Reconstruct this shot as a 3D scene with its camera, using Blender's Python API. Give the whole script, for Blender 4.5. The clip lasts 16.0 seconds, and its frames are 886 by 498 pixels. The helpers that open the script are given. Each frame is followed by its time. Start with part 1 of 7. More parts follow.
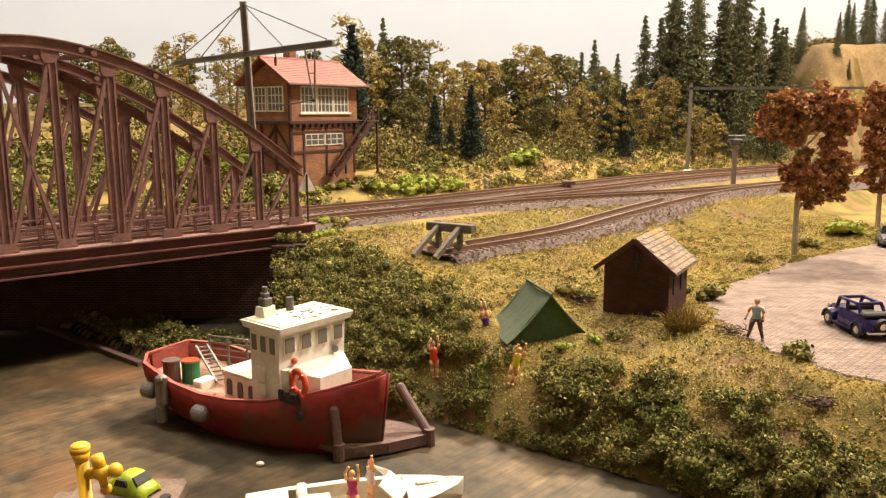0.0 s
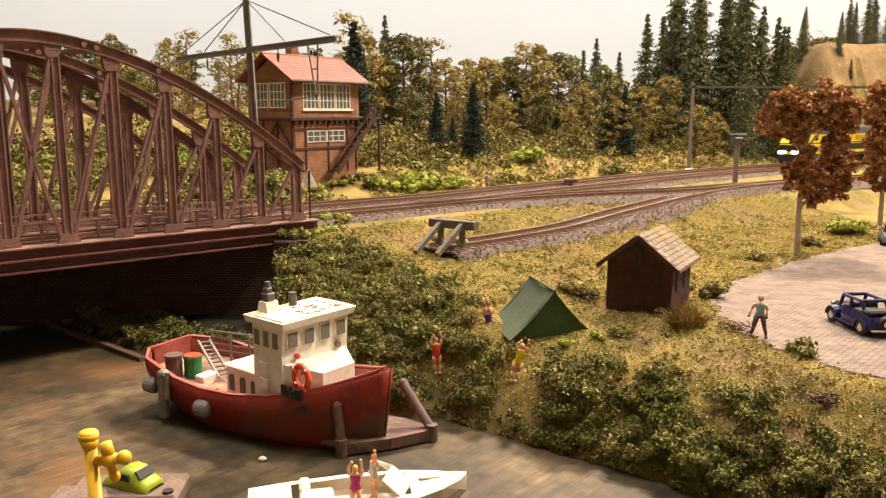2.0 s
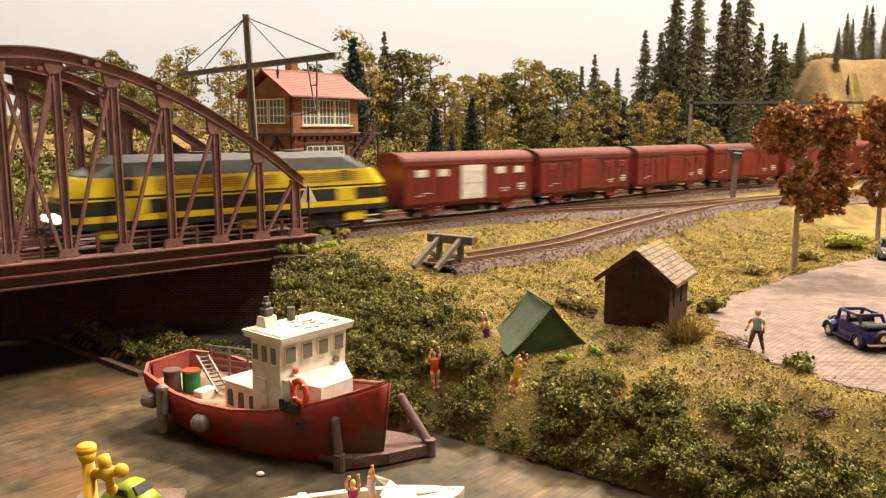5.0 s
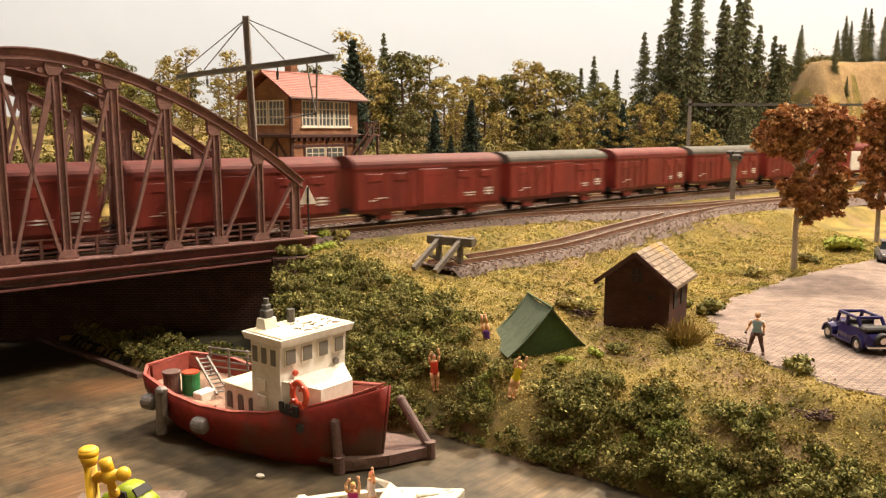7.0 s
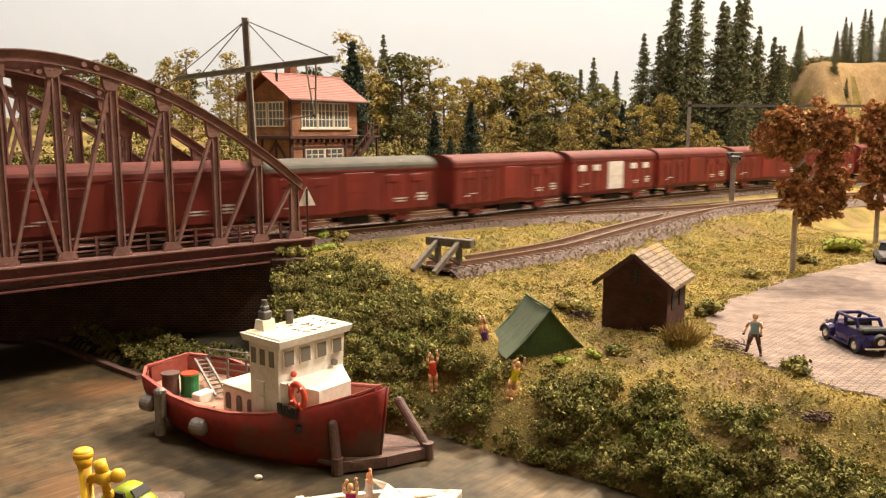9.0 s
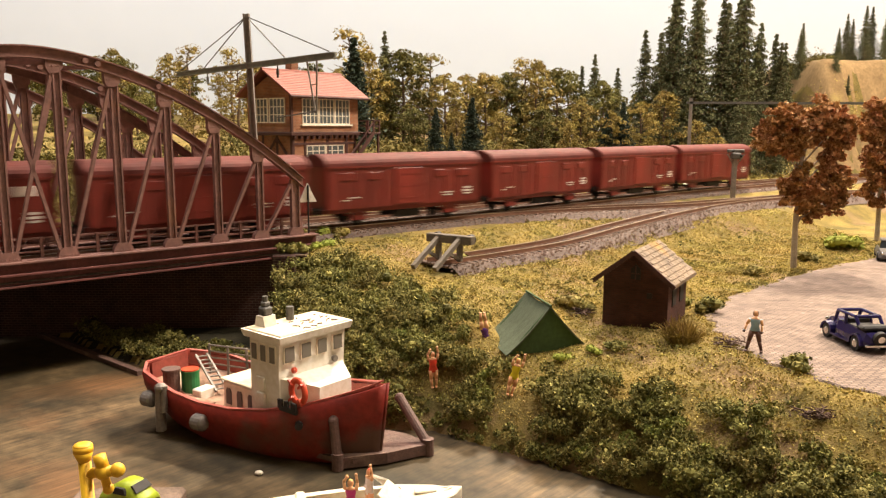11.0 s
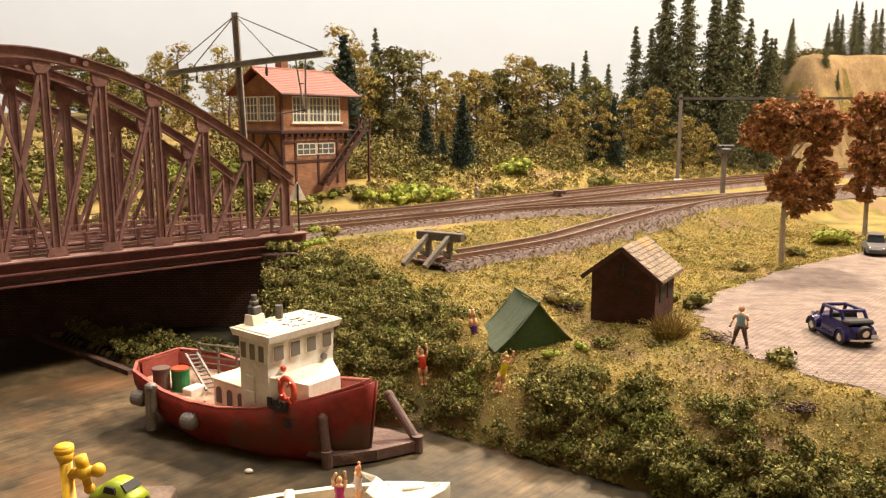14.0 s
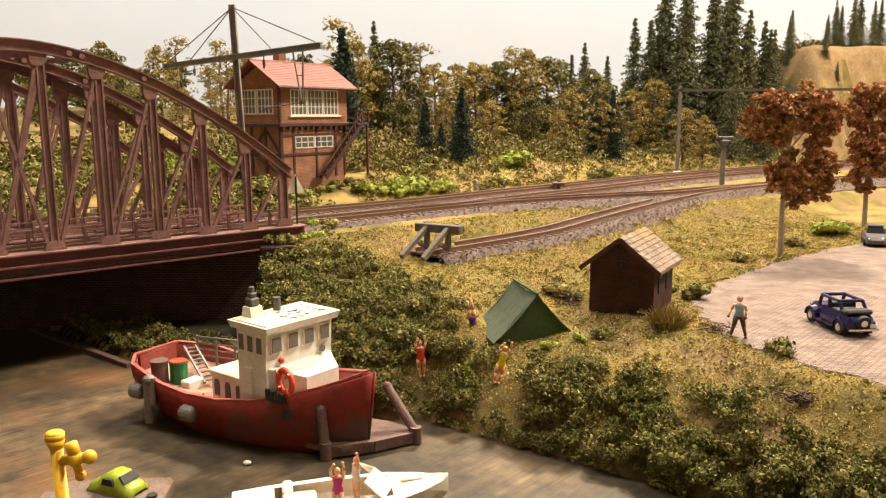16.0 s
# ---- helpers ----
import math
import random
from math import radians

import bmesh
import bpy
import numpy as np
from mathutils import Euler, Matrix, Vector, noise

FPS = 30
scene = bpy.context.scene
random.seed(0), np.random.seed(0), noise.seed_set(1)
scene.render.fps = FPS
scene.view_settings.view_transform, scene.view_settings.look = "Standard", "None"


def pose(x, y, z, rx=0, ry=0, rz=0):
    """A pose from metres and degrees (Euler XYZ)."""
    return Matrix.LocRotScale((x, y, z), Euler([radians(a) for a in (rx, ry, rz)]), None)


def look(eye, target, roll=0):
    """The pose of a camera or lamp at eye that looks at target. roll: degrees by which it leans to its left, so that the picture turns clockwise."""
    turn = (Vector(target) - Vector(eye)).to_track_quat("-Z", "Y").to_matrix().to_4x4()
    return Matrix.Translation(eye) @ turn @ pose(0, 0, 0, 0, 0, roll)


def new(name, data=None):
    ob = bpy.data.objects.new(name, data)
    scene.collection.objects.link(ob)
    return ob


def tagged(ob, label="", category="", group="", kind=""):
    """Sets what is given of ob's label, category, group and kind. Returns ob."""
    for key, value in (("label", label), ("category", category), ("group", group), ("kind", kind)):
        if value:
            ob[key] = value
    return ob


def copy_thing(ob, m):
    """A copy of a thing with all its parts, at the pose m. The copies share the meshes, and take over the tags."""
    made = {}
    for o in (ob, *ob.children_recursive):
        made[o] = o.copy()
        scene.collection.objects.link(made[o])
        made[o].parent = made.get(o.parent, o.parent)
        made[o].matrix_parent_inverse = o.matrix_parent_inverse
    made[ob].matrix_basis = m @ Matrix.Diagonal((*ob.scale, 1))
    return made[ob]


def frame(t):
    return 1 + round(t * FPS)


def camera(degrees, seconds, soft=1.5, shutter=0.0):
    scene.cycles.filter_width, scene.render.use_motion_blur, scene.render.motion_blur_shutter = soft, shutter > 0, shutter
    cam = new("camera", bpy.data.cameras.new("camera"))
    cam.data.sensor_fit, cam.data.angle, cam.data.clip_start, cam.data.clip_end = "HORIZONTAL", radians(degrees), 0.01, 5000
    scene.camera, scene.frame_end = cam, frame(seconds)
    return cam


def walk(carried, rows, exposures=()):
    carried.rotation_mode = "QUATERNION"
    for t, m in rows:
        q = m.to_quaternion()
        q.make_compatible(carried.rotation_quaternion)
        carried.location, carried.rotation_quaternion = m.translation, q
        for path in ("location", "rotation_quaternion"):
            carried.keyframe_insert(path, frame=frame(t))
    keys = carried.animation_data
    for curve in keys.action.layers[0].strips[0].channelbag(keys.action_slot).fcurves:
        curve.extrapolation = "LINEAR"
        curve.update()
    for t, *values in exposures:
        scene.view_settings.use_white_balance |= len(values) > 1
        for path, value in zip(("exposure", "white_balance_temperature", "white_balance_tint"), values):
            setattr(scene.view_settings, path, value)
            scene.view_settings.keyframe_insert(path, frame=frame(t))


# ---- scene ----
# A model railway at 1:87. The world is in metres; thing meshes are written in millimetres.
cam = camera(58.5, 16.0, soft=1.3, shutter=0.9)
PATH = [
    (0, (0.00147, -0.00056, 0.15242), (0.00202, 1.97069, -0.18544), -0.151),
    (0.5, (0.00159, -0.00099, 0.15112), (0.00466, 1.97067, -0.18432), -0.121),
    (1, (0.00096, -0.00037, 0.14973), (0.00326, 1.97090, -0.18805), -0.082),
    (1.5, (-0.00001, 0.00017, 0.14985), (0.00019, 1.97125, -0.18905), -0.004),
    (2, (-0.00011, -0.00008, 0.15075), (0.00042, 1.97070, -0.18989), 0.075),
    (2.5, (0.00042, -0.00114, 0.15175), (0.00113, 1.97043, -0.18431), 0.138),
    (3, (0.00095, -0.00210, 0.15170), (0.00245, 1.97126, -0.17361), 0.128),
    (3.5, (0.00084, -0.00156, 0.15090), (0.00211, 1.97296, -0.16734), 0.069),
    (4, (0.00078, -0.00174, 0.15104), (-0.00137, 1.97368, -0.16155), -0.001),
    (6.5, (0.00060, -0.00186, 0.15111), (0.00765, 1.97578, -0.14707), 0.105),
    (7, (0.00016, -0.00168, 0.15133), (0.00436, 1.97568, -0.14874), 0.114),
    (7.5, (0.00111, -0.00245, 0.15304), (0.00214, 1.97450, -0.14977), 0.091),
    (8, (0.00169, -0.00279, 0.15325), (0.00573, 1.97416, -0.14950), 0.095),
    (8.5, (0.00103, -0.00255, 0.15247), (0.00577, 1.97500, -0.14629), 0.092),
    (9, (0.00131, -0.00238, 0.15170), (0.00426, 1.97535, -0.14592), 0.087),
    (11.5, (0.00164, -0.00259, 0.15156), (0.00191, 1.97379, -0.15491), 0.198),
    (12, (0.00208, -0.00309, 0.15259), (0.00392, 1.97334, -0.15359), 0.132),
    (12.5, (0.00306, -0.00350, 0.15352), (0.00893, 1.97290, -0.15276), 0.118),
    (13, (0.00382, -0.00407, 0.15329), (0.01642, 1.97210, -0.15427), 0.137),
    (13.5, (0.00427, -0.00425, 0.15301), (0.02069, 1.97122, -0.15886), 0.036),
    (14, (0.00426, -0.00440, 0.15259), (0.02037, 1.97064, -0.16196), -0.110),
    (14.5, (0.00468, -0.00452, 0.15275), (0.02582, 1.97001, -0.16469), -0.144),
    (15, (0.00508, -0.00434, 0.15328), (0.02470, 1.96897, -0.17179), -0.201),
    (15.5, (0.00538, -0.00374, 0.15225), (0.02181, 1.96889, -0.17707), -0.245),
    (16, (0.00541, -0.00388, 0.15116), (0.02110, 1.96872, -0.17837), -0.341),
]
walk(cam, [(t, look(eye, target, roll)) for t, eye, target, roll in PATH])

# ---- light: a room with unseen ceiling lamps over the layout, two of them added fill ----
world = bpy.data.worlds.new("world")
scene.world = world
world.use_nodes = True
world.node_tree.nodes["Background"].inputs[0].default_value = (1.0, 0.86, 0.68, 1)
world.node_tree.nodes["Background"].inputs[1].default_value = 0.25
scene.view_settings.exposure = 0.1


def area_lamp(name, eye, target, sx, sy, watts, colour):
    data = bpy.data.lights.new(name, "AREA")
    data.shape, data.size, data.size_y, data.energy, data.color = "RECTANGLE", sx, sy, watts, colour
    ob = new(name, data)
    ob.matrix_world = look(eye, target)
    return ob


area_lamp("ceiling_lamp_light", (0.60, 2.10, 2.10), (0.05, 0.55, 0.05), 0.3, 0.3, 235.0, (1.0, 0.82, 0.61))
area_lamp("ceiling_lamp_light", (1.60, 0.95, 2.10), (0.10, 0.50, 0.05), 0.3, 0.25, 150.0, (1.0, 0.85, 0.68))
# weak front fill, added to lift the sides that face the camera
area_lamp("ceiling_lamp_light", (0.70, -0.10, 2.10), (0.05, 0.50, 0.05), 0.6, 0.25, 20.0, (1.0, 0.87, 0.72))
# long lamp added only to brighten the backdrop
area_lamp("ceiling_lamp_light", (-0.50, 0.70, 2.10), (-0.35, 1.75, 0.30), 1.8, 0.16, 61.0, (1.0, 0.93, 0.88))

# ---- materials ----


def mat(name, c1, c2=None, scale=200.0, rough=0.7, metal=0.0, bump=0.15, fine=None, c3=None, cut=0.62, stretch=(1, 1, 1), rnd=0.0, grain=0.45, spec=0.4):
    """Two-scale noise between c1 and c2, stains of c3, and a fine relief. scale: per metre."""
    m = bpy.data.materials.new(name)
    m.use_nodes = True
    nt = m.node_tree
    n, lk = nt.nodes, nt.links.new
    bs = n["Principled BSDF"]
    c2 = c2 or tuple(v * 0.72 for v in c1)
    tc = n.new("ShaderNodeTexCoord")
    mp = n.new("ShaderNodeMapping")
    mp.inputs["Scale"].default_value = stretch
    lk(tc.outputs["Object"], mp.inputs["Vector"])
    n1 = n.new("ShaderNodeTexNoise")
    n1.inputs["Scale"].default_value, n1.inputs["Detail"].default_value = scale, 6
    n2 = n.new("ShaderNodeTexNoise")
    n2.inputs["Scale"].default_value, n2.inputs["Detail"].default_value = fine or scale * 6, 3
    lk(mp.outputs[0], n1.inputs["Vector"])
    lk(mp.outputs[0], n2.inputs["Vector"])
    r1 = n.new("ShaderNodeValToRGB")
    r1.color_ramp.elements[0].position, r1.color_ramp.elements[1].position = 0.32, 0.68
    r1.color_ramp.elements[0].color, r1.color_ramp.elements[1].color = (*c2, 1), (*c1, 1)
    lk(n1.outputs["Fac"], r1.inputs[0])
    col = r1.outputs[0]
    mx = n.new("ShaderNodeMix")
    mx.data_type, mx.blend_type = "RGBA", "OVERLAY"
    mx.inputs[0].default_value = grain
    lk(col, mx.inputs[6])
    lk(n2.outputs["Fac"], mx.inputs[7])
    col = mx.outputs[2]
    if c3:
        n3 = n.new("ShaderNodeTexNoise")
        n3.inputs["Scale"].default_value, n3.inputs["Detail"].default_value = scale * 0.45, 8
        lk(mp.outputs[0], n3.inputs["Vector"])
        r3 = n.new("ShaderNodeValToRGB")
        r3.color_ramp.elements[0].position, r3.color_ramp.elements[1].position = cut, cut + 0.1
        lk(n3.outputs["Fac"], r3.inputs[0])
        m3 = n.new("ShaderNodeMix")
        m3.data_type = "RGBA"
        m3.inputs[7].default_value = (*c3, 1)
        lk(r3.outputs[0], m3.inputs[0])
        lk(col, m3.inputs[6])
        col = m3.outputs[2]
    if rnd:
        oi = n.new("ShaderNodeObjectInfo")
        hs = n.new("ShaderNodeHueSaturation")
        mr = n.new("ShaderNodeMapRange")
        mr.inputs[3].default_value, mr.inputs[4].default_value = 1 - rnd, 1 + rnd
        lk(oi.outputs["Random"], mr.inputs[0])
        lk(mr.outputs[0], hs.inputs["Value"])
        lk(col, hs.inputs["Color"])
        col = hs.outputs[0]
    lk(col, bs.inputs["Base Color"])
    bs.inputs["Roughness"].default_value, bs.inputs["Metallic"].default_value = rough, metal
    bs.inputs["Specular IOR Level"].default_value = spec
    if bump:
        bp = n.new("ShaderNodeBump")
        bp.inputs["Strength"].default_value, bp.inputs["Distance"].default_value = bump, 0.0006
        lk(n2.outputs["Fac"], bp.inputs["Height"])
        lk(bp.outputs[0], bs.inputs["Normal"])
    return m


def island_mat(name, colours, rough=0.85, spread=None):
    """Foliage, gravel: each island takes one of the colours."""
    m = bpy.data.materials.new(name)
    m.use_nodes = True
    n, lk = m.node_tree.nodes, m.node_tree.links.new
    bs = n["Principled BSDF"]
    geo = n.new("ShaderNodeNewGeometry")
    rp = n.new("ShaderNodeValToRGB")
    el = rp.color_ramp.elements
    while len(el) < len(colours):
        el.new(0.5)
    for i, c in enumerate(colours):
        el[i].position, el[i].color = i / (len(colours) - 1), (*c, 1)
    lk(geo.outputs["Random Per Island"], rp.inputs[0])
    oi = n.new("ShaderNodeObjectInfo")
    hs = n.new("ShaderNodeHueSaturation")
    mr = n.new("ShaderNodeMapRange")
    mr.inputs[3].default_value, mr.inputs[4].default_value = 0.8, 1.25
    lk(oi.outputs["Random"], mr.inputs[0])
    lk(mr.outputs[0], hs.inputs["Value"])
    ns = n.new("ShaderNodeTexNoise")
    ns.inputs["Scale"].default_value, ns.inputs["Detail"].default_value = spread or 60, 3
    lk(geo.outputs["Position"], ns.inputs["Vector"])
    mv = n.new("ShaderNodeMapRange")
    mv.inputs[1].default_value, mv.inputs[2].default_value, mv.inputs[3].default_value, mv.inputs[4].default_value = 0.3, 0.7, 0.484, 0.516
    lk(ns.outputs["Fac"], mv.inputs[0])
    lk(mv.outputs[0], hs.inputs["Hue"])
    lk(rp.outputs[0], hs.inputs["Color"])
    lk(hs.outputs[0], bs.inputs["Base Color"])
    bs.inputs["Roughness"].default_value = rough
    bs.inputs["Specular IOR Level"].default_value = 0.2
    return m


def plain(name, c, rough=0.5, metal=0.0, glow=0.0):
    m = bpy.data.materials.new(name)
    m.use_nodes = True
    bs = m.node_tree.nodes["Principled BSDF"]
    bs.inputs["Base Color"].default_value = (*c, 1)
    bs.inputs["Roughness"].default_value, bs.inputs["Metallic"].default_value = rough, metal
    if glow:
        bs.inputs["Emission Color"].default_value, bs.inputs["Emission Strength"].default_value = (*c, 1), glow
    return m


def brick_mat(name, c1, c2, mortar, w, h, gap=0.08, bump=0.5, rough=0.85):
    """Small bricks or setts of w x h metres, too fine to build singly."""
    m = bpy.data.materials.new(name)
    m.use_nodes = True
    n, lk = m.node_tree.nodes, m.node_tree.links.new
    bs = n["Principled BSDF"]
    uv = n.new("ShaderNodeTexCoord")
    br = n.new("ShaderNodeTexBrick")
    br.inputs["Color1"].default_value, br.inputs["Color2"].default_value, br.inputs["Mortar"].default_value = (*c1, 1), (*c2, 1), (*mortar, 1)
    br.inputs["Scale"].default_value, br.inputs["Mortar Size"].default_value = 1.0, gap * h
    br.inputs["Brick Width"].default_value, br.inputs["Row Height"].default_value = w, h
    br.inputs["Mortar Smooth"].default_value = 0.4
    lk(uv.outputs["UV"], br.inputs["Vector"])
    ns = n.new("ShaderNodeTexNoise")
    ns.inputs["Scale"].default_value, ns.inputs["Detail"].default_value = 90, 8
    lk(uv.outputs["Object"], ns.inputs["Vector"])
    mx = n.new("ShaderNodeMix")
    mx.data_type, mx.blend_type = "RGBA", "OVERLAY"
    mx.inputs[0].default_value = 0.7
    lk(br.outputs["Color"], mx.inputs[6])
    lk(ns.outputs["Fac"], mx.inputs[7])
    lk(mx.outputs[2], bs.inputs["Base Color"])
    bp = n.new("ShaderNodeBump")
    bp.inputs["Strength"].default_value, bp.inputs["Distance"].default_value, bp.invert = bump, 0.0004, True
    lk(br.outputs["Fac"], bp.inputs["Height"])
    lk(bp.outputs[0], bs.inputs["Normal"])
    bs.inputs["Roughness"].default_value = rough
    bs.inputs["Specular IOR Level"].default_value = 0.25
    return m


RUST = mat("rusty_brown_steel", (0.24, 0.122, 0.103), (0.16, 0.082, 0.07), 60, 0.62, 0.0, 0.25, c3=(0.24, 0.12, 0.08), cut=0.6)
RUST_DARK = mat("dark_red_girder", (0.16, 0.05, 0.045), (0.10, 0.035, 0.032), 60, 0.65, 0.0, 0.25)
RAIL = mat("rail_steel", (0.24, 0.125, 0.08), (0.16, 0.085, 0.057), 100, 0.55, 0.2, 0.1)
RAILTOP = plain("rail_head", (0.52, 0.42, 0.34), 0.3, 0.9)
SLEEPER = mat("sleeper_wood", (0.13, 0.085, 0.062), None, 300, 0.85, rnd=0.3)
BALLAST = island_mat("ballast_stone", [(0.125, 0.08, 0.06), (0.2, 0.13, 0.098), (0.09, 0.06, 0.046), (0.165, 0.104, 0.078), (0.25, 0.175, 0.14)])
BALLAST_BED = mat("ballast_bed", (0.13, 0.090, 0.072), (0.065, 0.046, 0.038), 320, 0.95, bump=1.0, fine=700)
WAGON_RED = mat("wagon_red", (0.175, 0.021, 0.014), (0.12, 0.016, 0.011), 40, 0.45, bump=0.05, c3=(0.12, 0.03, 0.022), cut=0.63, stretch=(1, 1, 0.3), rnd=0.12)
WAGON_ROOF = mat("wagon_roof_red", (0.105, 0.020, 0.015), (0.078, 0.016, 0.012), 30, 0.7, bump=0.05, rnd=0.15, spec=0.2)
ROOF_GREY = mat("wagon_roof_grey", (0.080, 0.072, 0.056), (0.060, 0.054, 0.043), 30, 0.75, bump=0.05, spec=0.2)
UNDER = mat("underframe_black", (0.022, 0.018, 0.016), None, 80, 0.7)
WHITE = mat("white_lettering", (0.75, 0.70, 0.64), None, 200, 0.6, bump=0)
LOCO_Y = mat("loco_yellow", (0.66, 0.49, 0.02), (0.60, 0.44, 0.02), 20, 0.35, bump=0.02)
LOCO_K = mat("loco_black", (0.02, 0.022, 0.02), None, 30, 0.4, bump=0.02)
LOCO_G = mat("loco_roof_grey", (0.058, 0.062, 0.055), (0.042, 0.045, 0.042), 30, 0.7, bump=0.05)
GLASS = plain("dark_glass", (0.015, 0.018, 0.02), 0.08)
LAMP_ON = plain("lit_headlamp", (1.0, 0.95, 0.85), 0.3, glow=9.0)

# ---- mesh helpers, in millimetres ----


class Mesh:
    def __init__(self):
        self.v, self.f = [], []

    def add(self, vs, fs):
        o = len(self.v)
        self.v.extend([tuple(p) for p in vs])
        self.f.extend([tuple(i + o for i in f) for f in fs])
        return self

    def box(self, x0, y0, z0, x1, y1, z1):
        vs = [(x, y, z) for z in (z0, z1) for y in (y0, y1) for x in (x0, x1)]
        return self.add(vs, [(0, 2, 3, 1), (4, 5, 7, 6), (0, 1, 5, 4), (2, 6, 7, 3), (0, 4, 6, 2), (1, 3, 7, 5)])

    def cbox(self, x0, y0, z0, x1, y1, z1, c=0.3):
        """A box with chamfered edges."""
        lo, hi, vs, ix = (x0, y0, z0), (x1, y1, z1), [], {}
        for s in [(a, b, d) for a in (0, 1) for b in (0, 1) for d in (0, 1)]:
            for ax in range(3):
                p = [(hi[k] if s[k] else lo[k]) if k == ax else (hi[k] - c if s[k] else lo[k] + c) for k in range(3)]
                ix[s, ax] = len(vs)
                vs.append(p)
        fs = []
        for ax in range(3):
            b, d = [k for k in range(3) if k != ax]
            for sg in (0, 1):
                q = []
                for u, w in ((0, 0), (0, 1), (1, 1), (1, 0)):
                    s = [0, 0, 0]
                    s[ax], s[b], s[d] = sg, u, w
                    q.append(ix[tuple(s), ax])
                fs.append(q)
            for u in (0, 1):
                for w in (0, 1):
                    s0, s1 = [0, 0, 0], [0, 0, 0]
                    s0[b] = s1[b] = u
                    s0[d] = s1[d] = w
                    s1[ax] = 1
                    fs.append((ix[tuple(s0), b], ix[tuple(s0), d], ix[tuple(s1), d], ix[tuple(s1), b]))
        for s in [(a, b, d) for a in (0, 1) for b in (0, 1) for d in (0, 1)]:
            fs.append((ix[s, 0], ix[s, 1], ix[s, 2]))
        return self.add(vs, fs)

    def beam(self, p, q, w, h, up=(0, 0, 1)):
        """A bar from p to q, w wide and h high."""
        p, q = Vector(p), Vector(q)
        d = (q - p).normalized()
        u = Vector(up)
        if abs(d.dot(u)) > 0.98:
            u = Vector((1, 0, 0))
        s = d.cross(u).normalized() * (w / 2)
        t = s.cross(d).normalized() * (h / 2)
        vs = [a + i * s + j * t for a in (p, q) for i, j in ((-1, -1), (1, -1), (1, 1), (-1, 1))]
        return self.add(vs, [(0, 1, 2, 3), (7, 6, 5, 4), (0, 4, 5, 1), (1, 5, 6, 2), (2, 6, 7, 3), (3, 7, 4, 0)])

    def tube(self, p, q, r0, r1=None, n=10, caps=True):
        p, q = Vector(p), Vector(q)
        r1 = r0 if r1 is None else r1
        d = (q - p).normalized()
        s = d.orthogonal().normalized()
        t = d.cross(s)
        vs = [a + (s * math.cos(k * 2 * math.pi / n) + t * math.sin(k * 2 * math.pi / n)) * r for a, r in ((p, r0), (q, r1)) for k in range(n)]
        fs = [(k, (k + 1) % n, n + (k + 1) % n, n + k) for k in range(n)]
        if caps:
            fs += [tuple(range(n))[::-1], tuple(range(n, 2 * n))]
        return self.add(vs, fs)

    def prism(self, poly, y0, y1, axis="y"):
        """An outline (a, b) drawn out along an axis."""
        put = {"y": lambda a, b, c: (a, c, b), "x": lambda a, b, c: (c, a, b), "z": lambda a, b, c: (a, b, c)}[axis]
        n = len(poly)
        vs = [put(a, b, c) for c in (y0, y1) for a, b in poly]
        return self.add(vs, [tuple(range(n))[::-1], tuple(range(n, 2 * n))] + [(k, (k + 1) % n, n + (k + 1) % n, n + k) for k in range(n)])

    def ball(self, c, rx, ry=None, rz=None, n=8, m=6):
        ry, rz = ry or rx, rz or rx
        vs = [(c[0], c[1], c[2] - rz)]
        for j in range(1, m):
            a = -math.pi / 2 + math.pi * j / m
            vs += [(c[0] + rx * math.cos(a) * math.cos(2 * math.pi * k / n), c[1] + ry * math.cos(a) * math.sin(2 * math.pi * k / n), c[2] + rz * math.sin(a)) for k in range(n)]
        vs.append((c[0], c[1], c[2] + rz))
        fs = [(0, 1 + (k + 1) % n, 1 + k) for k in range(n)]
        for j in range(m - 2):
            o = 1 + j * n
            fs += [(o + k, o + (k + 1) % n, o + n + (k + 1) % n, o + n + k) for k in range(n)]
        o = 1 + (m - 2) * n
        fs += [(o + k, o + (k + 1) % n, len(vs) - 1) for k in range(n)]
        return self.add(vs, fs)

    def rings(self, rows, closed=True, caps=True):
        """Skins rows of points, each row of equal length."""
        n = len(rows[0])
        vs = [p for r in rows for p in r]
        fs = []
        for j in range(len(rows) - 1):
            for k in range(n if closed else n - 1):
                fs.append((j * n + k, j * n + (k + 1) % n, (j + 1) * n + (k + 1) % n, (j + 1) * n + k))
        if caps and closed:
            fs += [tuple(range(n))[::-1], tuple(range((len(rows) - 1) * n, len(rows) * n))]
        return self.add(vs, fs)

    def data(self, name, material, smooth=False, flip=True, box_uv=False):
        me = bpy.data.meshes.new(name)
        me.from_pydata([(x * 0.001, y * 0.001, z * 0.001) for x, y, z in self.v], [], self.f)
        if flip and len(self.f) < 6000:
            bm = bmesh.new()
            bm.from_mesh(me)
            bmesh.ops.recalc_face_normals(bm, faces=bm.faces[:])
            bm.to_mesh(me)
            bm.free()
        me.materials.append(material)
        if smooth:
            me.polygons.foreach_set("use_smooth", [True] * len(me.polygons))
        if box_uv:
            uv = me.uv_layers.new(name="UVMap")
            for p in me.polygons:
                nx, ny, nz = (abs(c) for c in p.normal)
                for li in p.loop_indices:
                    c = me.vertices[me.loops[li].vertex_index].co
                    uv.data[li].uv = (c.x, c.y) if nz > 0.8 else ((c.y, c.z) if nx > ny else (c.x, c.z))
        return me


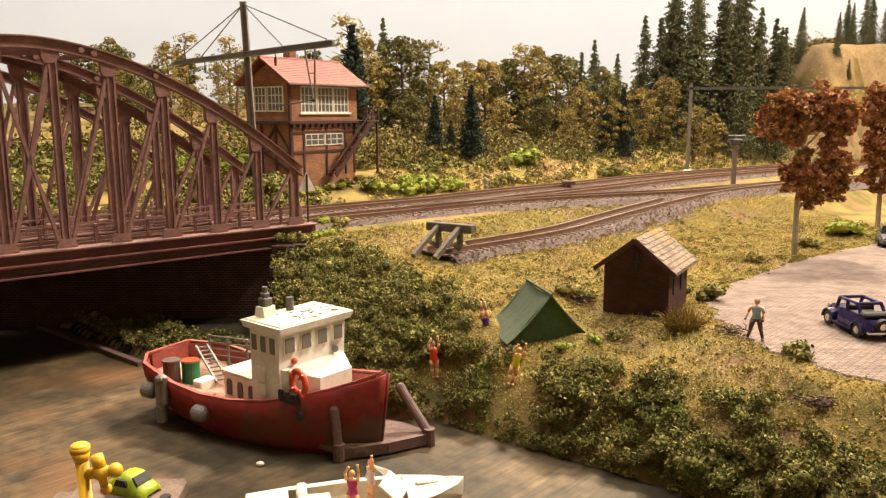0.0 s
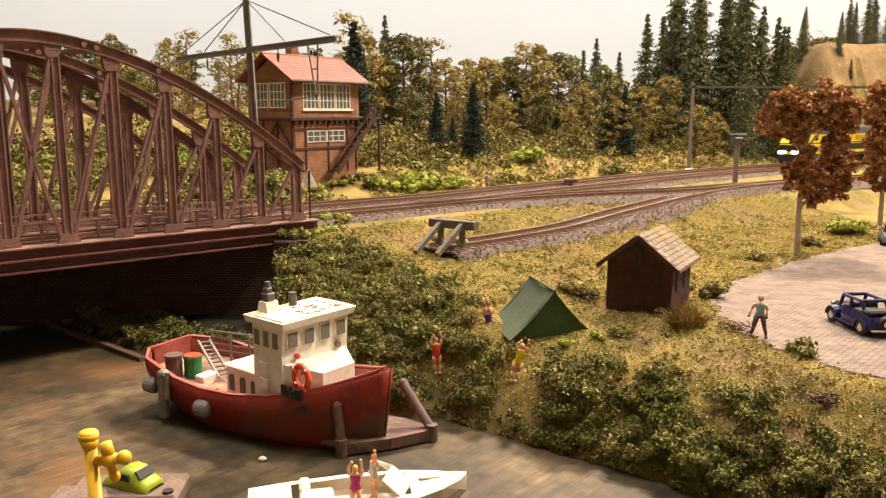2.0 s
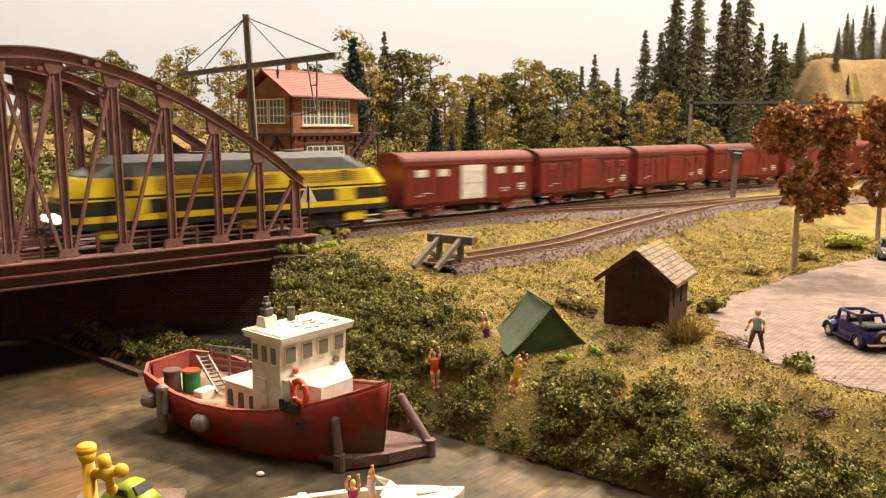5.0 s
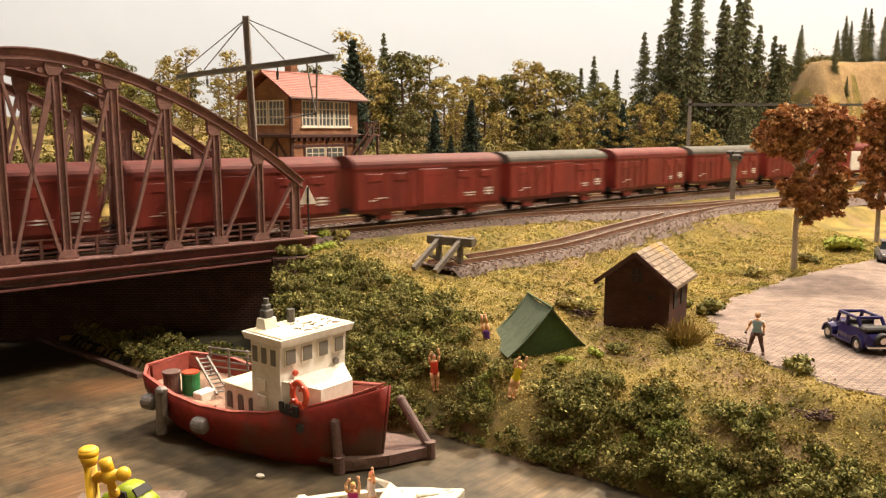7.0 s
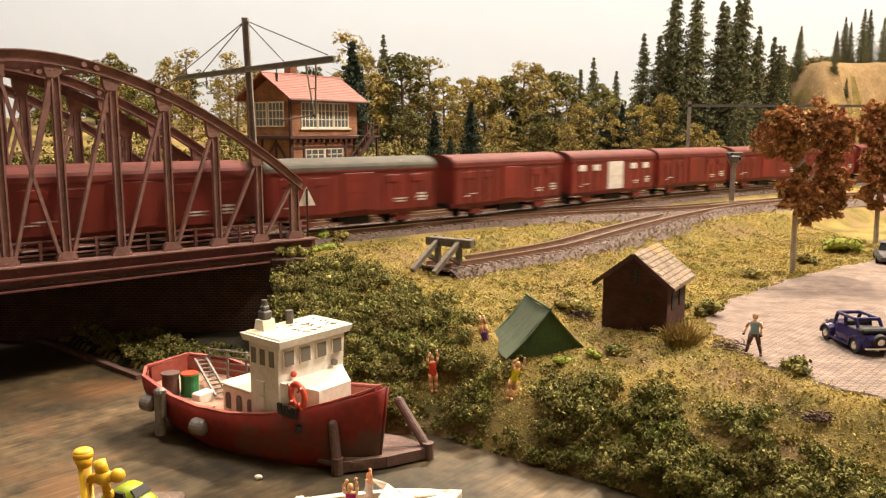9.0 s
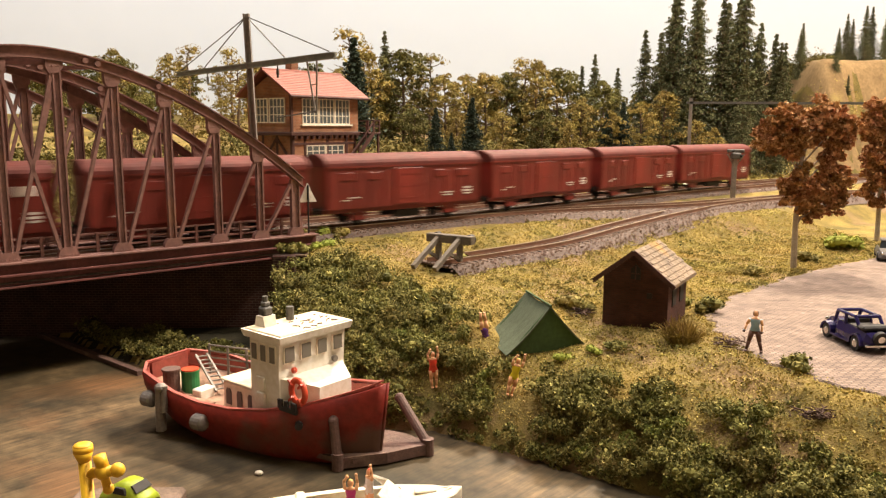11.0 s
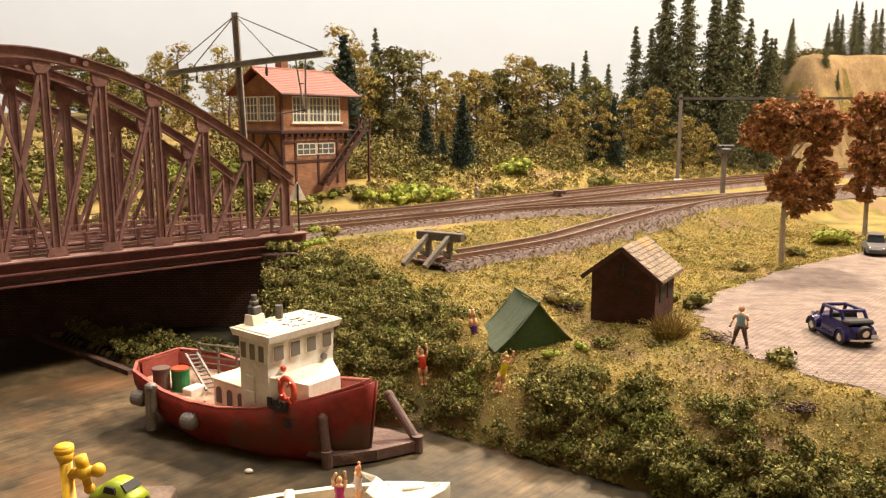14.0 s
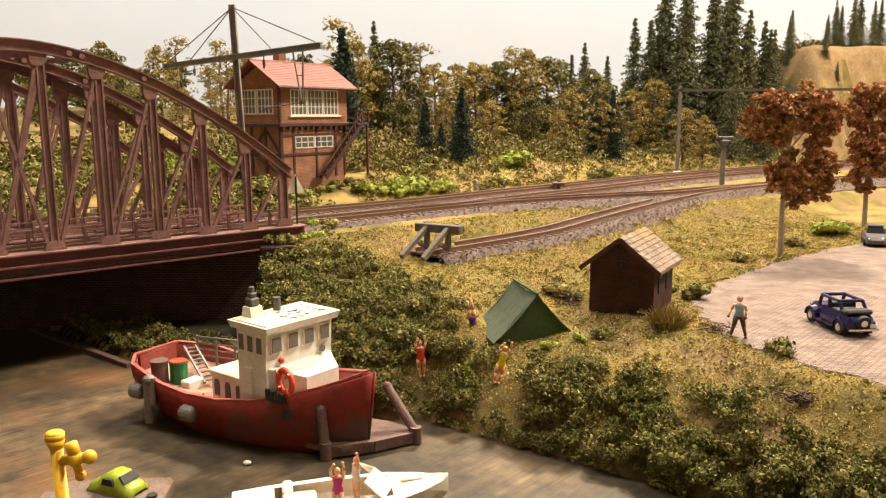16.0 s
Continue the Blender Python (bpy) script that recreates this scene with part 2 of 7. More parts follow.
def part(name, mesh, material, parent=None, label="", at=None, smooth=False, box_uv=False):
    """One mesh object, under a thing or a part; its coordinates are millimetres in its thing's space."""
    me = mesh if isinstance(mesh, bpy.types.Mesh) else mesh.data(name, material, smooth, box_uv=box_uv)
    ob = new(name, me)
    ob.parent = parent
    if at:
        ob.matrix_basis = pose(at[0] * 0.001, at[1] * 0.001, at[2] * 0.001, *(at[3:] if len(at) > 3 else ()))
    if label:
        ob["label"] = label
    return ob


def thing(name, label, category, x, y, z, rz=0.0, group="", rx=0.0, ry=0.0):
    """An empty at a thing's base, in millimetres and degrees."""
    ob = new(name)
    ob.empty_display_size = 0.01
    ob.matrix_basis = pose(x * 0.001, y * 0.001, z * 0.001, rx, ry, rz)
    return tagged(ob, label, category, group)


def smooth_step(a, b, x):
    t = np.clip((x - a) / (b - a), 0, 1)
    return t * t * (3 - 2 * t)


# ---- the lie of the land, in millimetres ----
SHORE_X = [-1500, -600, -340, -182, -50, 0, 87, 300, 1500]
SHORE_Y = [1600, 830, 609, 477, 385, 375, 308, 120, -900]
RAIL_Z = 73.0
# the train's loop: its centre line, anticlockwise from behind the backdrop; it runs on behind the backdrop
LOOP = [(900, 2260), (1180, 2120), (1290, 1840), (1160, 1590), (900, 1425), (640, 1256), (453, 1112), (378, 1055), (282, 974), (192, 884), (119, 814), (56, 750), (28, 720),
        (-22, 678), (-71, 637), (-119, 596), (-400, 361), (-560, 227), (-720, 100), (-960, 10), (-1200, 120), (-1330, 420), (-1340, 1400), (-1300, 1900), (-1050, 2220), (-700, 2290)]
BRANCH = [(-22, 678, 0), (28, 718, 0), (70, 748, 0), (113, 770, 0), (174, 797, 0), (238, 822, 0), (318, 872, 0), (399, 923, 0), (600, 1045, 0), (900, 1230, 0)]
SIDING = [(-4, 556, -15), (45, 597, -14.5), (93, 638, -13), (153, 704, -9), (224, 781, -5), (318, 867, -1.2), (399, 923, 0)]


def spline(pts, step=6.0, closed=False):
    """Points every step along a smooth line through pts."""
    pts = [Vector((p[0], p[1], p[2] if len(p) > 2 else 0.0)) for p in pts]
    n, out = len(pts), []
    for i in range(n if closed else n - 1):
        p0 = pts[(i - 1) % n] if closed or i else pts[0] * 2 - pts[1]
        p1, p2 = pts[i], pts[(i + 1) % n]
        p3 = pts[(i + 2) % n] if closed or i + 2 < n else pts[-1] * 2 - pts[-2]
        k = max(2, int((p2 - p1).length / step))
        d1, d2 = max((p1 - p0).length, 1e-6), max((p2 - p1).length, 1e-6)
        d3 = max((p3 - p2).length, 1e-6)
        m1 = ((p1 - p0) / d1 * d2 + (p2 - p1) / d2 * d1) / (d1 + d2) * d2
        m2 = ((p2 - p1) / d2 * d3 + (p3 - p2) / d3 * d2) / (d2 + d3) * d2
        for j in range(k):
            t = j / k
            out.append(p1 * (2 * t**3 - 3 * t * t + 1) + m1 * (t**3 - 2 * t * t + t) + p2 * (3 * t * t - 2 * t**3) + m2 * (t**3 - t * t))
    if not closed:
        out.append(pts[-1])
    return out


near_line = spline(LOOP, 6.0, closed=True)
SEEN = [p for p in near_line if -420 < p.x < 1000 and p.y < 1480]
SEEN_X = np.array([p.x for p in SEEN[::-1]])
SEEN_Y = np.array([p.y for p in SEEN[::-1]])


def beyond(x, y):
    """Distance beyond the train's track, negative on the near side."""
    return (y - np.interp(x, SEEN_X, SEEN_Y)) * 0.75


def land(x, y):
    """Height of the ground, without its small bumps."""
    x, y = np.asarray(x, float), np.asarray(y, float)
    u = beyond(x, y)
    top = np.interp(u, [-400, -260, -150, -105, -70, -30, 95, 120, 165, 250, 420, 700, 1000],
                    [40, 43, 47, 54, 59, 66, 67, 72, 88, 99, 112, 150, 175])
    # the yard stays flat
    yard = smooth_step(120, 175, x) * (1 - smooth_step(-150, -95, u))
    top = top * (1 - yard) + 43 * yard
    # the siding's shelf
    sy = np.interp(x, [p[0] for p in SIDING], [p[1] for p in SIDING])
    sz = np.interp(x, [p[0] for p in SIDING], [p[2] for p in SIDING]) + RAIL_Z - 8.5
    near = np.exp(-(((y - sy) * 0.72) / 42.0) ** 4) * smooth_step(-40, 0, x) * (1 - smooth_step(380, 430, x))
    top = top * (1 - near) + np.minimum(sz, 67) * near
    # the branch's shelf
    by = np.interp(x, [p[0] for p in BRANCH], [p[1] for p in BRANCH])
    near = np.exp(-(((y - by) * 0.8) / 46.0) ** 4) * smooth_step(40, 90, x)
    top = top * (1 - near) + (RAIL_Z - 9.0) * near
    # sandy hill at the far end
    hill = sand(x, y)
    top = top * (1 - hill) + 274 * hill
    # bank down to the water
    s = (y - np.interp(x, SHORE_X, SHORE_Y)) * 0.76
    bank = 1 - np.exp(-np.clip(s, 0, None) / (20 + 11 * smooth_step(-60, 60, x)))
    right = top * bank
    paved = smooth_step(-30, 0, in_lot(x, y)) * (1 - smooth_step(-100, -70, u)) * smooth_step(100, 130, x)
    right = right * (1 - paved) + 43.3 * paved
    under = np.where(y < 566, 3 + 5 * np.clip(s, 0, 100) / 100, top)
    m = smooth_step(-112, -90, x)
    z = under * (1 - m) + right * m
    return np.where(s < 0, np.maximum(-6 + s * 0.1, -12), np.maximum(z, 0.5))


def sand(x, y):
    """How far a place is up the sandy hill, 0 to 1."""
    edge = 14 * np.sin(x * 0.021) + 9 * np.sin(x * 0.053 + 1)
    return smooth_step(610, 720, x + 0.3 * edge) * smooth_step(1395, 1535, y + edge)


def bumpy(x, y):
    """Ground with its small bumps."""
    z = land(x, y)
    u = beyond(x, y)
    flat = (np.abs(u) < 34) | (np.abs(u - 60) < 34)
    k = np.where(flat, 0.0, 1.0)
    w = 0.9 * np.sin(x * 0.11 + 1.7 * np.sin(y * 0.05)) * np.sin(y * 0.13 + x * 0.03) + 0.5 * np.sin(x * 0.31 + y * 0.17) * np.sin(y * 0.29 - x * 0.11)
    paved = smooth_step(-20, 0, in_lot(x, y)) * np.where(u < -70, 1, 0)
    return z + w * k * (1 - paved) * np.where(land(x, y) > 2, 1, 0)


def ground_z(x, y):
    return float(bumpy(np.array([x]), np.array([y]))[0])


def in_lot(x, y):
    """Inside the paved yard."""
    left = np.interp(y, [250, 305, 332, 367, 420, 449, 495, 563, 624, 660, 900], [205, 181, 163, 149, 150, 157, 186, 251, 323, 376, 720])
    return x - left


def grid_mesh(name, xs, ys, fz, material, uv=False):
    gx, gy = np.meshgrid(xs, ys)
    gz = fz(gx, gy)
    co = np.stack([gx, gy, gz], -1).reshape(-1, 3) * 0.001
    nx, ny = len(xs), len(ys)
    i = (np.arange(ny - 1)[:, None] * nx + np.arange(nx - 1)[None, :]).ravel()
    fa = np.stack([i, i + 1, i + nx + 1, i + nx], -1)
    me = bpy.data.meshes.new(name)
    me.from_pydata(co.tolist(), [], fa.tolist())
    me.polygons.foreach_set("use_smooth", [True] * len(me.polygons))
    me.materials.append(material)
    if uv:
        lay = me.uv_layers.new(name="UVMap")
        ids = np.empty(len(me.loops), dtype=np.int32)
        me.loops.foreach_get("vertex_index", ids)
        lay.data.foreach_set("uv", co[ids][:, :2].ravel())
    return new(name, me)


GROUND = mat("scatter_grass_ground", (0.25, 0.178, 0.055), (0.10, 0.082, 0.028), 38, 0.95, bump=1.0, fine=1000, c3=(0.19, 0.125, 0.065), cut=0.53, spec=0.1)
PAVING = brick_mat("grey_setts", (0.265, 0.193, 0.155), (0.185, 0.134, 0.108), (0.11, 0.08, 0.065), 0.0040, 0.0021, 0.2, 0.8)


STROKES = 48.0


def build_water():
    m = mat("painted_board_water", (0.084, 0.066, 0.041), (0.040, 0.033, 0.022), 18, 0.6, bump=0.3, fine=110, c3=(0.135, 0.080, 0.043), cut=0.57, spec=0.22, grain=0.95)
    n, lk = m.node_tree.nodes, m.node_tree.links.new
    bs = n["Principled BSDF"]
    geo = n.new("ShaderNodeNewGeometry")
    # fine brush strokes and pale scuffs over the paint
    mp = n.new("ShaderNodeMapping")
    mp.vector_type = "TEXTURE"
    mp.inputs["Rotation"].default_value, mp.inputs["Scale"].default_value = (0, 0, radians(STROKES)), (1.0, 0.07, 1.0)
    lk(geo.outputs["Position"], mp.inputs["Vector"])
    ns = n.new("ShaderNodeTexNoise")
    ns.inputs["Scale"].default_value, ns.inputs["Detail"].default_value, ns.inputs["Roughness"].default_value = 34, 9, 0.7
    lk(mp.outputs[0], ns.inputs["Vector"])
    rp = n.new("ShaderNodeValToRGB")
    rp.color_ramp.elements[0].position, rp.color_ramp.elements[1].position = 0.30, 0.72
    rp.color_ramp.elements[0].color, rp.color_ramp.elements[1].color = (0.42, 0.42, 0.40, 1), (1.6, 1.5, 1.4, 1)
    lk(ns.outputs["Fac"], rp.inputs[0])
    big = n.new("ShaderNodeTexNoise")
    big.inputs["Scale"].default_value, big.inputs["Detail"].default_value = 9, 7
    lk(geo.outputs["Position"], big.inputs["Vector"])
    rb = n.new("ShaderNodeValToRGB")
    rb.color_ramp.elements[0].position, rb.color_ramp.elements[1].position = 0.35, 0.65
    rb.color_ramp.elements[0].color, rb.color_ramp.elements[1].color = (0.52, 0.58, 0.52, 1), (1.3, 1.16, 1.02, 1)
    lk(big.outputs["Fac"], rb.inputs[0])
    was = bs.inputs["Base Color"].links[0].from_socket
    for ramp in (rp, rb):
        mx = n.new("ShaderNodeMix")
        mx.data_type, mx.blend_type = "RGBA", "MULTIPLY"
        mx.inputs[0].default_value = 1.0
        lk(was, mx.inputs[6])
        lk(ramp.outputs[0], mx.inputs[7])
        was = mx.outputs[2]
    lk(was, bs.inputs["Base Color"])
    rr = n.new("ShaderNodeMapRange")
    rr.inputs[3].default_value, rr.inputs[4].default_value = 0.45, 0.75
    lk(ns.outputs["Fac"], rr.inputs[0])
    lk(rr.outputs[0], bs.inputs["Roughness"])
    me = Mesh().box(-1600, -700, -14, 1600, 1640, 0).data("water", m)
    tagged(new("water", me), "painted brown board of still harbour water", "water", kind="structure")


def build_ground():
    xs = np.concatenate([np.arange(-1500, -460, 40), np.arange(-460, 760, 5.0), np.arange(760, 1500, 30)])
    ys = np.concatenate([np.arange(-880, 200, 40), np.arange(200, 900, 5.0), np.arange(900, 1760, 12.0)])
    g = grid_mesh("ground", xs, ys, bumpy, GROUND)
    tagged(g, "scattered yellow-green model grass over sloping ground", "ground", kind="structure")
    ys = np.arange(250, 900, 4.0)
    me = Mesh()
    rows = []
    for y in ys:
        left = 0.0
        for x in np.arange(130, 800, 1.0):
            if in_lot(x, y) > 2.5 * math.sin(y * 0.21) + 1.5 * math.sin(y * 0.53):
                left = x
                break
        top = [(left - 2.5, y, 41.5)] + [(left + (1100 - left) * k / 40, y, 44.0) for k in range(41)]
        rows.append(top)
    me.rings(rows, closed=False)
    ob = part("pavement", me, PAVING, box_uv=True)
    tagged(ob, "pinkish grey sett paving of the yard", "pavement", kind="structure")
    # dark earth sheet; the shade under the bridges is put into its colour
    shaded_bed = mat("dark_mud", (0.030, 0.026, 0.015), (0.016, 0.014, 0.010), 60, 0.95, bump=0.7, fine=500, spec=0.1)
    tagged(grid_mesh("mud_flat", np.arange(-480, -96, 6.0), np.arange(400, 566, 6.0), lambda x, y: np.where(land(x, y) < 30, land(x, y), 3) + 0.8, shaded_bed), "dark earth strip with the bridges' shade in its colour", "ground", kind="structure")
    bd = Mesh().box(-1500, 1750, -60, 1230, 1762, 1150)
    m = mat("backdrop_paint", (0.66, 0.71, 0.77), (0.63, 0.685, 0.75), 1.2, 0.9, bump=0.0, fine=12, grain=0.06)
    tagged(part("backdrop", bd, m), "pale grey-white painted sky backdrop", "backdrop", kind="structure")
    base = Mesh().box(-1500, -900, -40, 1500, 2450, -14.5)
    tagged(part("layout_baseboard", base, mat("plywood", (0.42, 0.29, 0.16), None, 8)), "plywood baseboard under the layout", "baseboard", kind="structure")


# ---- tracks ----


def offset_line(pts, d, closed=False):
    out, n = [], len(pts)
    for i, p in enumerate(pts):
        a = pts[(i - 1) % n] if closed or i else p
        b = pts[(i + 1) % n] if closed or i < n - 1 else p
        t = (b - a).normalized()
        k = d(i) if callable(d) else d
        out.append(p + Vector((t.y, -t.x, 0)) * k)
    return out


def strip(me, pts, half, z0, z1, closed=False):
    """A bar of rectangular section along pts."""
    l, r = offset_line(pts, -half, closed), offset_line(pts, half, closed)
    rows = [[(a.x, a.y, a.z + z0), (b.x, b.y, b.z + z0), (b.x, b.y, b.z + z1), (a.x, a.y, a.z + z1)] for a, b in zip(l, r)]
    if closed:
        rows.append(rows[0])
    return me.rings(rows)


def build_track(name, pts, label, bed=True, rail_from=0):
    """Rails, sleepers and a ballast bed; pts carry heights against the railhead."""
    pts = [Vector((p.x, p.y, p.z + RAIL_Z)) for p in pts]
    t = tagged(thing(name, label, "railway track", 0, 0, 0), kind="structure")
    for sd in (-8.75, 8.75):
        line = offset_line(pts, sd)
        part("rail", strip(strip(Mesh(), line, 1.1, -3.2, -2.6), line, 0.45, -2.6, -0.35), RAIL, t)
        part("rail_head", strip(Mesh(), line, 0.62, -0.35, 0.15), RAILTOP, t)
    me = Mesh()
    run, nxt = 0.0, 0.0
    rnd = random.Random(4)
    one = Mesh().cbox(-15, -1.5, -4.75, 15, 1.5, -3.05, .25).data("sleeper", SLEEPER)
    for a, b in zip(pts, pts[1:]):
        d = (b - a).length
        while nxt <= run + d:
            c = a + (b - a) * ((nxt - run) / d)
            e = (b - a).normalized()
            s = Vector((-e.y, e.x, 0))
            k = 15 + rnd.uniform(-0.6, 0.6)
            if -60 < c.x < 520 and c.y < 1150:
                part("sleeper", one, SLEEPER, t, at=(c.x, c.y, c.z, 0, 0, math.degrees(math.atan2(s.y, s.x)) + rnd.uniform(-1.5, 1.5)))
            else:
                me.beam(c - s * k + Vector((0, 0, -3.9)), c + s * k + Vector((0, 0, -3.9)), 3.0, 1.7)
            nxt += 7.4
        run += d
    if me.v:
        tagged(part("far_sleepers", me, SLEEPER, t), kind="stuff")
    if bed:
        rows = []
        for p, q in zip(offset_line(pts, -1), offset_line(pts, 1)):
            s = (p - q).normalized()
            c = (p + q) / 2
            rows.append([c + s * w + Vector((0, 0, z)) for w, z in ((33, -12), (19, -3.9), (0, -3.5), (-19, -3.9), (-33, -12))])
        b = Mesh().rings(rows, closed=False)
        part("ballast_bed", b, BALLAST_BED, t)
    return t


def stones(name, lines, label, count, seed, spread=30):
    """Loose ballast, past counting."""
    rnd = random.Random(seed)
    me = Mesh()
    for _ in range(count):
        line, z = rnd.choice(lines)
        p = rnd.choice(line)
        w = rnd.uniform(-spread, spread)
        q = Vector((p.x - w * 0.65, p.y + w * 0.76, 0))
        x, y = q.x + rnd.uniform(-4, 4), q.y + rnd.uniform(-4, 4)
        h = p.z + RAIL_Z + (-3.6 if abs(w) < 19 else -3.6 - (abs(w) - 19) * 0.57)
        r = rnd.uniform(0.6, 1.35)
        if abs(abs(w) - 8.75) < 2:
            r *= 0.6
        vs = [(x + r * rnd.uniform(.6, 1.2) * c, y + r * rnd.uniform(.6, 1.2) * s, h + r * k) for c, s, k in ((1, 0, 0), (-.5, .9, .1), (-.5, -.9, -.1), (0.1, 0, 0.85), (0, 0, -.8))]
        me.add(vs, [(0, 1, 3), (1, 2, 3), (2, 0, 3), (1, 0, 4), (2, 1, 4), (0, 2, 4)])
    ob = part(name, me.data(name, BALLAST, flip=False), BALLAST)
    return tagged(ob, label, "ballast", kind="stuff")


def build_hill():
    """The bare sandy face of the hill, with gullies."""
    m = mat("dry_sand", (0.29, 0.188, 0.084), (0.19, 0.12, 0.05), 30, 0.95, bump=0.6, fine=260, c3=(0.34, 0.25, 0.08), cut=0.6, stretch=(1, 1, 0.4))

    def height(x, y):
        k = sand(x, y)
        g = 5 * np.sin(x * 0.075 + 2 * np.sin(y * 0.02)) + 3 * np.sin(x * 0.19 + y * 0.03)
        return bumpy(x, y) + np.where(k > 0.05, 4.5 + g * k * (1 - k) * 5.5 + 1.0 * k, -8)

    tagged(grid_mesh("sand_hill", np.arange(590, 1240, 7.0), np.arange(1370, 1750, 7.0), height, m), "bare yellow sandy hillside with gullies", "hill", kind="structure")


def build_room():
    """The room round the layout."""
    wall = mat("cream_wall_paint", (0.26, 0.22, 0.17), None, 3, 0.9, bump=0.0, fine=40)
    for name, b in (("wall_south", (-2300, -1750, -900, 2300, -1700, 2180)), ("wall_north", (-2300, 2600, -900, 2300, 2650, 2180)), ("wall_west", (-2350, -1750, -900, -2300, 2650, 2180)), ("wall_east", (2300, -1750, -900, 2350, 2650, 2180))):
        tagged(part(name, Mesh().box(*b), wall), "plain cream room wall", "wall", kind="structure")
    tagged(part("floor", Mesh().box(-2350, -1750, -950, 2350, 2650, -900), mat("grey_floor", (0.22, 0.20, 0.18), None, 4)), "plain grey room floor", "floor", kind="structure")
    tagged(part("ceiling", Mesh().box(-2350, -1750, 2180, 2350, 2650, 2230), wall), "plain cream ceiling", "ceiling", kind="structure")
    # added housings over the four unseen lamps
    for x, y, sx, sy in ((600, 2100, 170, 170), (1600, 950, 170, 140), (700, -100, 320, 140), (-500, 700, 920, 100)):
        t = thing("ceiling_lamp", "white housing of an unseen lamp added above the layout", "ceiling lamp", x, y, 2122, 0, "ceiling lamps")
        part("housing", Mesh().cbox(-sx, -sy, 4, sx, sy, 58, 6), WHITE, t)


build_water()
build_ground()
build_hill()
build_room()
vis = [p for p in near_line if p.y < 1700]
build_track("track_near", vis, "single line of rusty model rails on brown ballast")
i_far = [Vector((p.x, p.y, 0)) for p in offset_line(vis, lambda i: 60 - 10 * min(1, max(0, (vis[i].x + 100) / 500)))]
build_track("track_far", i_far, "second line of rusty model rails on brown ballast")
branch_line, siding_line = spline(BRANCH, 6), spline(SIDING, 6)
build_track("track_branch", branch_line, "branch of rusty rails leaving the main line")
build_track("track_siding", siding_line, "rusty siding rails ending at a buffer stop")

# ---- the bridges ----
P0, ANG = Vector((-101, 572, 0)), 39.9
PANEL = 32.0
NODES = [-6.0, -33.5, -64.5, -96.8, -128.8, -161.0]
NODES = NODES + [-354.0 - u for u in NODES[::-1]]
CH_Z = RAIL_Z + 0.6
DECK_PLANK = mat("walkway_plank", (0.24, 0.18, 0.14), None, 90)


def arch(u):
    """Height of the top chord over the bottom one."""
    d = (u + 177.0) / 171.0
    return 119.7 - 76.5 * abs(d) ** 1.8


def rivets(me, x0, x1, z, y, step, r=0.42):
    """A row of rivet heads along x."""
    for k in range(int((x1 - x0) / step) + 1):
        x = x0 + k * step
        me.add([(x - r, y, z - r), (x + r, y, z - r), (x + r, y, z + r), (x - r, y, z + r), (x, y - 0.35, z)], [(0, 1, 4), (1, 2, 4), (2, 3, 4), (3, 0, 4)])


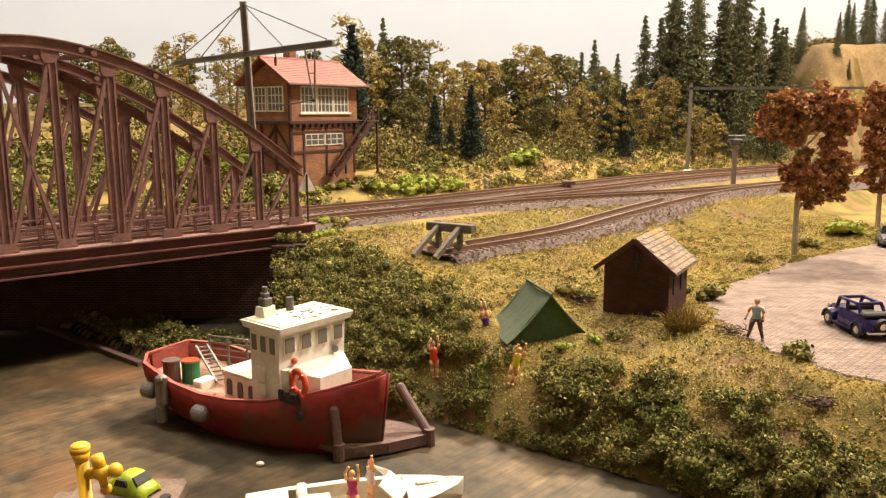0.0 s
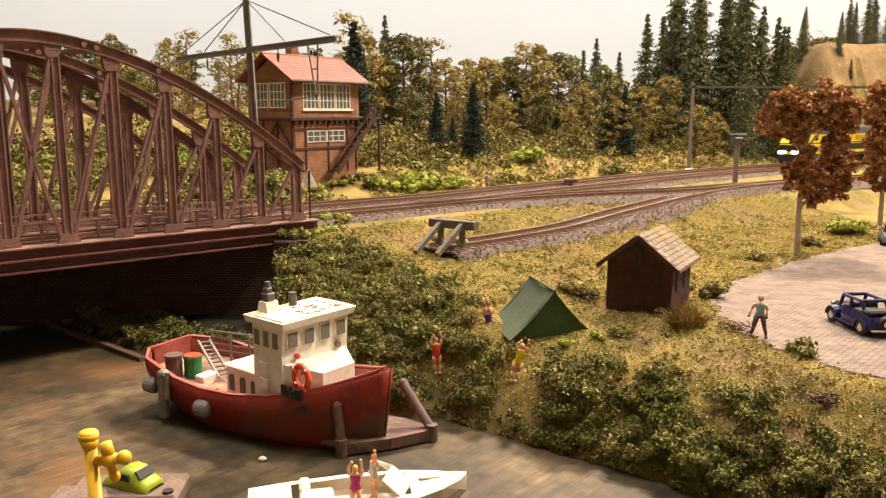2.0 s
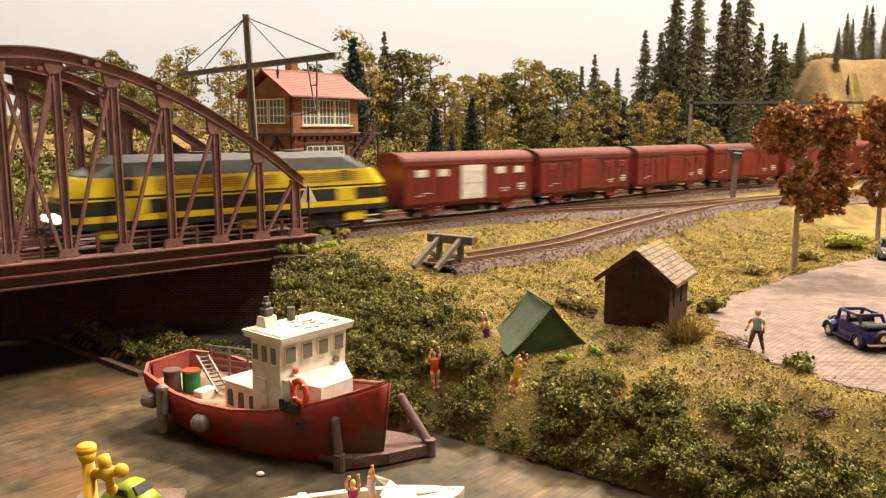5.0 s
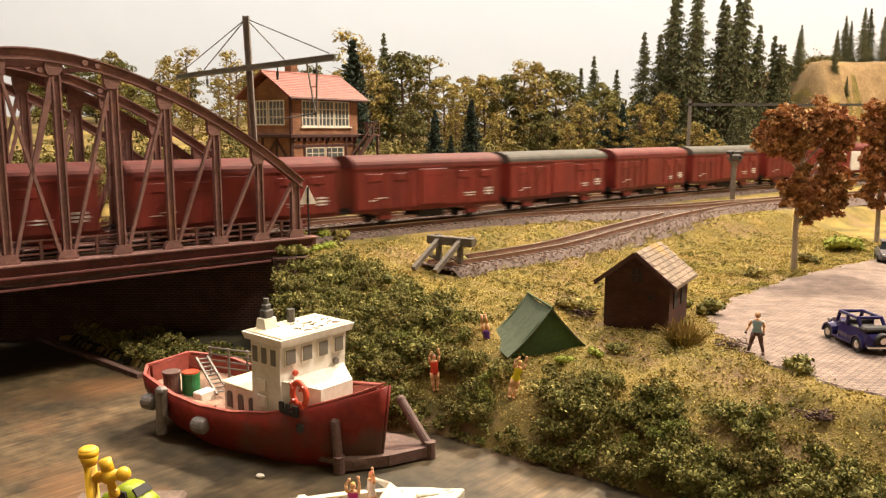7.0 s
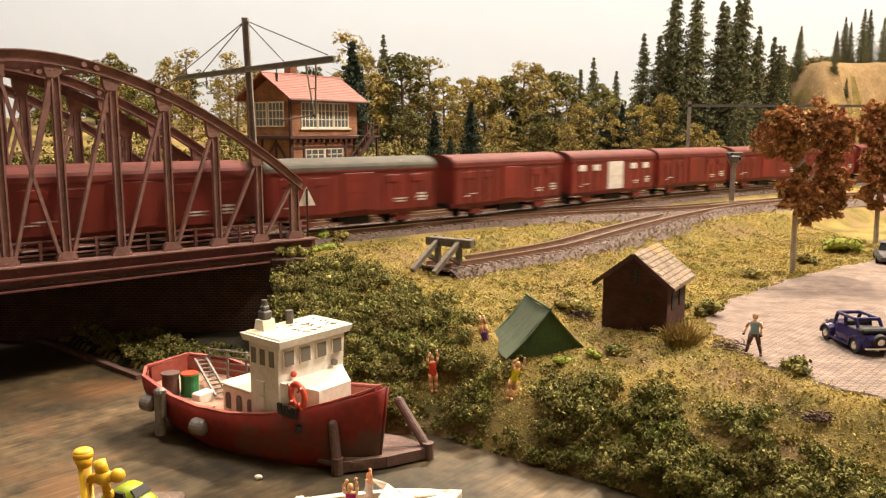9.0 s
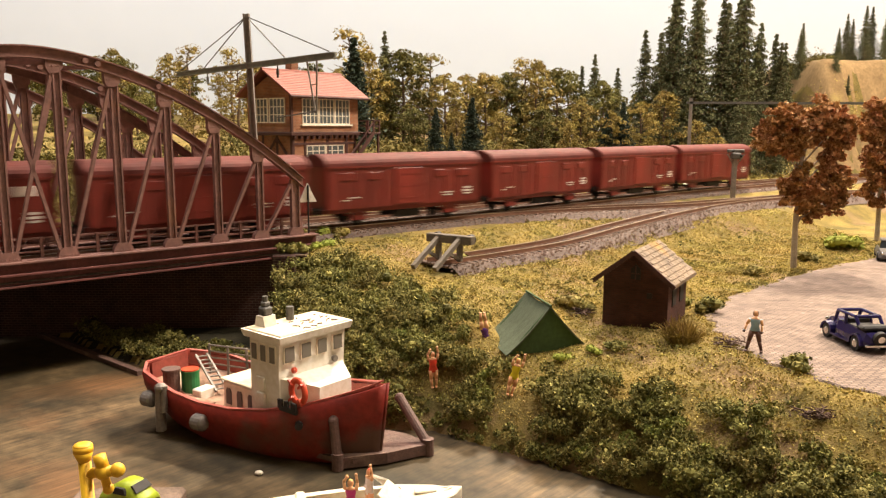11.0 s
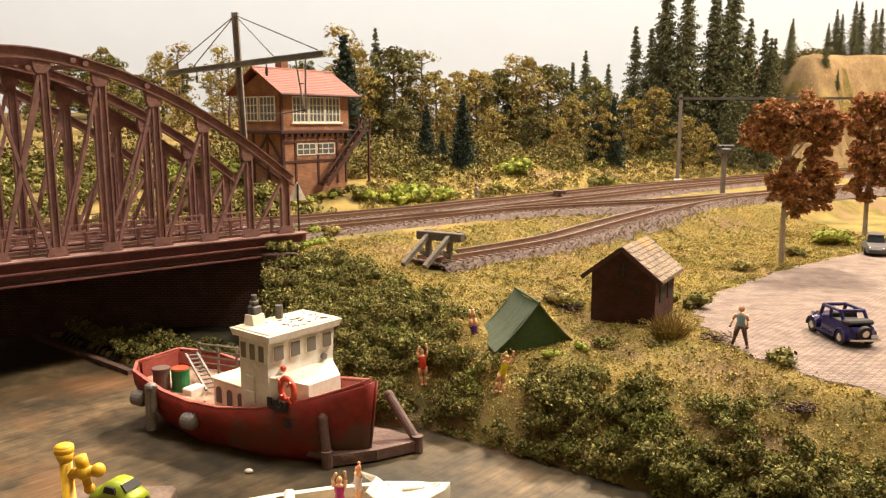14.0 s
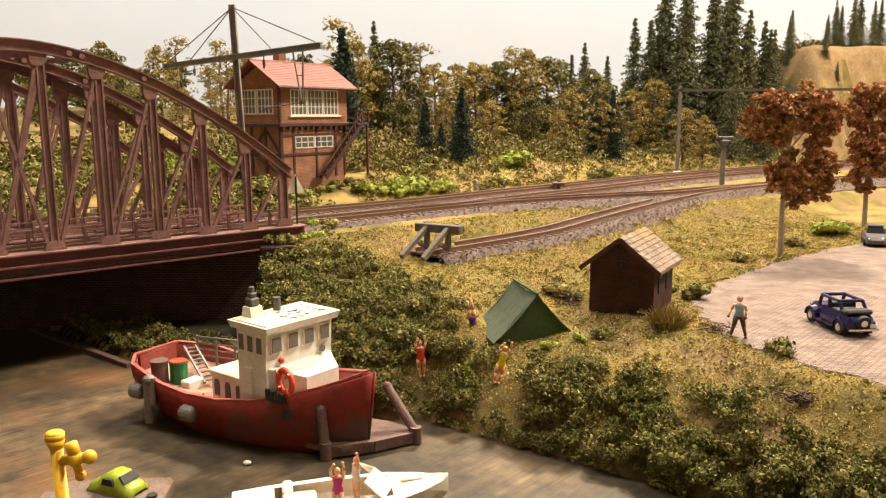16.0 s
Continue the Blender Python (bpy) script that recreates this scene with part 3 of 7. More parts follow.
def build_truss(parent):
    """One arched truss, along -x from its end post near the origin; z 0 is the top of the bottom chord."""
    xs, hs = NODES, [arch(u) for u in NODES]
    for k in range(11):
        ch = Mesh()
        us = [xs[k] + (xs[k + 1] - xs[k]) * j / 4 for j in range(5)]
        if k == 0:
            us[0] = 0.5
        if k == 10:
            us[4] = -354.5
        for z0, z1, w in ((-2.7, 2.7, 0.8), (2.7, 3.5, 3.0), (-3.5, -2.7, 3.0)):
            ch.rings([[(u, -w, arch(u) + z0), (u, w, arch(u) + z0), (u, w, arch(u) + z1), (u, -w, arch(u) + z1)] for u in us])
        part("chord_segment", ch, RUST, parent)
    for k in range(12):
        a, w = (2.35, 1.8) if k not in (0, 11) else (3.4, 1.7)
        m = Mesh().prism([(xs[k] + p, q) for p, q in ((-a, -w), (1 - a, -w), (1 - a, -.35), (a - 1, -.35), (a - 1, -w), (a, -w), (a, w), (a - 1, w), (a - 1, .35), (1 - a, .35), (1 - a, w), (-a, w))], 0, hs[k] - 3, "z")
        part("post", m, RUST, parent)
        g = Mesh().prism([(xs[k] - 6.2, -0.5), (xs[k] + 6.2, -0.5), (xs[k] + 5.6, 2.4), (xs[k] + 3.6, 5.4), (xs[k] - 3.6, 5.4), (xs[k] - 5.6, 2.4)], -2.1, 2.1)
        rivets(g, xs[k] - 4, xs[k] + 4, 1.2, -2.1, 2.0)
        part("foot_gusset", g, RUST, parent)
        if 0 < k < 11:
            t = (arch(xs[k] + 3) - arch(xs[k] - 3)) / 6
            sd = 1 if xs[k] > -177 else -1
            g = Mesh().prism([(xs[k] - 2.6 - 1.8 * sd, hs[k] - 10.5), (xs[k] + 2.6 - 1.8 * sd, hs[k] - 10.5), (xs[k] + 4.6 - 1.0 * sd, hs[k] - 7.5), (xs[k] + 5.0 - 1.0 * sd, hs[k] - 3 + 4 * t), (xs[k] - 5.0 - 1.0 * sd, hs[k] - 3 - 6 * t), (xs[k] - 4.6 - 1.0 * sd, hs[k] - 7.5)], -2.1, 2.1)
            rivets(g, xs[k] - 4, xs[k] + 3, hs[k] - 6.5, -2.1, 1.8)
            part("head_gusset", g, RUST, parent)
    for u in (-145, -138, -102, -216, -252):
        part("bolt", Mesh().tube((u, -1.2, arch(u)), (u, -3.4, arch(u)), 1.7, n=10), RUST, parent)
    for k in range(11):
        a = [(k, k + 1)] if k < 5 else ([(k + 1, k)] if k > 5 else [(5, 6), (6, 5)])
        for i, j in a:
            m = Mesh()
            dx = -2.2 if xs[j] < xs[i] else 2.2
            drop = 9 if i not in (0, 11) else 5
            for y in (-1.1, 1.1):
                m.beam((xs[i] + dx, y, hs[i] - drop), (xs[j] - dx * 1.7, y, 3), 0.6, 1.9)
            m.beam((xs[i] + dx, 0, hs[i] - drop), (xs[j] - dx * 1.7, 0, 3), 1.7, 0.5)
            part("diagonal", m, RUST, parent)


def build_bridge(p_near, shift, label):
    """A single-track bridge: two trusses, girders, walkway rails, deck."""
    e = Vector((math.cos(radians(ANG)), math.sin(radians(ANG)), 0))
    nrm = Vector((-e.y, e.x, 0))
    at = P0 + nrm * p_near + e * shift
    t = thing("railway_bridge", label, "railway bridge", at.x, at.y, CH_Z, ANG, "pair of truss bridges")
    w, skew = 56.0, -18.5
    for y, dx in ((0, 0), (w, skew)):
        part("bottom_chord", Mesh().box(-362 + dx, y - 2.2, -1.2, 8 + dx, y + 2.2, 0), RUST, t)
        before = set(bpy.data.objects)
        build_truss(t)
        for o in set(bpy.data.objects) - before:
            o.matrix_basis = pose(dx * 0.001, y * 0.001, 0)
        x0, x1 = -364 + dx, 10 + dx
        web = Mesh().box(x0, y - 1.5, -14, x1, y + 1.5, -1.4)
        if y == 0:
            rivets(web, x0 + 3, x1 - 3, -4.6, -1.5, 3.2, .5)
            rivets(web, x0 + 3, x1 - 3, -10.8, -1.5, 3.2, .5)
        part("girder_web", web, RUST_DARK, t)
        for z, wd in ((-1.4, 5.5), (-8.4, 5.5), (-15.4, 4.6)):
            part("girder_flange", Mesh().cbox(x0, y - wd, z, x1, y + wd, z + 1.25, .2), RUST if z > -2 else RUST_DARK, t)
        inner = 6.2 if y == 0 else -6.2
        for k in range(23):
            x = 2 - k * PANEL / 2 + dx
            part("handrail_post", Mesh().cbox(x - 1.0, y + inner - .8, -1, x + 1.0, y + inner + .8, 12.2, .2), RUST, t)
        for z in (3.6, 7.6, 11.6):
            part("handrail", Mesh().box(-360 + dx, y + inner - .45, z - 0.5, dx + 8, y + inner + .45, z + 0.5), RUST, t)
    for k in range(26):
        x = -k * 14.2 - 2
        part("deck_beam", Mesh().beam((x, 4, -6.6), (x + skew, w - 4, -6.6), 3.4, 3.0), SLEEPER, t)
    # closed plate added below the deck to block light from the ground beneath
    part("deck_plate", Mesh().prism([(8, 3), (8 + skew, w - 3), (-362 + skew, w - 3), (-362, 3)], -9.4, -8.2, "z"), UNDER, t)
    for y in (9, 12.4, 15.8, 40.2, 43.6, 47):
        part("walkway_plank", Mesh().box(-364 + skew, y - 1.3, -5.0, 4, y + 1.3, -4.2), DECK_PLANK, t)
    for k in (5, 6):
        part("cross_strut", Mesh().beam((NODES[k], 0, arch(NODES[k]) - 1.0), (NODES[k] + skew, w, arch(NODES[k]) - 1.0), 4.0, 5.0), RUST, t)
    for k in (4, 7):
        part("cross_strut", Mesh().beam((NODES[k], 0, arch(NODES[k]) + 2.2), (NODES[k] + skew, w, arch(NODES[k]) + 2.2), 5.0, 2.4), RUST, t)
    part("wind_brace", Mesh().beam((NODES[5], 0, 114), (NODES[6] + skew, w, 114), 2.0, 2.0), RUST, t)
    part("wind_brace", Mesh().beam((NODES[6], 0, 114), (NODES[5] + skew, w, 114), 2.0, 2.0), RUST, t)
    return t


build_bridge(0, 0, "rust-brown arched steel truss bridge over the water")
build_bridge(63, -36, "rust-brown arched truss bridge behind the first one")

# ---- more materials ----
DARK_BRICK = brick_mat("dark_brick", (0.060, 0.025, 0.021), (0.040, 0.018, 0.016), (0.11, 0.075, 0.06), 0.0046, 0.0018, 0.16)
HUT_BRICK = brick_mat("hut_brick", (0.085, 0.030, 0.022), (0.055, 0.022, 0.018), (0.05, 0.03, 0.025), 0.003, 0.0011, 0.14)
ORANGE_BRICK = brick_mat("orange_brick", (0.33, 0.125, 0.055), (0.22, 0.078, 0.038), (0.30, 0.20, 0.13), 0.0036, 0.0014, 0.2)
TIMBER = mat("dark_timber", (0.075, 0.028, 0.022), None, 120, 0.7)
TILE_RED = mat("red_roof", (0.25, 0.066, 0.044), (0.16, 0.046, 0.034), 60, 0.7, bump=0.3, fine=700, stretch=(1, 3, 1))
SLATE = mat("lichen_slate", (0.23, 0.165, 0.11), (0.14, 0.105, 0.075), 90, 0.85, bump=0.4, c3=(0.25, 0.145, 0.045), cut=0.53, rnd=0.14)
CREAM = mat("cream_paint", (0.78, 0.72, 0.60), (0.70, 0.64, 0.52), 50, 0.5, bump=0.05, c3=(0.5, 0.42, 0.28), cut=0.68)
WHITE_P = mat("white_boat_paint", (0.72, 0.68, 0.60), (0.63, 0.59, 0.50), 60, 0.5, bump=0.05, c3=(0.45, 0.35, 0.22), cut=0.67)
ROOF_P = mat("stained_cream_roof", (0.72, 0.62, 0.45), (0.58, 0.48, 0.32), 110, 0.7, bump=0.2, c3=(0.30, 0.23, 0.15), cut=0.6)
HULL = mat("worn_red_hull", (0.20, 0.021, 0.012), (0.125, 0.015, 0.010), 55, 0.5, bump=0.25, c3=(0.10, 0.052, 0.036), cut=0.58, spec=0.2)
HULL_IN = mat("red_bulwark", (0.33, 0.075, 0.055), (0.26, 0.055, 0.042), 60, 0.6, bump=0.1)
DECK = mat("dusty_deck", (0.36, 0.22, 0.15), (0.26, 0.15, 0.10), 90, 0.85, bump=0.3, c3=(0.45, 0.33, 0.22), cut=0.55)
RUSTY = mat("rusty_brown", (0.13, 0.072, 0.058), (0.085, 0.05, 0.04), 120, 0.7, bump=0.4, c3=(0.2, 0.13, 0.09), cut=0.6)
STEEL = mat("grey_steel", (0.24, 0.21, 0.185), (0.17, 0.15, 0.13), 90, 0.5, 0.3, 0.2)
MAST_GREEN = mat("grey_green_steel", (0.22, 0.225, 0.185), (0.15, 0.155, 0.13), 90, 0.6, 0.0, 0.2)
DK_STEEL = mat("dark_steel", (0.10, 0.095, 0.085), (0.07, 0.065, 0.06), 90, 0.55, 0.2, 0.2)
RED_P = mat("orange_red_plastic", (0.62, 0.075, 0.03), None, 60, 0.4, bump=0.02)
GREEN_P = mat("green_drum_paint", (0.02, 0.17, 0.05), None, 60, 0.45, bump=0.05)
TENT = mat("green_canvas", (0.050, 0.092, 0.030), (0.038, 0.070, 0.024), 70, 0.85, bump=0.25)
TENT_TOP = mat("grey_green_canvas", (0.085, 0.105, 0.062), (0.062, 0.078, 0.045), 90, 0.9, bump=0.5, stretch=(1, 4, 1))
FLESH = mat("figure_flesh", (0.72, 0.38, 0.19), None, 60, 0.5, bump=0)
BLUE_CAR = mat("dark_blue_enamel", (0.020, 0.014, 0.085), (0.016, 0.012, 0.065), 40, 0.25, bump=0.02)
CHROME = plain("chrome", (0.6, 0.58, 0.55), 0.2, 1.0)
TYRE = plain("black_rubber", (0.02, 0.018, 0.017), 0.8)
GREY_CAR = mat("grey_enamel", (0.095, 0.085, 0.082), None, 40, 0.35, bump=0.02)
YELLOW_P = mat("yellow_plastic", (0.72, 0.42, 0.02), (0.62, 0.34, 0.02), 90, 0.45, bump=0.05)
LIME = mat("lime_plastic", (0.30, 0.36, 0.02), (0.22, 0.28, 0.015), 60, 0.4, bump=0.05)
MUD = mat("mud_brown", (0.17, 0.115, 0.085), (0.11, 0.075, 0.055), 120, 0.8, bump=0.4)
IVORY = mat("ivory_plastic", (0.72, 0.66, 0.54), (0.66, 0.59, 0.46), 60, 0.35, bump=0.03, c3=(0.62, 0.5, 0.34), cut=0.66)


def shape(name, label, category, mesh, material, x, y, z, rz=0, rx=0, ry=0, group="", smooth=False):
    """A thing that is a single mesh."""
    ob = part(name, mesh, material, smooth=smooth)
    ob.matrix_basis = pose(x * 0.001, y * 0.001, z * 0.001, rx, ry, rz)
    return tagged(ob, label, category, group)


# ---- abutments ----
def build_abutments():
    e = Vector((math.cos(radians(ANG)), math.sin(radians(ANG)), 0))
    t = tagged(thing("bridge_abutment", "dark brick abutment under the bridge end", "abutment", 0, 0, 0), kind="structure")
    part("face_wall", Mesh().box(-480, 555, -2, -108, 580, 60), DARK_BRICK, t, box_uv=True)
    part("corner_pier", Mesh().cbox(-119.5, 549, -2, -103, 606, 61, 0.8), DARK_BRICK, t, box_uv=True)
    part("wing_wall", Mesh().beam((-103, 562, 30), (-68, 592, 30), 8, 62), DARK_BRICK, t, box_uv=True)
    part("bearing_shelf", Mesh().cbox(-480, 552, 60, -96, 640, 61.5, 0.4), RUSTY, t)
    a = P0 - e * 362
    t = tagged(thing("bridge_abutment", "dark brick pier at the other bridge end", "abutment", 0, 0, 0), kind="structure")
    part("face_wall", Mesh().box(a.x - 260, a.y - 30, -2, a.x + 6, a.y + 190, 57), DARK_BRICK, t, box_uv=True)
    q = Mesh().beam((-640, 850, 0.8), (-184, 466, 0.8), 4, 4)
    tagged(part("quay_edge", q, RUSTY), "low dark quay edge along the water", "quay", kind="structure")


# ---- signal box ----
def window_part(parent, name, x0, x1, z0, z1, y, cols, rows, frame_w=1.0):
    """A framed window on a wall that faces -y."""
    w = part(name, Mesh().box(x0, y - 0.9, z0, x1, y + 0.2, z0 + frame_w).box(x0, y - 0.9, z1 - frame_w, x1, y + 0.2, z1).box(x0, y - 0.9, z0 + frame_w, x0 + frame_w, y + 0.2, z1 - frame_w)
             .box(x1 - frame_w, y - 0.9, z0 + frame_w, x1, y + 0.2, z1 - frame_w), CREAM, parent, "cream window frame")
    part("pane", Mesh().box(x0 + frame_w, y - 0.2, z0 + frame_w, x1 - frame_w, y + 0.15, z1 - frame_w), PANE, w)
    for k in range(1, cols):
        x = x0 + (x1 - x0) * k / cols
        part("glazing_bar", Mesh().box(x - .4, y - 0.7, z0 + frame_w, x + .4, y - .2, z1 - frame_w), CREAM, w)
    for k in range(1, rows):
        z = z0 + (z1 - z0) * k / rows
        part("glazing_bar", Mesh().box(x0 + frame_w, y - 0.65, z - .35, x1 - frame_w, y - .2, z + .35), CREAM, w)
    return w


PANE = plain("window_glass", (0.10, 0.11, 0.11), 0.1)


def build_signal_box():
    """Long front along +x facing -y; the origin is the near front corner."""
    t = thing("signal_box", "orange brick two-storey signal box with a red roof", "signal box", -143, 760, 94.5, 54)
    L, D, H1, H2 = 94.0, 62.0, 48.0, 89.0
    part("lower_wall", Mesh().box(1.5, 1.5, -14, L - 3, D, H1), ORANGE_BRICK, t, box_uv=True)
    part("upper_wall", Mesh().box(0, 0, H1 + 3.5, L, D, H2), ORANGE_BRICK, t, box_uv=True)
    part("floor_beam", Mesh().cbox(-2.5, -2.5, H1, L + 2.5, D + 2, H1 + 3.5, .5), TIMBER, t)
    for k in range(12):
        part("joist_end", Mesh().box(2 + k * 8, -1.8, H1 - 3, 4.5 + k * 8, 1.5, H1), TIMBER, t)
    for x in (1.5, 17, 48, 76, L - 5):
        part("timber_post", Mesh().box(x, 0.6, -3, x + 2.4, 1.6, H1), TIMBER, t)
    for z in (20, 39):
        part("timber_rail", Mesh().box(1.5, 0.5, z, L - 3, 1.6, z + 2.2), TIMBER, t)
    part("timber_post", Mesh().box(-0.8, -0.8, H1 + 3, 1.6, 1.6, H2), TIMBER, t)
    for y in (2, 22, 42, D - 2):
        part("timber_post", Mesh().box(0.6, y - 1.2, -3, 1.6, y + 1.2, H1), TIMBER, t)
    for y0, z0, y1, z1 in ((2, 22, 22, 46), (22, 46, 42, 22), (2, 2, 42, 22)):
        part("timber_brace", Mesh().beam((0.9, y0, z0), (0.9, y1, z1), 1.0, 2.2), TIMBER, t)
    for y0 in (2,):
        part("timber_rail", Mesh().box(0.5, 2, 20, 1.6, D, 22.2), TIMBER, t)
    for k in range(3):
        window_part(t, "upper_window", 14 + k * 22.5, 35.5 + k * 22.5, 59, 84, 0, 4, 3)
    part("window_sill", Mesh().cbox(12, -2, 57.2, 84, .5, 59, .3), CREAM, t)
    for k in range(2):
        window_part(t, "lower_window", 20 + k * 27, 46 + k * 27, 27, 38.5, 1.5, 3, 2, .9)
    # gable side windows, on the wall that faces -x
    for k in range(2):
        w = part("gable_window", Mesh().box(-0.9, 8 + k * 24, 60, .3, 9.2 + k * 24, 84).box(-0.9, 29 + k * 24, 60, .3, 30.2 + k * 24, 84).box(-.9, 9.2 + k * 24, 60, .3, 29 + k * 24, 61.2).box(-.9, 9.2 + k * 24, 82.8, .3, 29 + k * 24, 84), CREAM, t)
        part("pane", Mesh().box(-.2, 9 + k * 24, 61, .15, 29 + k * 24, 83), PANE, w)
        for y in (14, 19, 24):
            part("glazing_bar", Mesh().box(-.7, y - .4 + k * 24, 61, -.2, y + .4 + k * 24, 83), CREAM, w)
        for z in (68, 75.5):
            part("glazing_bar", Mesh().box(-.65, 9 + k * 24, z - .4, -.2, 29 + k * 24, z + .4), CREAM, w)
    ov = 8.0
    eave, top = H2 - 4.0, H2 + 21
    slope = (top - eave) / (D / 2 + ov)
    part("gable_wall", Mesh().prism([(0.4, H2), (D - .4, H2), (D / 2, top - 4.5)], 0.3, L - .3, "x"), ORANGE_BRICK, t, box_uv=True)
    for s in (0, 1):
        y0, y1 = (-ov, D / 2) if s == 0 else (D + ov, D / 2)
        m = Mesh().add([(-ov, y0, eave), (L + ov, y0, eave), (L + ov, y1, top), (-ov, y1, top), (-ov, y0, eave + 1.8), (L + ov, y0, eave + 1.8), (L + ov, y1, top + 1.8), (-ov, y1, top + 1.8)],
                       [(0, 1, 2, 3), (4, 5, 6, 7), (0, 1, 5, 4), (1, 2, 6, 5), (2, 3, 7, 6), (3, 0, 4, 7)])
        r = part("roof_slope", m, TILE_RED, t, "red tiled roof slope")
        for k in range(1, 14):
            f = k / 14
            y = y0 + (y1 - y0) * f
            z = eave + (top - eave) * f + 1.8
            part("tile_course", Mesh().beam((-ov - .2, y, z), (L + ov + .2, y, z), 0.8, 0.35), TILE_RED, r)
    part("gutter", Mesh().tube((-ov, -ov - .5, eave), (L + ov, -ov - .5, eave), 1.2, n=8), TIMBER, t)
    part("ridge_tiles", Mesh().tube((-ov, D / 2, top + 1.4), (L + ov, D / 2, top + 1.4), 1.3, n=8), TILE_RED, t)
    ch = part("chimney", Mesh().box(34, 34, top - 12, 43, 43, top + 13), ORANGE_BRICK, t, box_uv=True)
    part("chimney_cap", Mesh().cbox(33, 33, top + 13, 44, 44, top + 15, .4), STEEL, ch)
    part("door", Mesh().box(L - .2, 8, H1 + 4, L + .8, 22, H1 + 33), TIMBER, t)
    # outside stair along the front, up to a landing at the far end
    lan = part("landing", Mesh().cbox(L, -14, H1 + 1, L + 20, 24, H1 + 3, .4), TIMBER, t)
    for x, y in ((L + 19, -13), (L + 19, 23), (L + 1, -13), (L + 10, -13), (L + 19, 5)):
        part("railing_post", Mesh().box(x - .7, y - .7, H1 + 3, x + .7, y + .7, H1 + 15), TIMBER, lan)
    for z in (H1 + 9, H1 + 14.4):
        part("railing", Mesh().box(L + 18.4, -13.6, z, L + 19.6, 24, z + 1.1).box(L + 10, -13.6, z, L + 19, -12.4, z + 1.1), TIMBER, lan)
    st = part("stair_stringer", Mesh().beam((46, -5, -3), (L + 8, -5, H1 + 2), 1.0, 4.2), TIMBER, t)
    part("stair_stringer", Mesh().beam((46, -14, -3), (L + 8, -14, H1 + 2), 1.0, 4.2), TIMBER, t)
    for k in range(14):
        f = (k + .5) / 14
        part("stair_tread", Mesh().box(46 + (L - 38) * f - 1.8, -14, -3 + (H1 + 5) * f, 46 + (L - 38) * f + 1.8, -5, -2.2 + (H1 + 5) * f), TIMBER, st)
    part("stair_handrail", Mesh().beam((46, -14, 8), (L + 8, -14, H1 + 13), 1.0, 1.2), TIMBER, t)
    for k in range(6):
        f = k / 5
        part("railing_post", Mesh().box(46 + (L - 38) * f - .5, -14.5, -3 + (H1 + 5) * f, 46 + (L - 38) * f + .5, -13.5, 8 + (H1 + 5) * f), TIMBER, t)
    for y in (-12, 22):
        part("landing_post", Mesh().box(L + 17, y - 1, -3, L + 19, y + 1, H1 + 1), TIMBER, t)


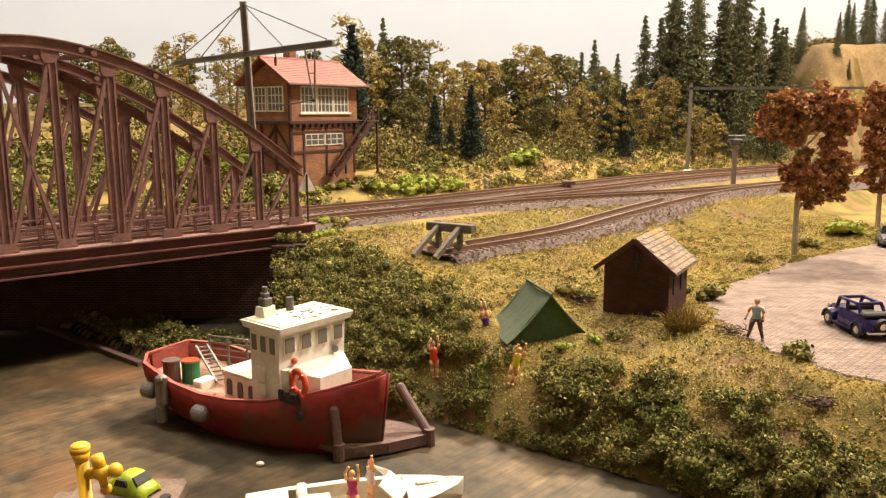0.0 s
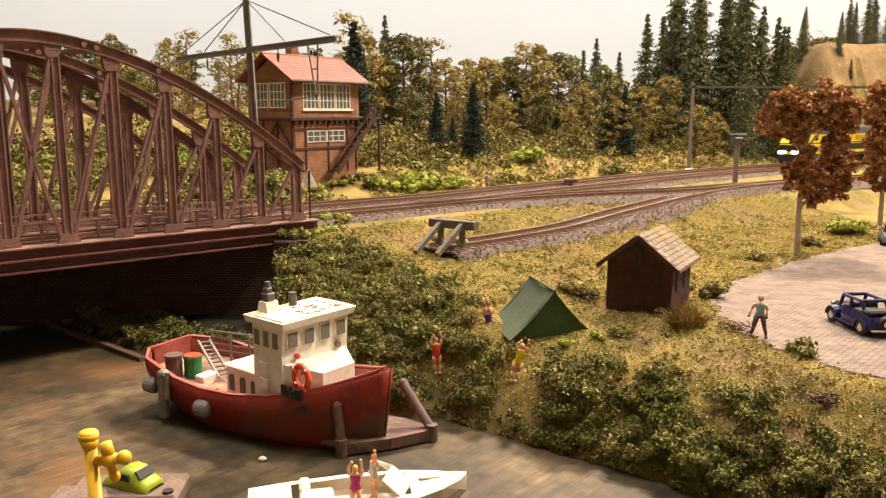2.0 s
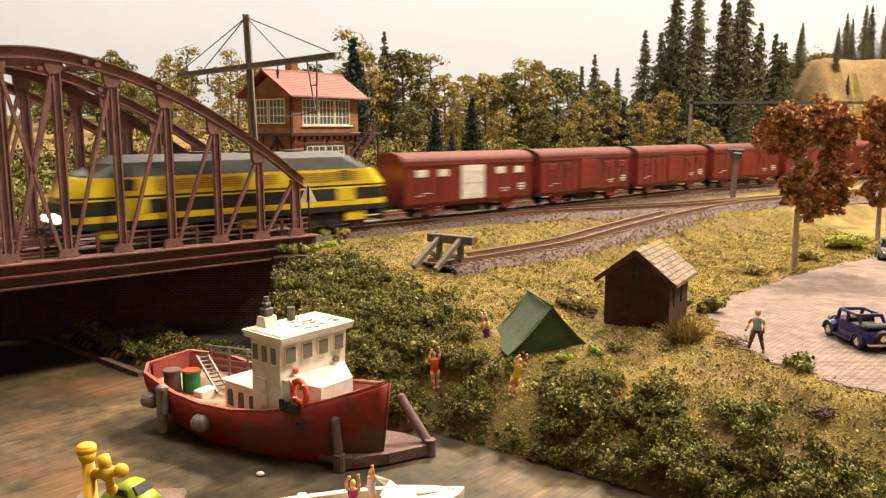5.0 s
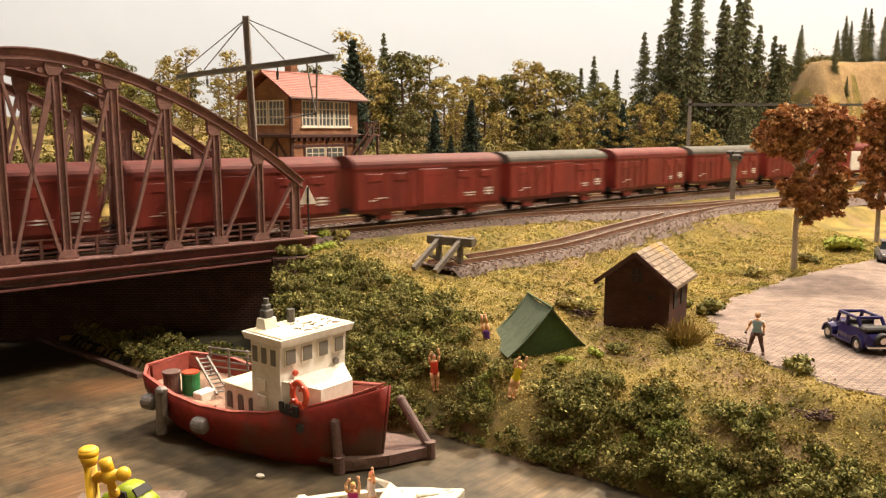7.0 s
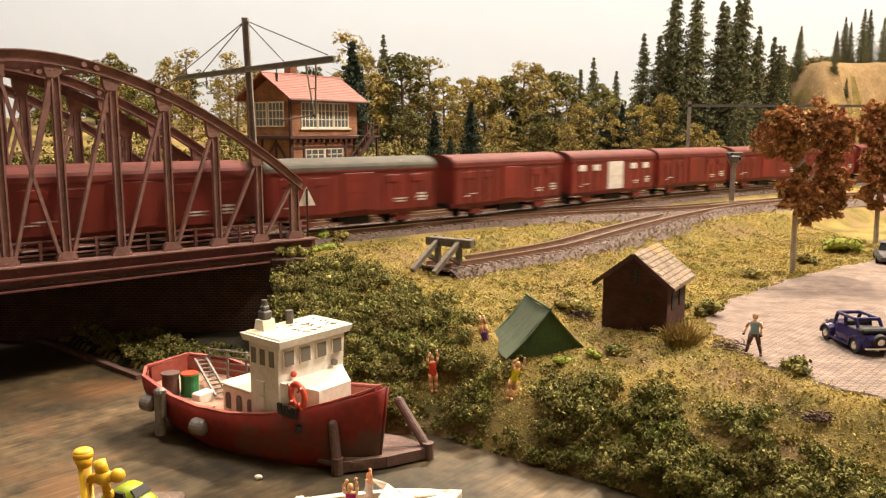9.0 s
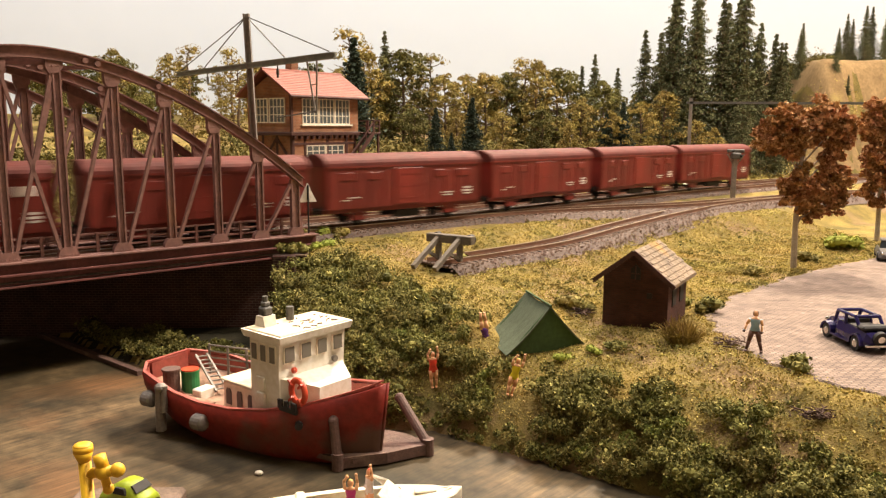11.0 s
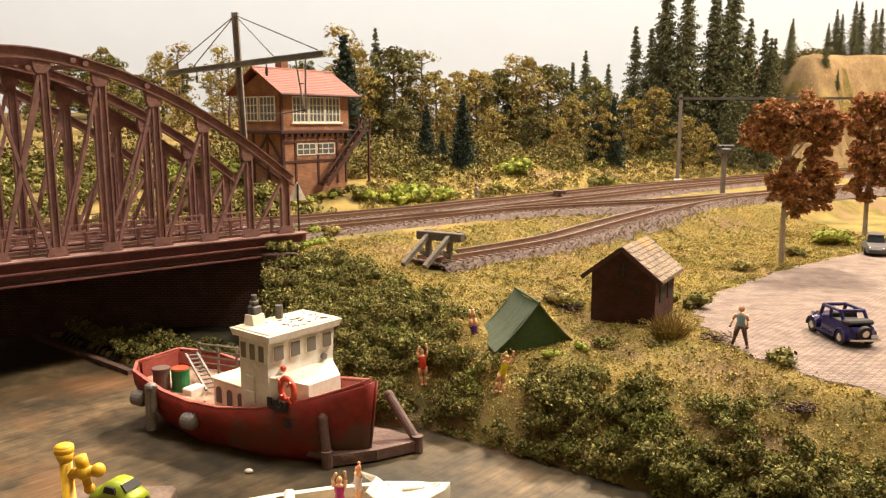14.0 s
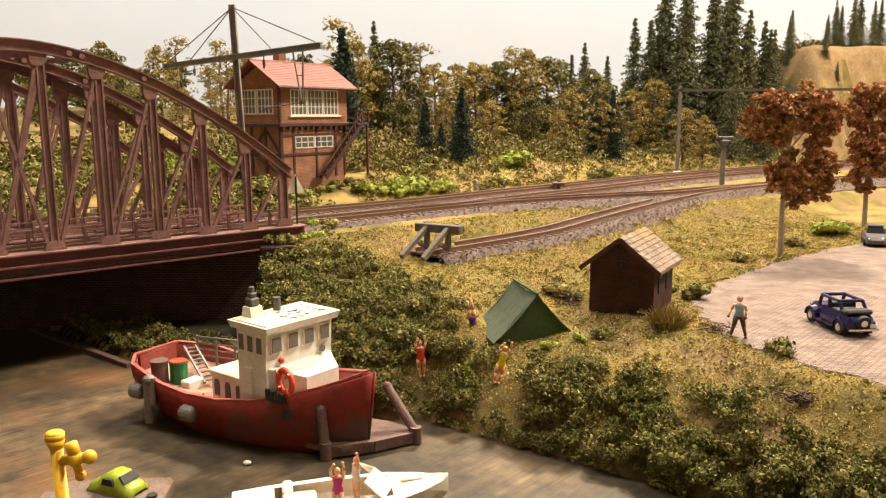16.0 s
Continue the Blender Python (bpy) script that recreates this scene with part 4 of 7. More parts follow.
# ---- line-side posts ----
def build_mast():
    """Catenary mast between the tracks with a long cross arm and stays."""
    t = thing("catenary_mast", "grey steel catenary mast with a long cross arm", "catenary mast", -146.5, 620, 66)
    m = Mesh()
    for dx in (-1.7, 1.7):
        m.beam((dx + 3.2, 0, 0), (dx - 2.4, 0, 170), 1.2, 4.2, up=(0, 1, 0))
    m.beam((3.2, 0, 0), (-2.4, 0, 170), 3.0, 1.0, up=(0, 1, 0))
    part("column", m, STEEL, t)
    part("footing", Mesh().cbox(-5, -5, -2, 5, 5, 4, .6), STEEL, t)
    a, b = Vector((-88, 95, 130.6)), Vector((77, -90, 131.8))
    arm = Mesh().beam(a, b, 1.2, 3.4)
    arm.beam(a + Vector((0, 0, 1.7)), b + Vector((0, 0, 1.7)), 3.6, .7).beam(a - Vector((0, 0, 1.7)), b - Vector((0, 0, 1.7)), 3.6, .7)
    part("cross_arm", arm, MAST_GREEN, t)
    top = Vector((-2.2, 0, 168))
    for f in (0.03, 0.22, 0.74, 0.97):
        part("stay_rod", Mesh().tube(top, a + (b - a) * f + Vector((0, 0, 3)), .45, n=6), DK_STEEL, t)
    for f in (.24, .70):
        p = a + (b - a) * f
        part("insulator", Mesh().tube(p - Vector((0, 0, 2)), p - Vector((0, 0, 5)), .5, n=6).tube(p - Vector((0, 0, 5)), p - Vector((0, 0, 9)), 1.1, n=8).ball(p - Vector((0, 0, 10)), 1.0), DK_STEEL, t)
    p, q = a + (b - a) * .86, a + (b - a) * .91
    low = (p + q) / 2 - Vector((-2, 2, 36))
    part("drop_bracket", Mesh().tube(p - Vector((0, 0, 2)), low, .7, n=6).tube(q - Vector((0, 0, 2)), low + Vector((1, -1, 0)), .7, n=6).beam(p * .5 + low * .5, q * .5 + low * .5, .7, .7), STEEL, t)
    part("steady_arm", Mesh().tube(low, low + Vector((-34, 34, -4)), .5, n=6).ball(low, 1.4), DK_STEEL, t)
    # a second mast far along the line, with a gantry beam
    t = thing("catenary_mast", "slim grey catenary mast carrying a gantry beam", "catenary mast", 361.9, 1168, 66)
    part("column", Mesh().beam((0, 0, 0), (0, 0, 128), 4, 4), STEEL, t)
    part("footing", Mesh().cbox(-5, -5, -2, 5, 5, 4, 1), CREAM, t)
    part("gantry_beam", Mesh().box(-6, -2, 119.5, 420, 2, 123), DK_STEEL, t)
    part("column", Mesh().box(414, -2.5, 0, 419, 2.5, 128), STEEL, t)
    # colour-light post
    t = thing("signal_post", "grey weathered post with a small signal head", "signal", 353, 955, 64)
    part("post", Mesh().cbox(-3, -2.5, 0, 2.2, 2.5, 62, .5), STEEL, t)
    part("signal_head", Mesh().cbox(-10, -3, 58, 10, 2, 62, .8).cbox(-6, -5, 50, 6, 2, 58, 1.5), DK_STEEL, t)
    part("lens", Mesh().ball((-5, -6, 60), 1.8).ball((5, -6, 54), 1.8), GLASS, t)
    part("bracket", Mesh().beam((0, 0, 40), (-10, -2, 56), 1.4, 1.4).beam((0, 0, 40), (10, -2, 56), 1.4, 1.4), STEEL, t)
    # warning sign
    t = thing("warning_sign", "white triangular warning sign on a black post", "sign", -97.5, 577, 60, 30)
    part("post", Mesh().tube((0, 0, 0), (0, 0, 49), .65, n=10), plain("black_paint", (0.015, 0.015, 0.015), .5), t)
    part("board", Mesh().prism([(-6.8, 36.5), (6.8, 36.5), (0, 50.5)], .7, 1.5), WHITE, t)
    part("black_mark", Mesh().prism([(-.9, 38), (.9, 38), (.4, 46), (-.4, 46)], .3, .7), UNDER, t)
    t = thing("relay_box", "rusty brown track-side box on a post", "relay box", 144, 893, 64)
    part("post", Mesh().box(-2, -2, 0, 2, 2, 9), RUSTY, t)
    part("lid", Mesh().cbox(-7, -4, 9, 7, 4, 13, .5), RUSTY, t)


def build_buffer_stop():
    t = thing("buffer_stop", "weathered grey-brown buffer stop at the siding end", "buffer stop", 6, 556, 57, 57)
    wood = mat("weathered_timber", (0.14, 0.115, 0.09), (0.085, 0.07, 0.056), 120, .85, bump=.4, stretch=(1, 1, 4))
    for s in (-1, 1):
        part("upright", Mesh().cbox(-2, s * 9 - 1.6, 0, 2, s * 9 + 1.6, 17.5, .3), wood, t)
        part("raking_strut", Mesh().beam((-32, s * 9, -1), (-1, s * 9, 15.5), 3, 3.2), wood, t)
        part("brace", Mesh().beam((-15, s * 9, 8), (0, s * 9, 1), 2, 2.2), wood, t)
    part("beam", Mesh().cbox(-1.5, -19, 12.5, 4.5, 19, 18.5, .5), wood, t)
    part("buffer_pad", Mesh().tube((4, -14, 15.5), (8, -14, 15.5), 3.6, n=14), UNDER, t)
    part("buffer_pad", Mesh().tube((4, 14, 15.5), (8, 14, 15.5), 3.6, n=14), UNDER, t)


# ---- hut and tent ----
def build_hut():
    """Gable front along +x facing -y."""
    t = thing("brick_hut", "small dark brick hut with a lichen-stained slate roof", "hut", 92.4, 436.3, 44.5, -30.6)
    W, D, H = 36.5, 40, 25
    part("wall", Mesh().prism([(0, -8), (W, -8), (W, H), (W / 2, H + 14), (0, H)], 0, D), HUT_BRICK, t, box_uv=True)
    ov = 4.5
    for s in (0, 1):
        x0, x1 = (-ov, W / 2) if s == 0 else (W + ov, W / 2)
        z0, z1 = H - ov * .72, H + 14.6
        m = Mesh().add([(x0, -ov, z0), (x0, D + ov, z0), (x1, D + ov, z1), (x1, -ov, z1), (x0, -ov, z0 + 1.2), (x0, D + ov, z0 + 1.2), (x1, D + ov, z1 + 1.2), (x1, -ov, z1 + 1.2)],
                       [(0, 1, 2, 3), (4, 5, 6, 7), (0, 1, 5, 4), (1, 2, 6, 5), (2, 3, 7, 6), (3, 0, 4, 7)])
        r = part("roof_slope", m, SLATE, t, "lichen-stained slate roof slope")
        rnd = random.Random(9)
        if s == 1:
            for i in range(9):
                f0, f1 = i / 9, (i + 1.25) / 9
                for j in range(11):
                    y0 = -ov + (D + 2 * ov) * (j + (.5 if i % 2 else 0)) / 11.5
                    y1 = y0 + (D + 2 * ov) / 11.5 - .25
                    k = rnd.uniform(.05, .35)
                    a, b = (x0 + (x1 - x0) * f0, z0 + (z1 - z0) * f0 + 1.3), (x0 + (x1 - x0) * min(f1, 1), z0 + (z1 - z0) * min(f1, 1) + 1.25)
                    mm = Mesh().add([(a[0], y0, a[1]), (a[0], y1, a[1]), (b[0], y1, b[1]), (b[0], y0, b[1]), (a[0], y0, a[1] + .5 + k), (a[0], y1, a[1] + .5 + k), (b[0], y1, b[1] + .15), (b[0], y0, b[1] + .15)],
                                    [(0, 1, 2, 3), (4, 5, 6, 7), (0, 1, 5, 4), (1, 2, 6, 5), (2, 3, 7, 6), (3, 0, 4, 7)])
                    part("slate", mm, SLATE, r)
        part("barge_board", Mesh().beam((x0, -ov - .3, z0 + .2), (x1, -ov - .3, z1 + .2), .8, 2.4), TIMBER, t)
    w = part("arched_window", Mesh().prism([(W / 2 - 2.6, H - 1), (W / 2 + 2.6, H - 1), (W / 2 + 2.6, H + 5), (W / 2, H + 7.5), (W / 2 - 2.6, H + 5)], -.5, .4), UNDER, t)
    part("glazing_bar", Mesh().box(W / 2 - .35, -.8, H - 1, W / 2 + .35, -.5, H + 6.5).box(W / 2 - 2.4, -.75, H + 2, W / 2 + 2.4, -.5, H + 2.6), TIMBER, w)
    part("vent_hole", Mesh().prism([(W * .68, 14), (W * .68 + 3, 14), (W * .68 + 3, 17), (W * .68, 17)], -.4, .4), UNDER, t)
    for y in (8, 24):
        part("side_window", Mesh().cbox(W - .3, y, 9, W + .6, y + 8, 21, .3), UNDER, t)


def build_tent():
    t = thing("ridge_tent", "green canvas ridge tent pitched on the bank", "tent", 57.5, 401, 36.5, 13)
    t.scale = (1.06, 1, 1)
    w, h, d = 21, 22.5, 36
    for s in (-1, 1):
        m = Mesh()
        rows = []
        for i in range(9):
            y = d * i / 8
            sag = 1.2 * math.sin(math.pi * i / 8)
            rows.append([(s * (w + 1.5) * (1 - f) , y - 1.5 + 3 * i / 8 * 1.0, -2 + (h + 2.6 - sag) * f - 1.6 * math.sin(math.pi * f)) for f in [k / 6 for k in range(7)]])
        m.rings(rows, closed=False)
        ob = part("fly_sheet", m, TENT_TOP, t, "weathered grey-green canvas slope")
        md = ob.modifiers.new("thick", "SOLIDIFY")
        md.thickness = 0.0007
    part("front_panel", Mesh().prism([(-w, -2), (w, -2), (0, h)], 0, .8), TENT, t, "green canvas end panel")
    part("back_panel", Mesh().prism([(-w, -2), (w, -2), (0, h)], d - 1, d - .2), TENT, t)
    part("ridge_pole", Mesh().tube((0, -2, h + .6), (0, d + 2, h + .6), .6, n=8), TENT, t)


# ---- toy figures: one plain mesh each ----
def figure_mesh(arms, legs=(2.0, 0), h=19.3):
    """A standing toy figure: legs, trunk, head, arms given as hand places."""
    k = h / 19.3
    me = Mesh()
    for s in (-1, 1):
        hip, knee, foot = (s * 1.2 * k, 0, 9.6 * k), (s * 1.3 * k + legs[1] * s * .4, -.2, 5 * k), (s * 1.0 * k + legs[1] * s, 0, .5 * k)
        me.tube(hip, knee, 1.35 * k, .95 * k, 8).tube(knee, foot, .95 * k, .6 * k, 8).ball((foot[0], foot[1] - .7 * k, .5 * k), .8 * k, 1.5 * k, .55 * k)
    rows = []
    for z, rx, ry in ((8.6, 2.1, 1.4), (10, 2.3, 1.6), (12, 1.7, 1.25), (14.2, 2.2, 1.5), (15.4, 2.1, 1.2), (16.2, .9, .8)):
        rows.append([(rx * k * math.cos(a), ry * k * math.sin(a), z * k) for a in [2 * math.pi * i / 12 for i in range(12)]])
    me.rings(rows)
    me.ball((0, 0, 17.9 * k), 1.25 * k, 1.35 * k, 1.55 * k, 10, 8)
    for s, (ex, ey, ez), (hx, hy, hz) in arms:
        sh = (s * 2.3 * k, 0, 15.2 * k)
        me.tube(sh, (ex * k, ey * k, ez * k), .75 * k, .6 * k, 8).tube((ex * k, ey * k, ez * k), (hx * k, hy * k, hz * k), .6 * k, .45 * k, 8).ball((hx * k, hy * k, hz * k), .7 * k)
    return me


def zones(ob, bands, hair):
    """Paints a figure by height: (below this height in mm, material)."""
    me = ob.data
    me.materials.clear()
    for _, m in bands:
        me.materials.append(m)
    me.materials.append(hair)
    for p in me.polygons:
        c = p.center * 1000
        i = next((k for k, (z, _) in enumerate(bands) if c.z < z and not (abs(c.x) > 2.5 and c.z > 11.5)), None)
        if i is None:
            i = next(k for k, (z, m) in enumerate(bands) if m is FLESH or k == len(bands) - 1)
        if c.z > 18.0 and c.y > -0.6 and c.x * c.x + c.y * c.y < 3.4:
            i = len(bands)
        p.material_index = i


def suit(name, c):
    return mat(name, c, None, 60, .45, bump=0)


HAIR_B, HAIR_Y = plain("brown_hair", (0.06, 0.03, 0.015), .6), plain("blond_hair", (0.55, 0.36, 0.06), .6)
UP = [(-1, (-2.6, -.6, 18.2), (-1.2, -.6, 20.6)), (1, (2.8, -.4, 18.4), (2.4, -.6, 21.6))]
ONE = [(-1, (-3.2, .4, 13), (-2.2, -.8, 11)), (1, (2.8, -.4, 18.4), (2.0, -.6, 21.4))]


def build_figures():
    red, yel, pur = suit("red_swimsuit", (0.62, 0.05, 0.02)), suit("yellow_swimsuit", (0.75, 0.60, 0.02)), suit("purple_swimsuit", (0.09, 0.02, 0.20))
    for label, suit_m, x, y, hair, rx, ry, rz, arms in (
            ("toy figure in a red swimsuit waving on the bank", red, -2.7, 392, HAIR_B, 0, -3, 10, UP),
            ("toy figure in a yellow swimsuit waving on the bank", yel, 34.5, 373, HAIR_Y, 0, 14, 5, UP),
            ("toy figure in a purple swimsuit upside down by the tent", pur, 23.2, 421, HAIR_Y, 180, -8, 0, UP)):
        ob = part("toy_figure", figure_mesh(arms), FLESH, smooth=True)
        zones(ob, [(9.0, FLESH), (15.4, suit_m), (30, FLESH)], hair)
        ob.matrix_basis = pose(x * .001, y * .001, (FIG_Z.get(label) or ground_z(x, y)) * .001, rx, ry, rz)
        tagged(ob, label, "toy figure")
    ob = part("toy_figure", figure_mesh([(-1, (-3.6, .6, 12.5), (-4.6, -.6, 9.6)), (1, (3.0, .5, 12.4), (2.8, -.8, 9.4))], (2, 2.4), 20.5), FLESH, smooth=True)
    zones(ob, [(10.6, suit("brown_trousers", (0.10, 0.045, 0.035))), (16.4, suit("pale_blue_shirt", (0.25, 0.36, 0.42))), (30, FLESH)], HAIR_B)
    ob.matrix_basis = pose(.1525, .3695, .0441, 0, 0, -25)
    tagged(ob, "toy walking man in a pale blue shirt on the yard", "toy figure")
    ob = part("toy_figure", figure_mesh([(-1, (-2.9, 0, 12.6), (-2.6, -.6, 9.6)), (1, (2.9, 0, 12.4), (2.6, -.8, 9.4))], (2, .5), 20), FLESH, smooth=True)
    g = suit("grey_work_clothes", (0.30, 0.28, 0.25))
    zones(ob, [(10.6, g), (16.4, g), (30, FLESH)], HAIR_B)
    ob.matrix_basis = pose(.047, .842, .0685, 0, 0, 120)
    tagged(ob, "grey toy track worker beside the rails", "toy figure")


FIG_Z = {"toy figure in a purple swimsuit upside down by the tent": 51.0}


# ---- tugboat ----
def build_boat():
    t = thing("tugboat", "red-hulled tugboat with a cream wheelhouse moored afloat", "boat", -83, 371.5, -1.0, -30)
    st = [(-72, 14, 30.5, 24), (-65, 21.5, 28.5, 16), (-52, 25.5, 27.5, 10), (-38, 27.5, 24.5, 4), (-20, 28, 22.5, 0), (0, 28, 23, 0), (20, 26, 25.5, 0), (36, 21, 29, 0), (48, 14, 32.5, 0), (57, 7.5, 35.5, 1), (63.5, 2.6, 38, 3), (66.5, .5, 39.5, 6)]
    rows = []
    for x, b, rail, keel in st:
        up = []
        for f, wb in ((0, .0), (.08, .62), (.3, .86), (.62, .95), (1, 1.0)):
            up.append((b * wb, keel - 3 + (rail - keel + 3) * f))
        rows.append([(x + (2.5 * (z - 20) / 20 if x > 55 else 0), -y, z) for y, z in up[::-1]] + [(x + (2.5 * (z - 20) / 20 if x > 55 else 0), y, z) for y, z in up[1:]])
    hull = Mesh().rings(rows, closed=False)
    hull.add([rows[0][k] for k in range(len(rows[0]))], [tuple(range(len(rows[0])))])
    ob = part("hull", hull, HULL, t, "dark red hull with worn paint", smooth=True)
    md = ob.modifiers.new("thick", "SOLIDIFY")
    md.thickness, md.offset = 0.0011, 1
    inner = Mesh().rings([[(x, -(b - 1.6), rail - .3), (x, -(b - 2.0), max(rail - 8, 15))] for x, b, rail, k in st[:-1]], closed=False)
    inner.rings([[(x, (b - 1.6), rail - .3), (x, (b - 2.0), max(rail - 8, 15))] for x, b, rail, k in st[:-1]], closed=False)
    inner.rings([[(st[0][0] + 1.5, y, st[0][2] - .3), (st[0][0] + 1.5, y, 17)] for y in (-12, 0, 12)], closed=False)
    part("bulwark", inner, HULL_IN, t, "lighter red inner bulwark")
    part("deck", Mesh().rings([[(x, -(b - 1), max(rail - 8.5, 14.5)), (x, (b - 1), max(rail - 8.5, 14.5))] for x, b, rail, k in st[:-1]], closed=False), DECK, t, "dusty brown deck")
    for s in (-1, 1):
        part("rail_cap", Mesh().rings([[(x, s * (b - 1.2), rail), (x, s * (b + .9), rail), (x, s * (b + .9), rail + .9), (x, s * (b - 1.2), rail + .9)] for x, b, rail, k in st]), HULL_IN, t)
    part("rail_cap", Mesh().box(-73, -14, 30.4, -71, 14, 31.4), HULL_IN, t)
    # deckhouses, slightly askew on the deck
    r = -9
    low = part("aft_house", Mesh().cbox(-36, -15, 14, -6, 15, 29, .8), WHITE_P, t, "cream aft deckhouse", at=(16, -1, 0, 0, 0, r))
    part("house_roof", Mesh().cbox(-37, -16, 29, -6, 16, 30, .4), ROOF_P, low)
    for k in range(3):
        x = -31 + k * 8.5
        part("arched_opening", Mesh().prism([(x - 2, 17.5), (x + 2, 17.5), (x + 2, 24), (x + 1.2, 25.6), (x - 1.2, 25.6), (x - 2, 24)], -15.4, -14.8), DK_STEEL, low)
        part("arched_opening", Mesh().prism([(x - 2, 17.5), (x + 2, 17.5), (x + 2, 24), (x + 1.2, 25.6), (x - 1.2, 25.6), (x - 2, 24)], 14.8, 15.4), DK_STEEL, low)
    # wheelhouse: the front carries four windows, the sides three
    wh = part("wheelhouse", Mesh().prism([(-6.5, 15), (13.5, 15), (13.5, 42), (14.5, 57), (-6.5, 57)], -20, 20), WHITE_P, t, "cream wheelhouse", at=(16, -1, 0, 0, 0, r))
    part("wheelhouse_roof", Mesh().add([(-9, -21.5, 57.2), (17, -21.5, 57), (17, 21.5, 57), (-9, 21.5, 57.2), (-10, -22.5, 60.6), (18, -22.5, 60.4), (18, 22.5, 60.4), (-10, 22.5, 60.6)],
                                       [(0, 3, 2, 1), (0, 1, 5, 4), (1, 2, 6, 5), (2, 3, 7, 6), (3, 0, 4, 7), (4, 5, 6, 7)]), WHITE_P, wh)
    part("roof_top", Mesh().cbox(-8.8, -21.3, 60.0, 16.8, 21.3, 61.2, .4), ROOF_P, wh, "stained ochre roof top")
    litter = Mesh()
    rnd = random.Random(2)
    for k in range(26):
        x, y = rnd.uniform(-6, 15), rnd.uniform(-8, 18)
        litter.beam((x, y, 61.3), (x + rnd.uniform(-3, 3), y + rnd.uniform(-3, 3), 61.4), .5, .5)
    tagged(part("roof_litter", litter, MUD, wh, "scattered brown dirt"), kind="stuff")
    for k in range(4):
        y = -14.7 + k * 9.8
        w = part("front_window", Mesh().prism([(y - 3.2, 47), (y + 3.2, 47), (y + 3.2, 55), (y - 3.2, 55)], 13.4, 15.0, "x"), CREAM, wh)
        part("pane", Mesh().prism([(y - 2.6, 47.7), (y + 2.6, 47.7), (y + 2.6, 54.4), (y - 2.6, 54.4)], 14.6, 15.4, "x"), STEEL_GLASS, w)
    for k in range(3):
        for s in (-1, 1):
            x = -3 + k * 6.4
            y0, y1 = sorted((s * 19.8, s * 20.4))
            w = part("side_window", Mesh().box(x - 2.3, y0, 46.5, x + 2.3, y1, 55.2), CREAM, wh)
            y0, y1 = sorted((s * 20.2, s * 20.7))
            part("pane", Mesh().box(x - 1.7, y0, 47.2, x + 1.7, y1, 54.5), STEEL_GLASS, w)
    for z in (26, 33.5):
        part("hatch", Mesh().cbox(-2, -20.9, z, 4, -19.8, z + 6, .4), WHITE_P, wh)
    part("navigation_lamp", Mesh().ball((14.6, -12, 43), 1.5), RED_P, wh, "small red lamp")
    part("porthole", Mesh().tube((14, 13, 43), (15.4, 13, 43), 1.6, n=12), STEEL, wh)
    lo = Mesh().add([(13, -19, 20), (13, 19, 20), (29, 10, 20), (29, -10, 20), (21, -14.5, 20), (21, 14.5, 20), (13, -19.4, 40.5), (13, 19.4, 40.5), (29, 9.8, 37.5), (29, -9.8, 37.5), (21, -14.6, 39), (21, 14.6, 39)],
                    [(0, 4, 10, 6), (4, 3, 9, 10), (3, 2, 8, 9), (2, 5, 11, 8), (5, 1, 7, 11), (6, 10, 9, 8, 11, 7), (0, 6, 7, 1), (0, 1, 5, 2, 3, 4)])
    part("fore_house", lo, WHITE_P, t, "cream sloped fore cabin", at=(16, -1, 0, 0, 0, r))
    # life ring on the wheelhouse side
    ring = Mesh()
    rows = []
    for k in range(24):
        a = 2 * math.pi * k / 24
        rows.append([((5.2 + 1.5 * math.cos(b)) * math.cos(a), 1.3 * math.sin(b), (5.2 + 1.5 * math.cos(b)) * math.sin(a)) for b in [2 * math.pi * j / 8 for j in range(8)]])
    rows.append(rows[0])
    ring.rings(rows, caps=False)
    lr = part("life_ring", ring, RED_P, t, "orange life ring", at=(37, -22.6, 36.5, 0, 0, r - 6), smooth=True)
    for a in (45, 135, 225, 315):
        part("strap", Mesh().beam((3.4 * math.cos(radians(a)), -1.5, 3.4 * math.sin(radians(a))), (7 * math.cos(radians(a)), -1.5, 7 * math.sin(radians(a))), 1.2, .8), RED_P, lr)
    part("mooring_bitt", Mesh().box(14, -21.6, 27, 26, -20.2, 29).box(14, -21.6, 29, 16.5, -20.4, 32).box(18.5, -21.6, 29, 20.5, -20.4, 32).box(23, -21.6, 29, 26, -20.4, 32), UNDER, t, at=(16, -1, 0, 0, 0, r))
    fb = part("funnel_base", Mesh().prism([(-8, 60), (0, 60), (-1.5, 66), (-6.5, 66)], -16, -9), WHITE_P, wh)
    part("funnel", Mesh().cbox(-6.4, -15, 66, -1.6, -10, 70, .6).cbox(-5.6, -14.4, 70, -2.4, -10.6, 72.5, .6).tube((-4, -12.5, 72.5), (-4, -12.5, 75), 1.3, n=10), DK_STEEL, wh)
    part("vent_pipe", Mesh().tube((-4, 2, 61), (-4, 2, 67.5), 1.9, n=12), DK_STEEL, wh)
    # aft deck
    part("drum", Mesh().tube((-48, -7, 16), (-48, -7, 28), 4.5, n=18).tube((-48, -7, 28), (-48, -7, 28.8), 4.8, n=18), GREEN_P, t, "green drum")
    part("drum_lid", Mesh().tube((-48, -7, 28.8), (-48, -7, 29.5), 4.4, n=18), RED_P, t)
    part("bollard", Mesh().tube((-54, -14, 14), (-54, -14, 29.5), 4.2, n=16).tube((-54, -14, 29.5), (-54, -14, 30.5), 4.7, n=16), RUSTY, t, "brown capstan post")
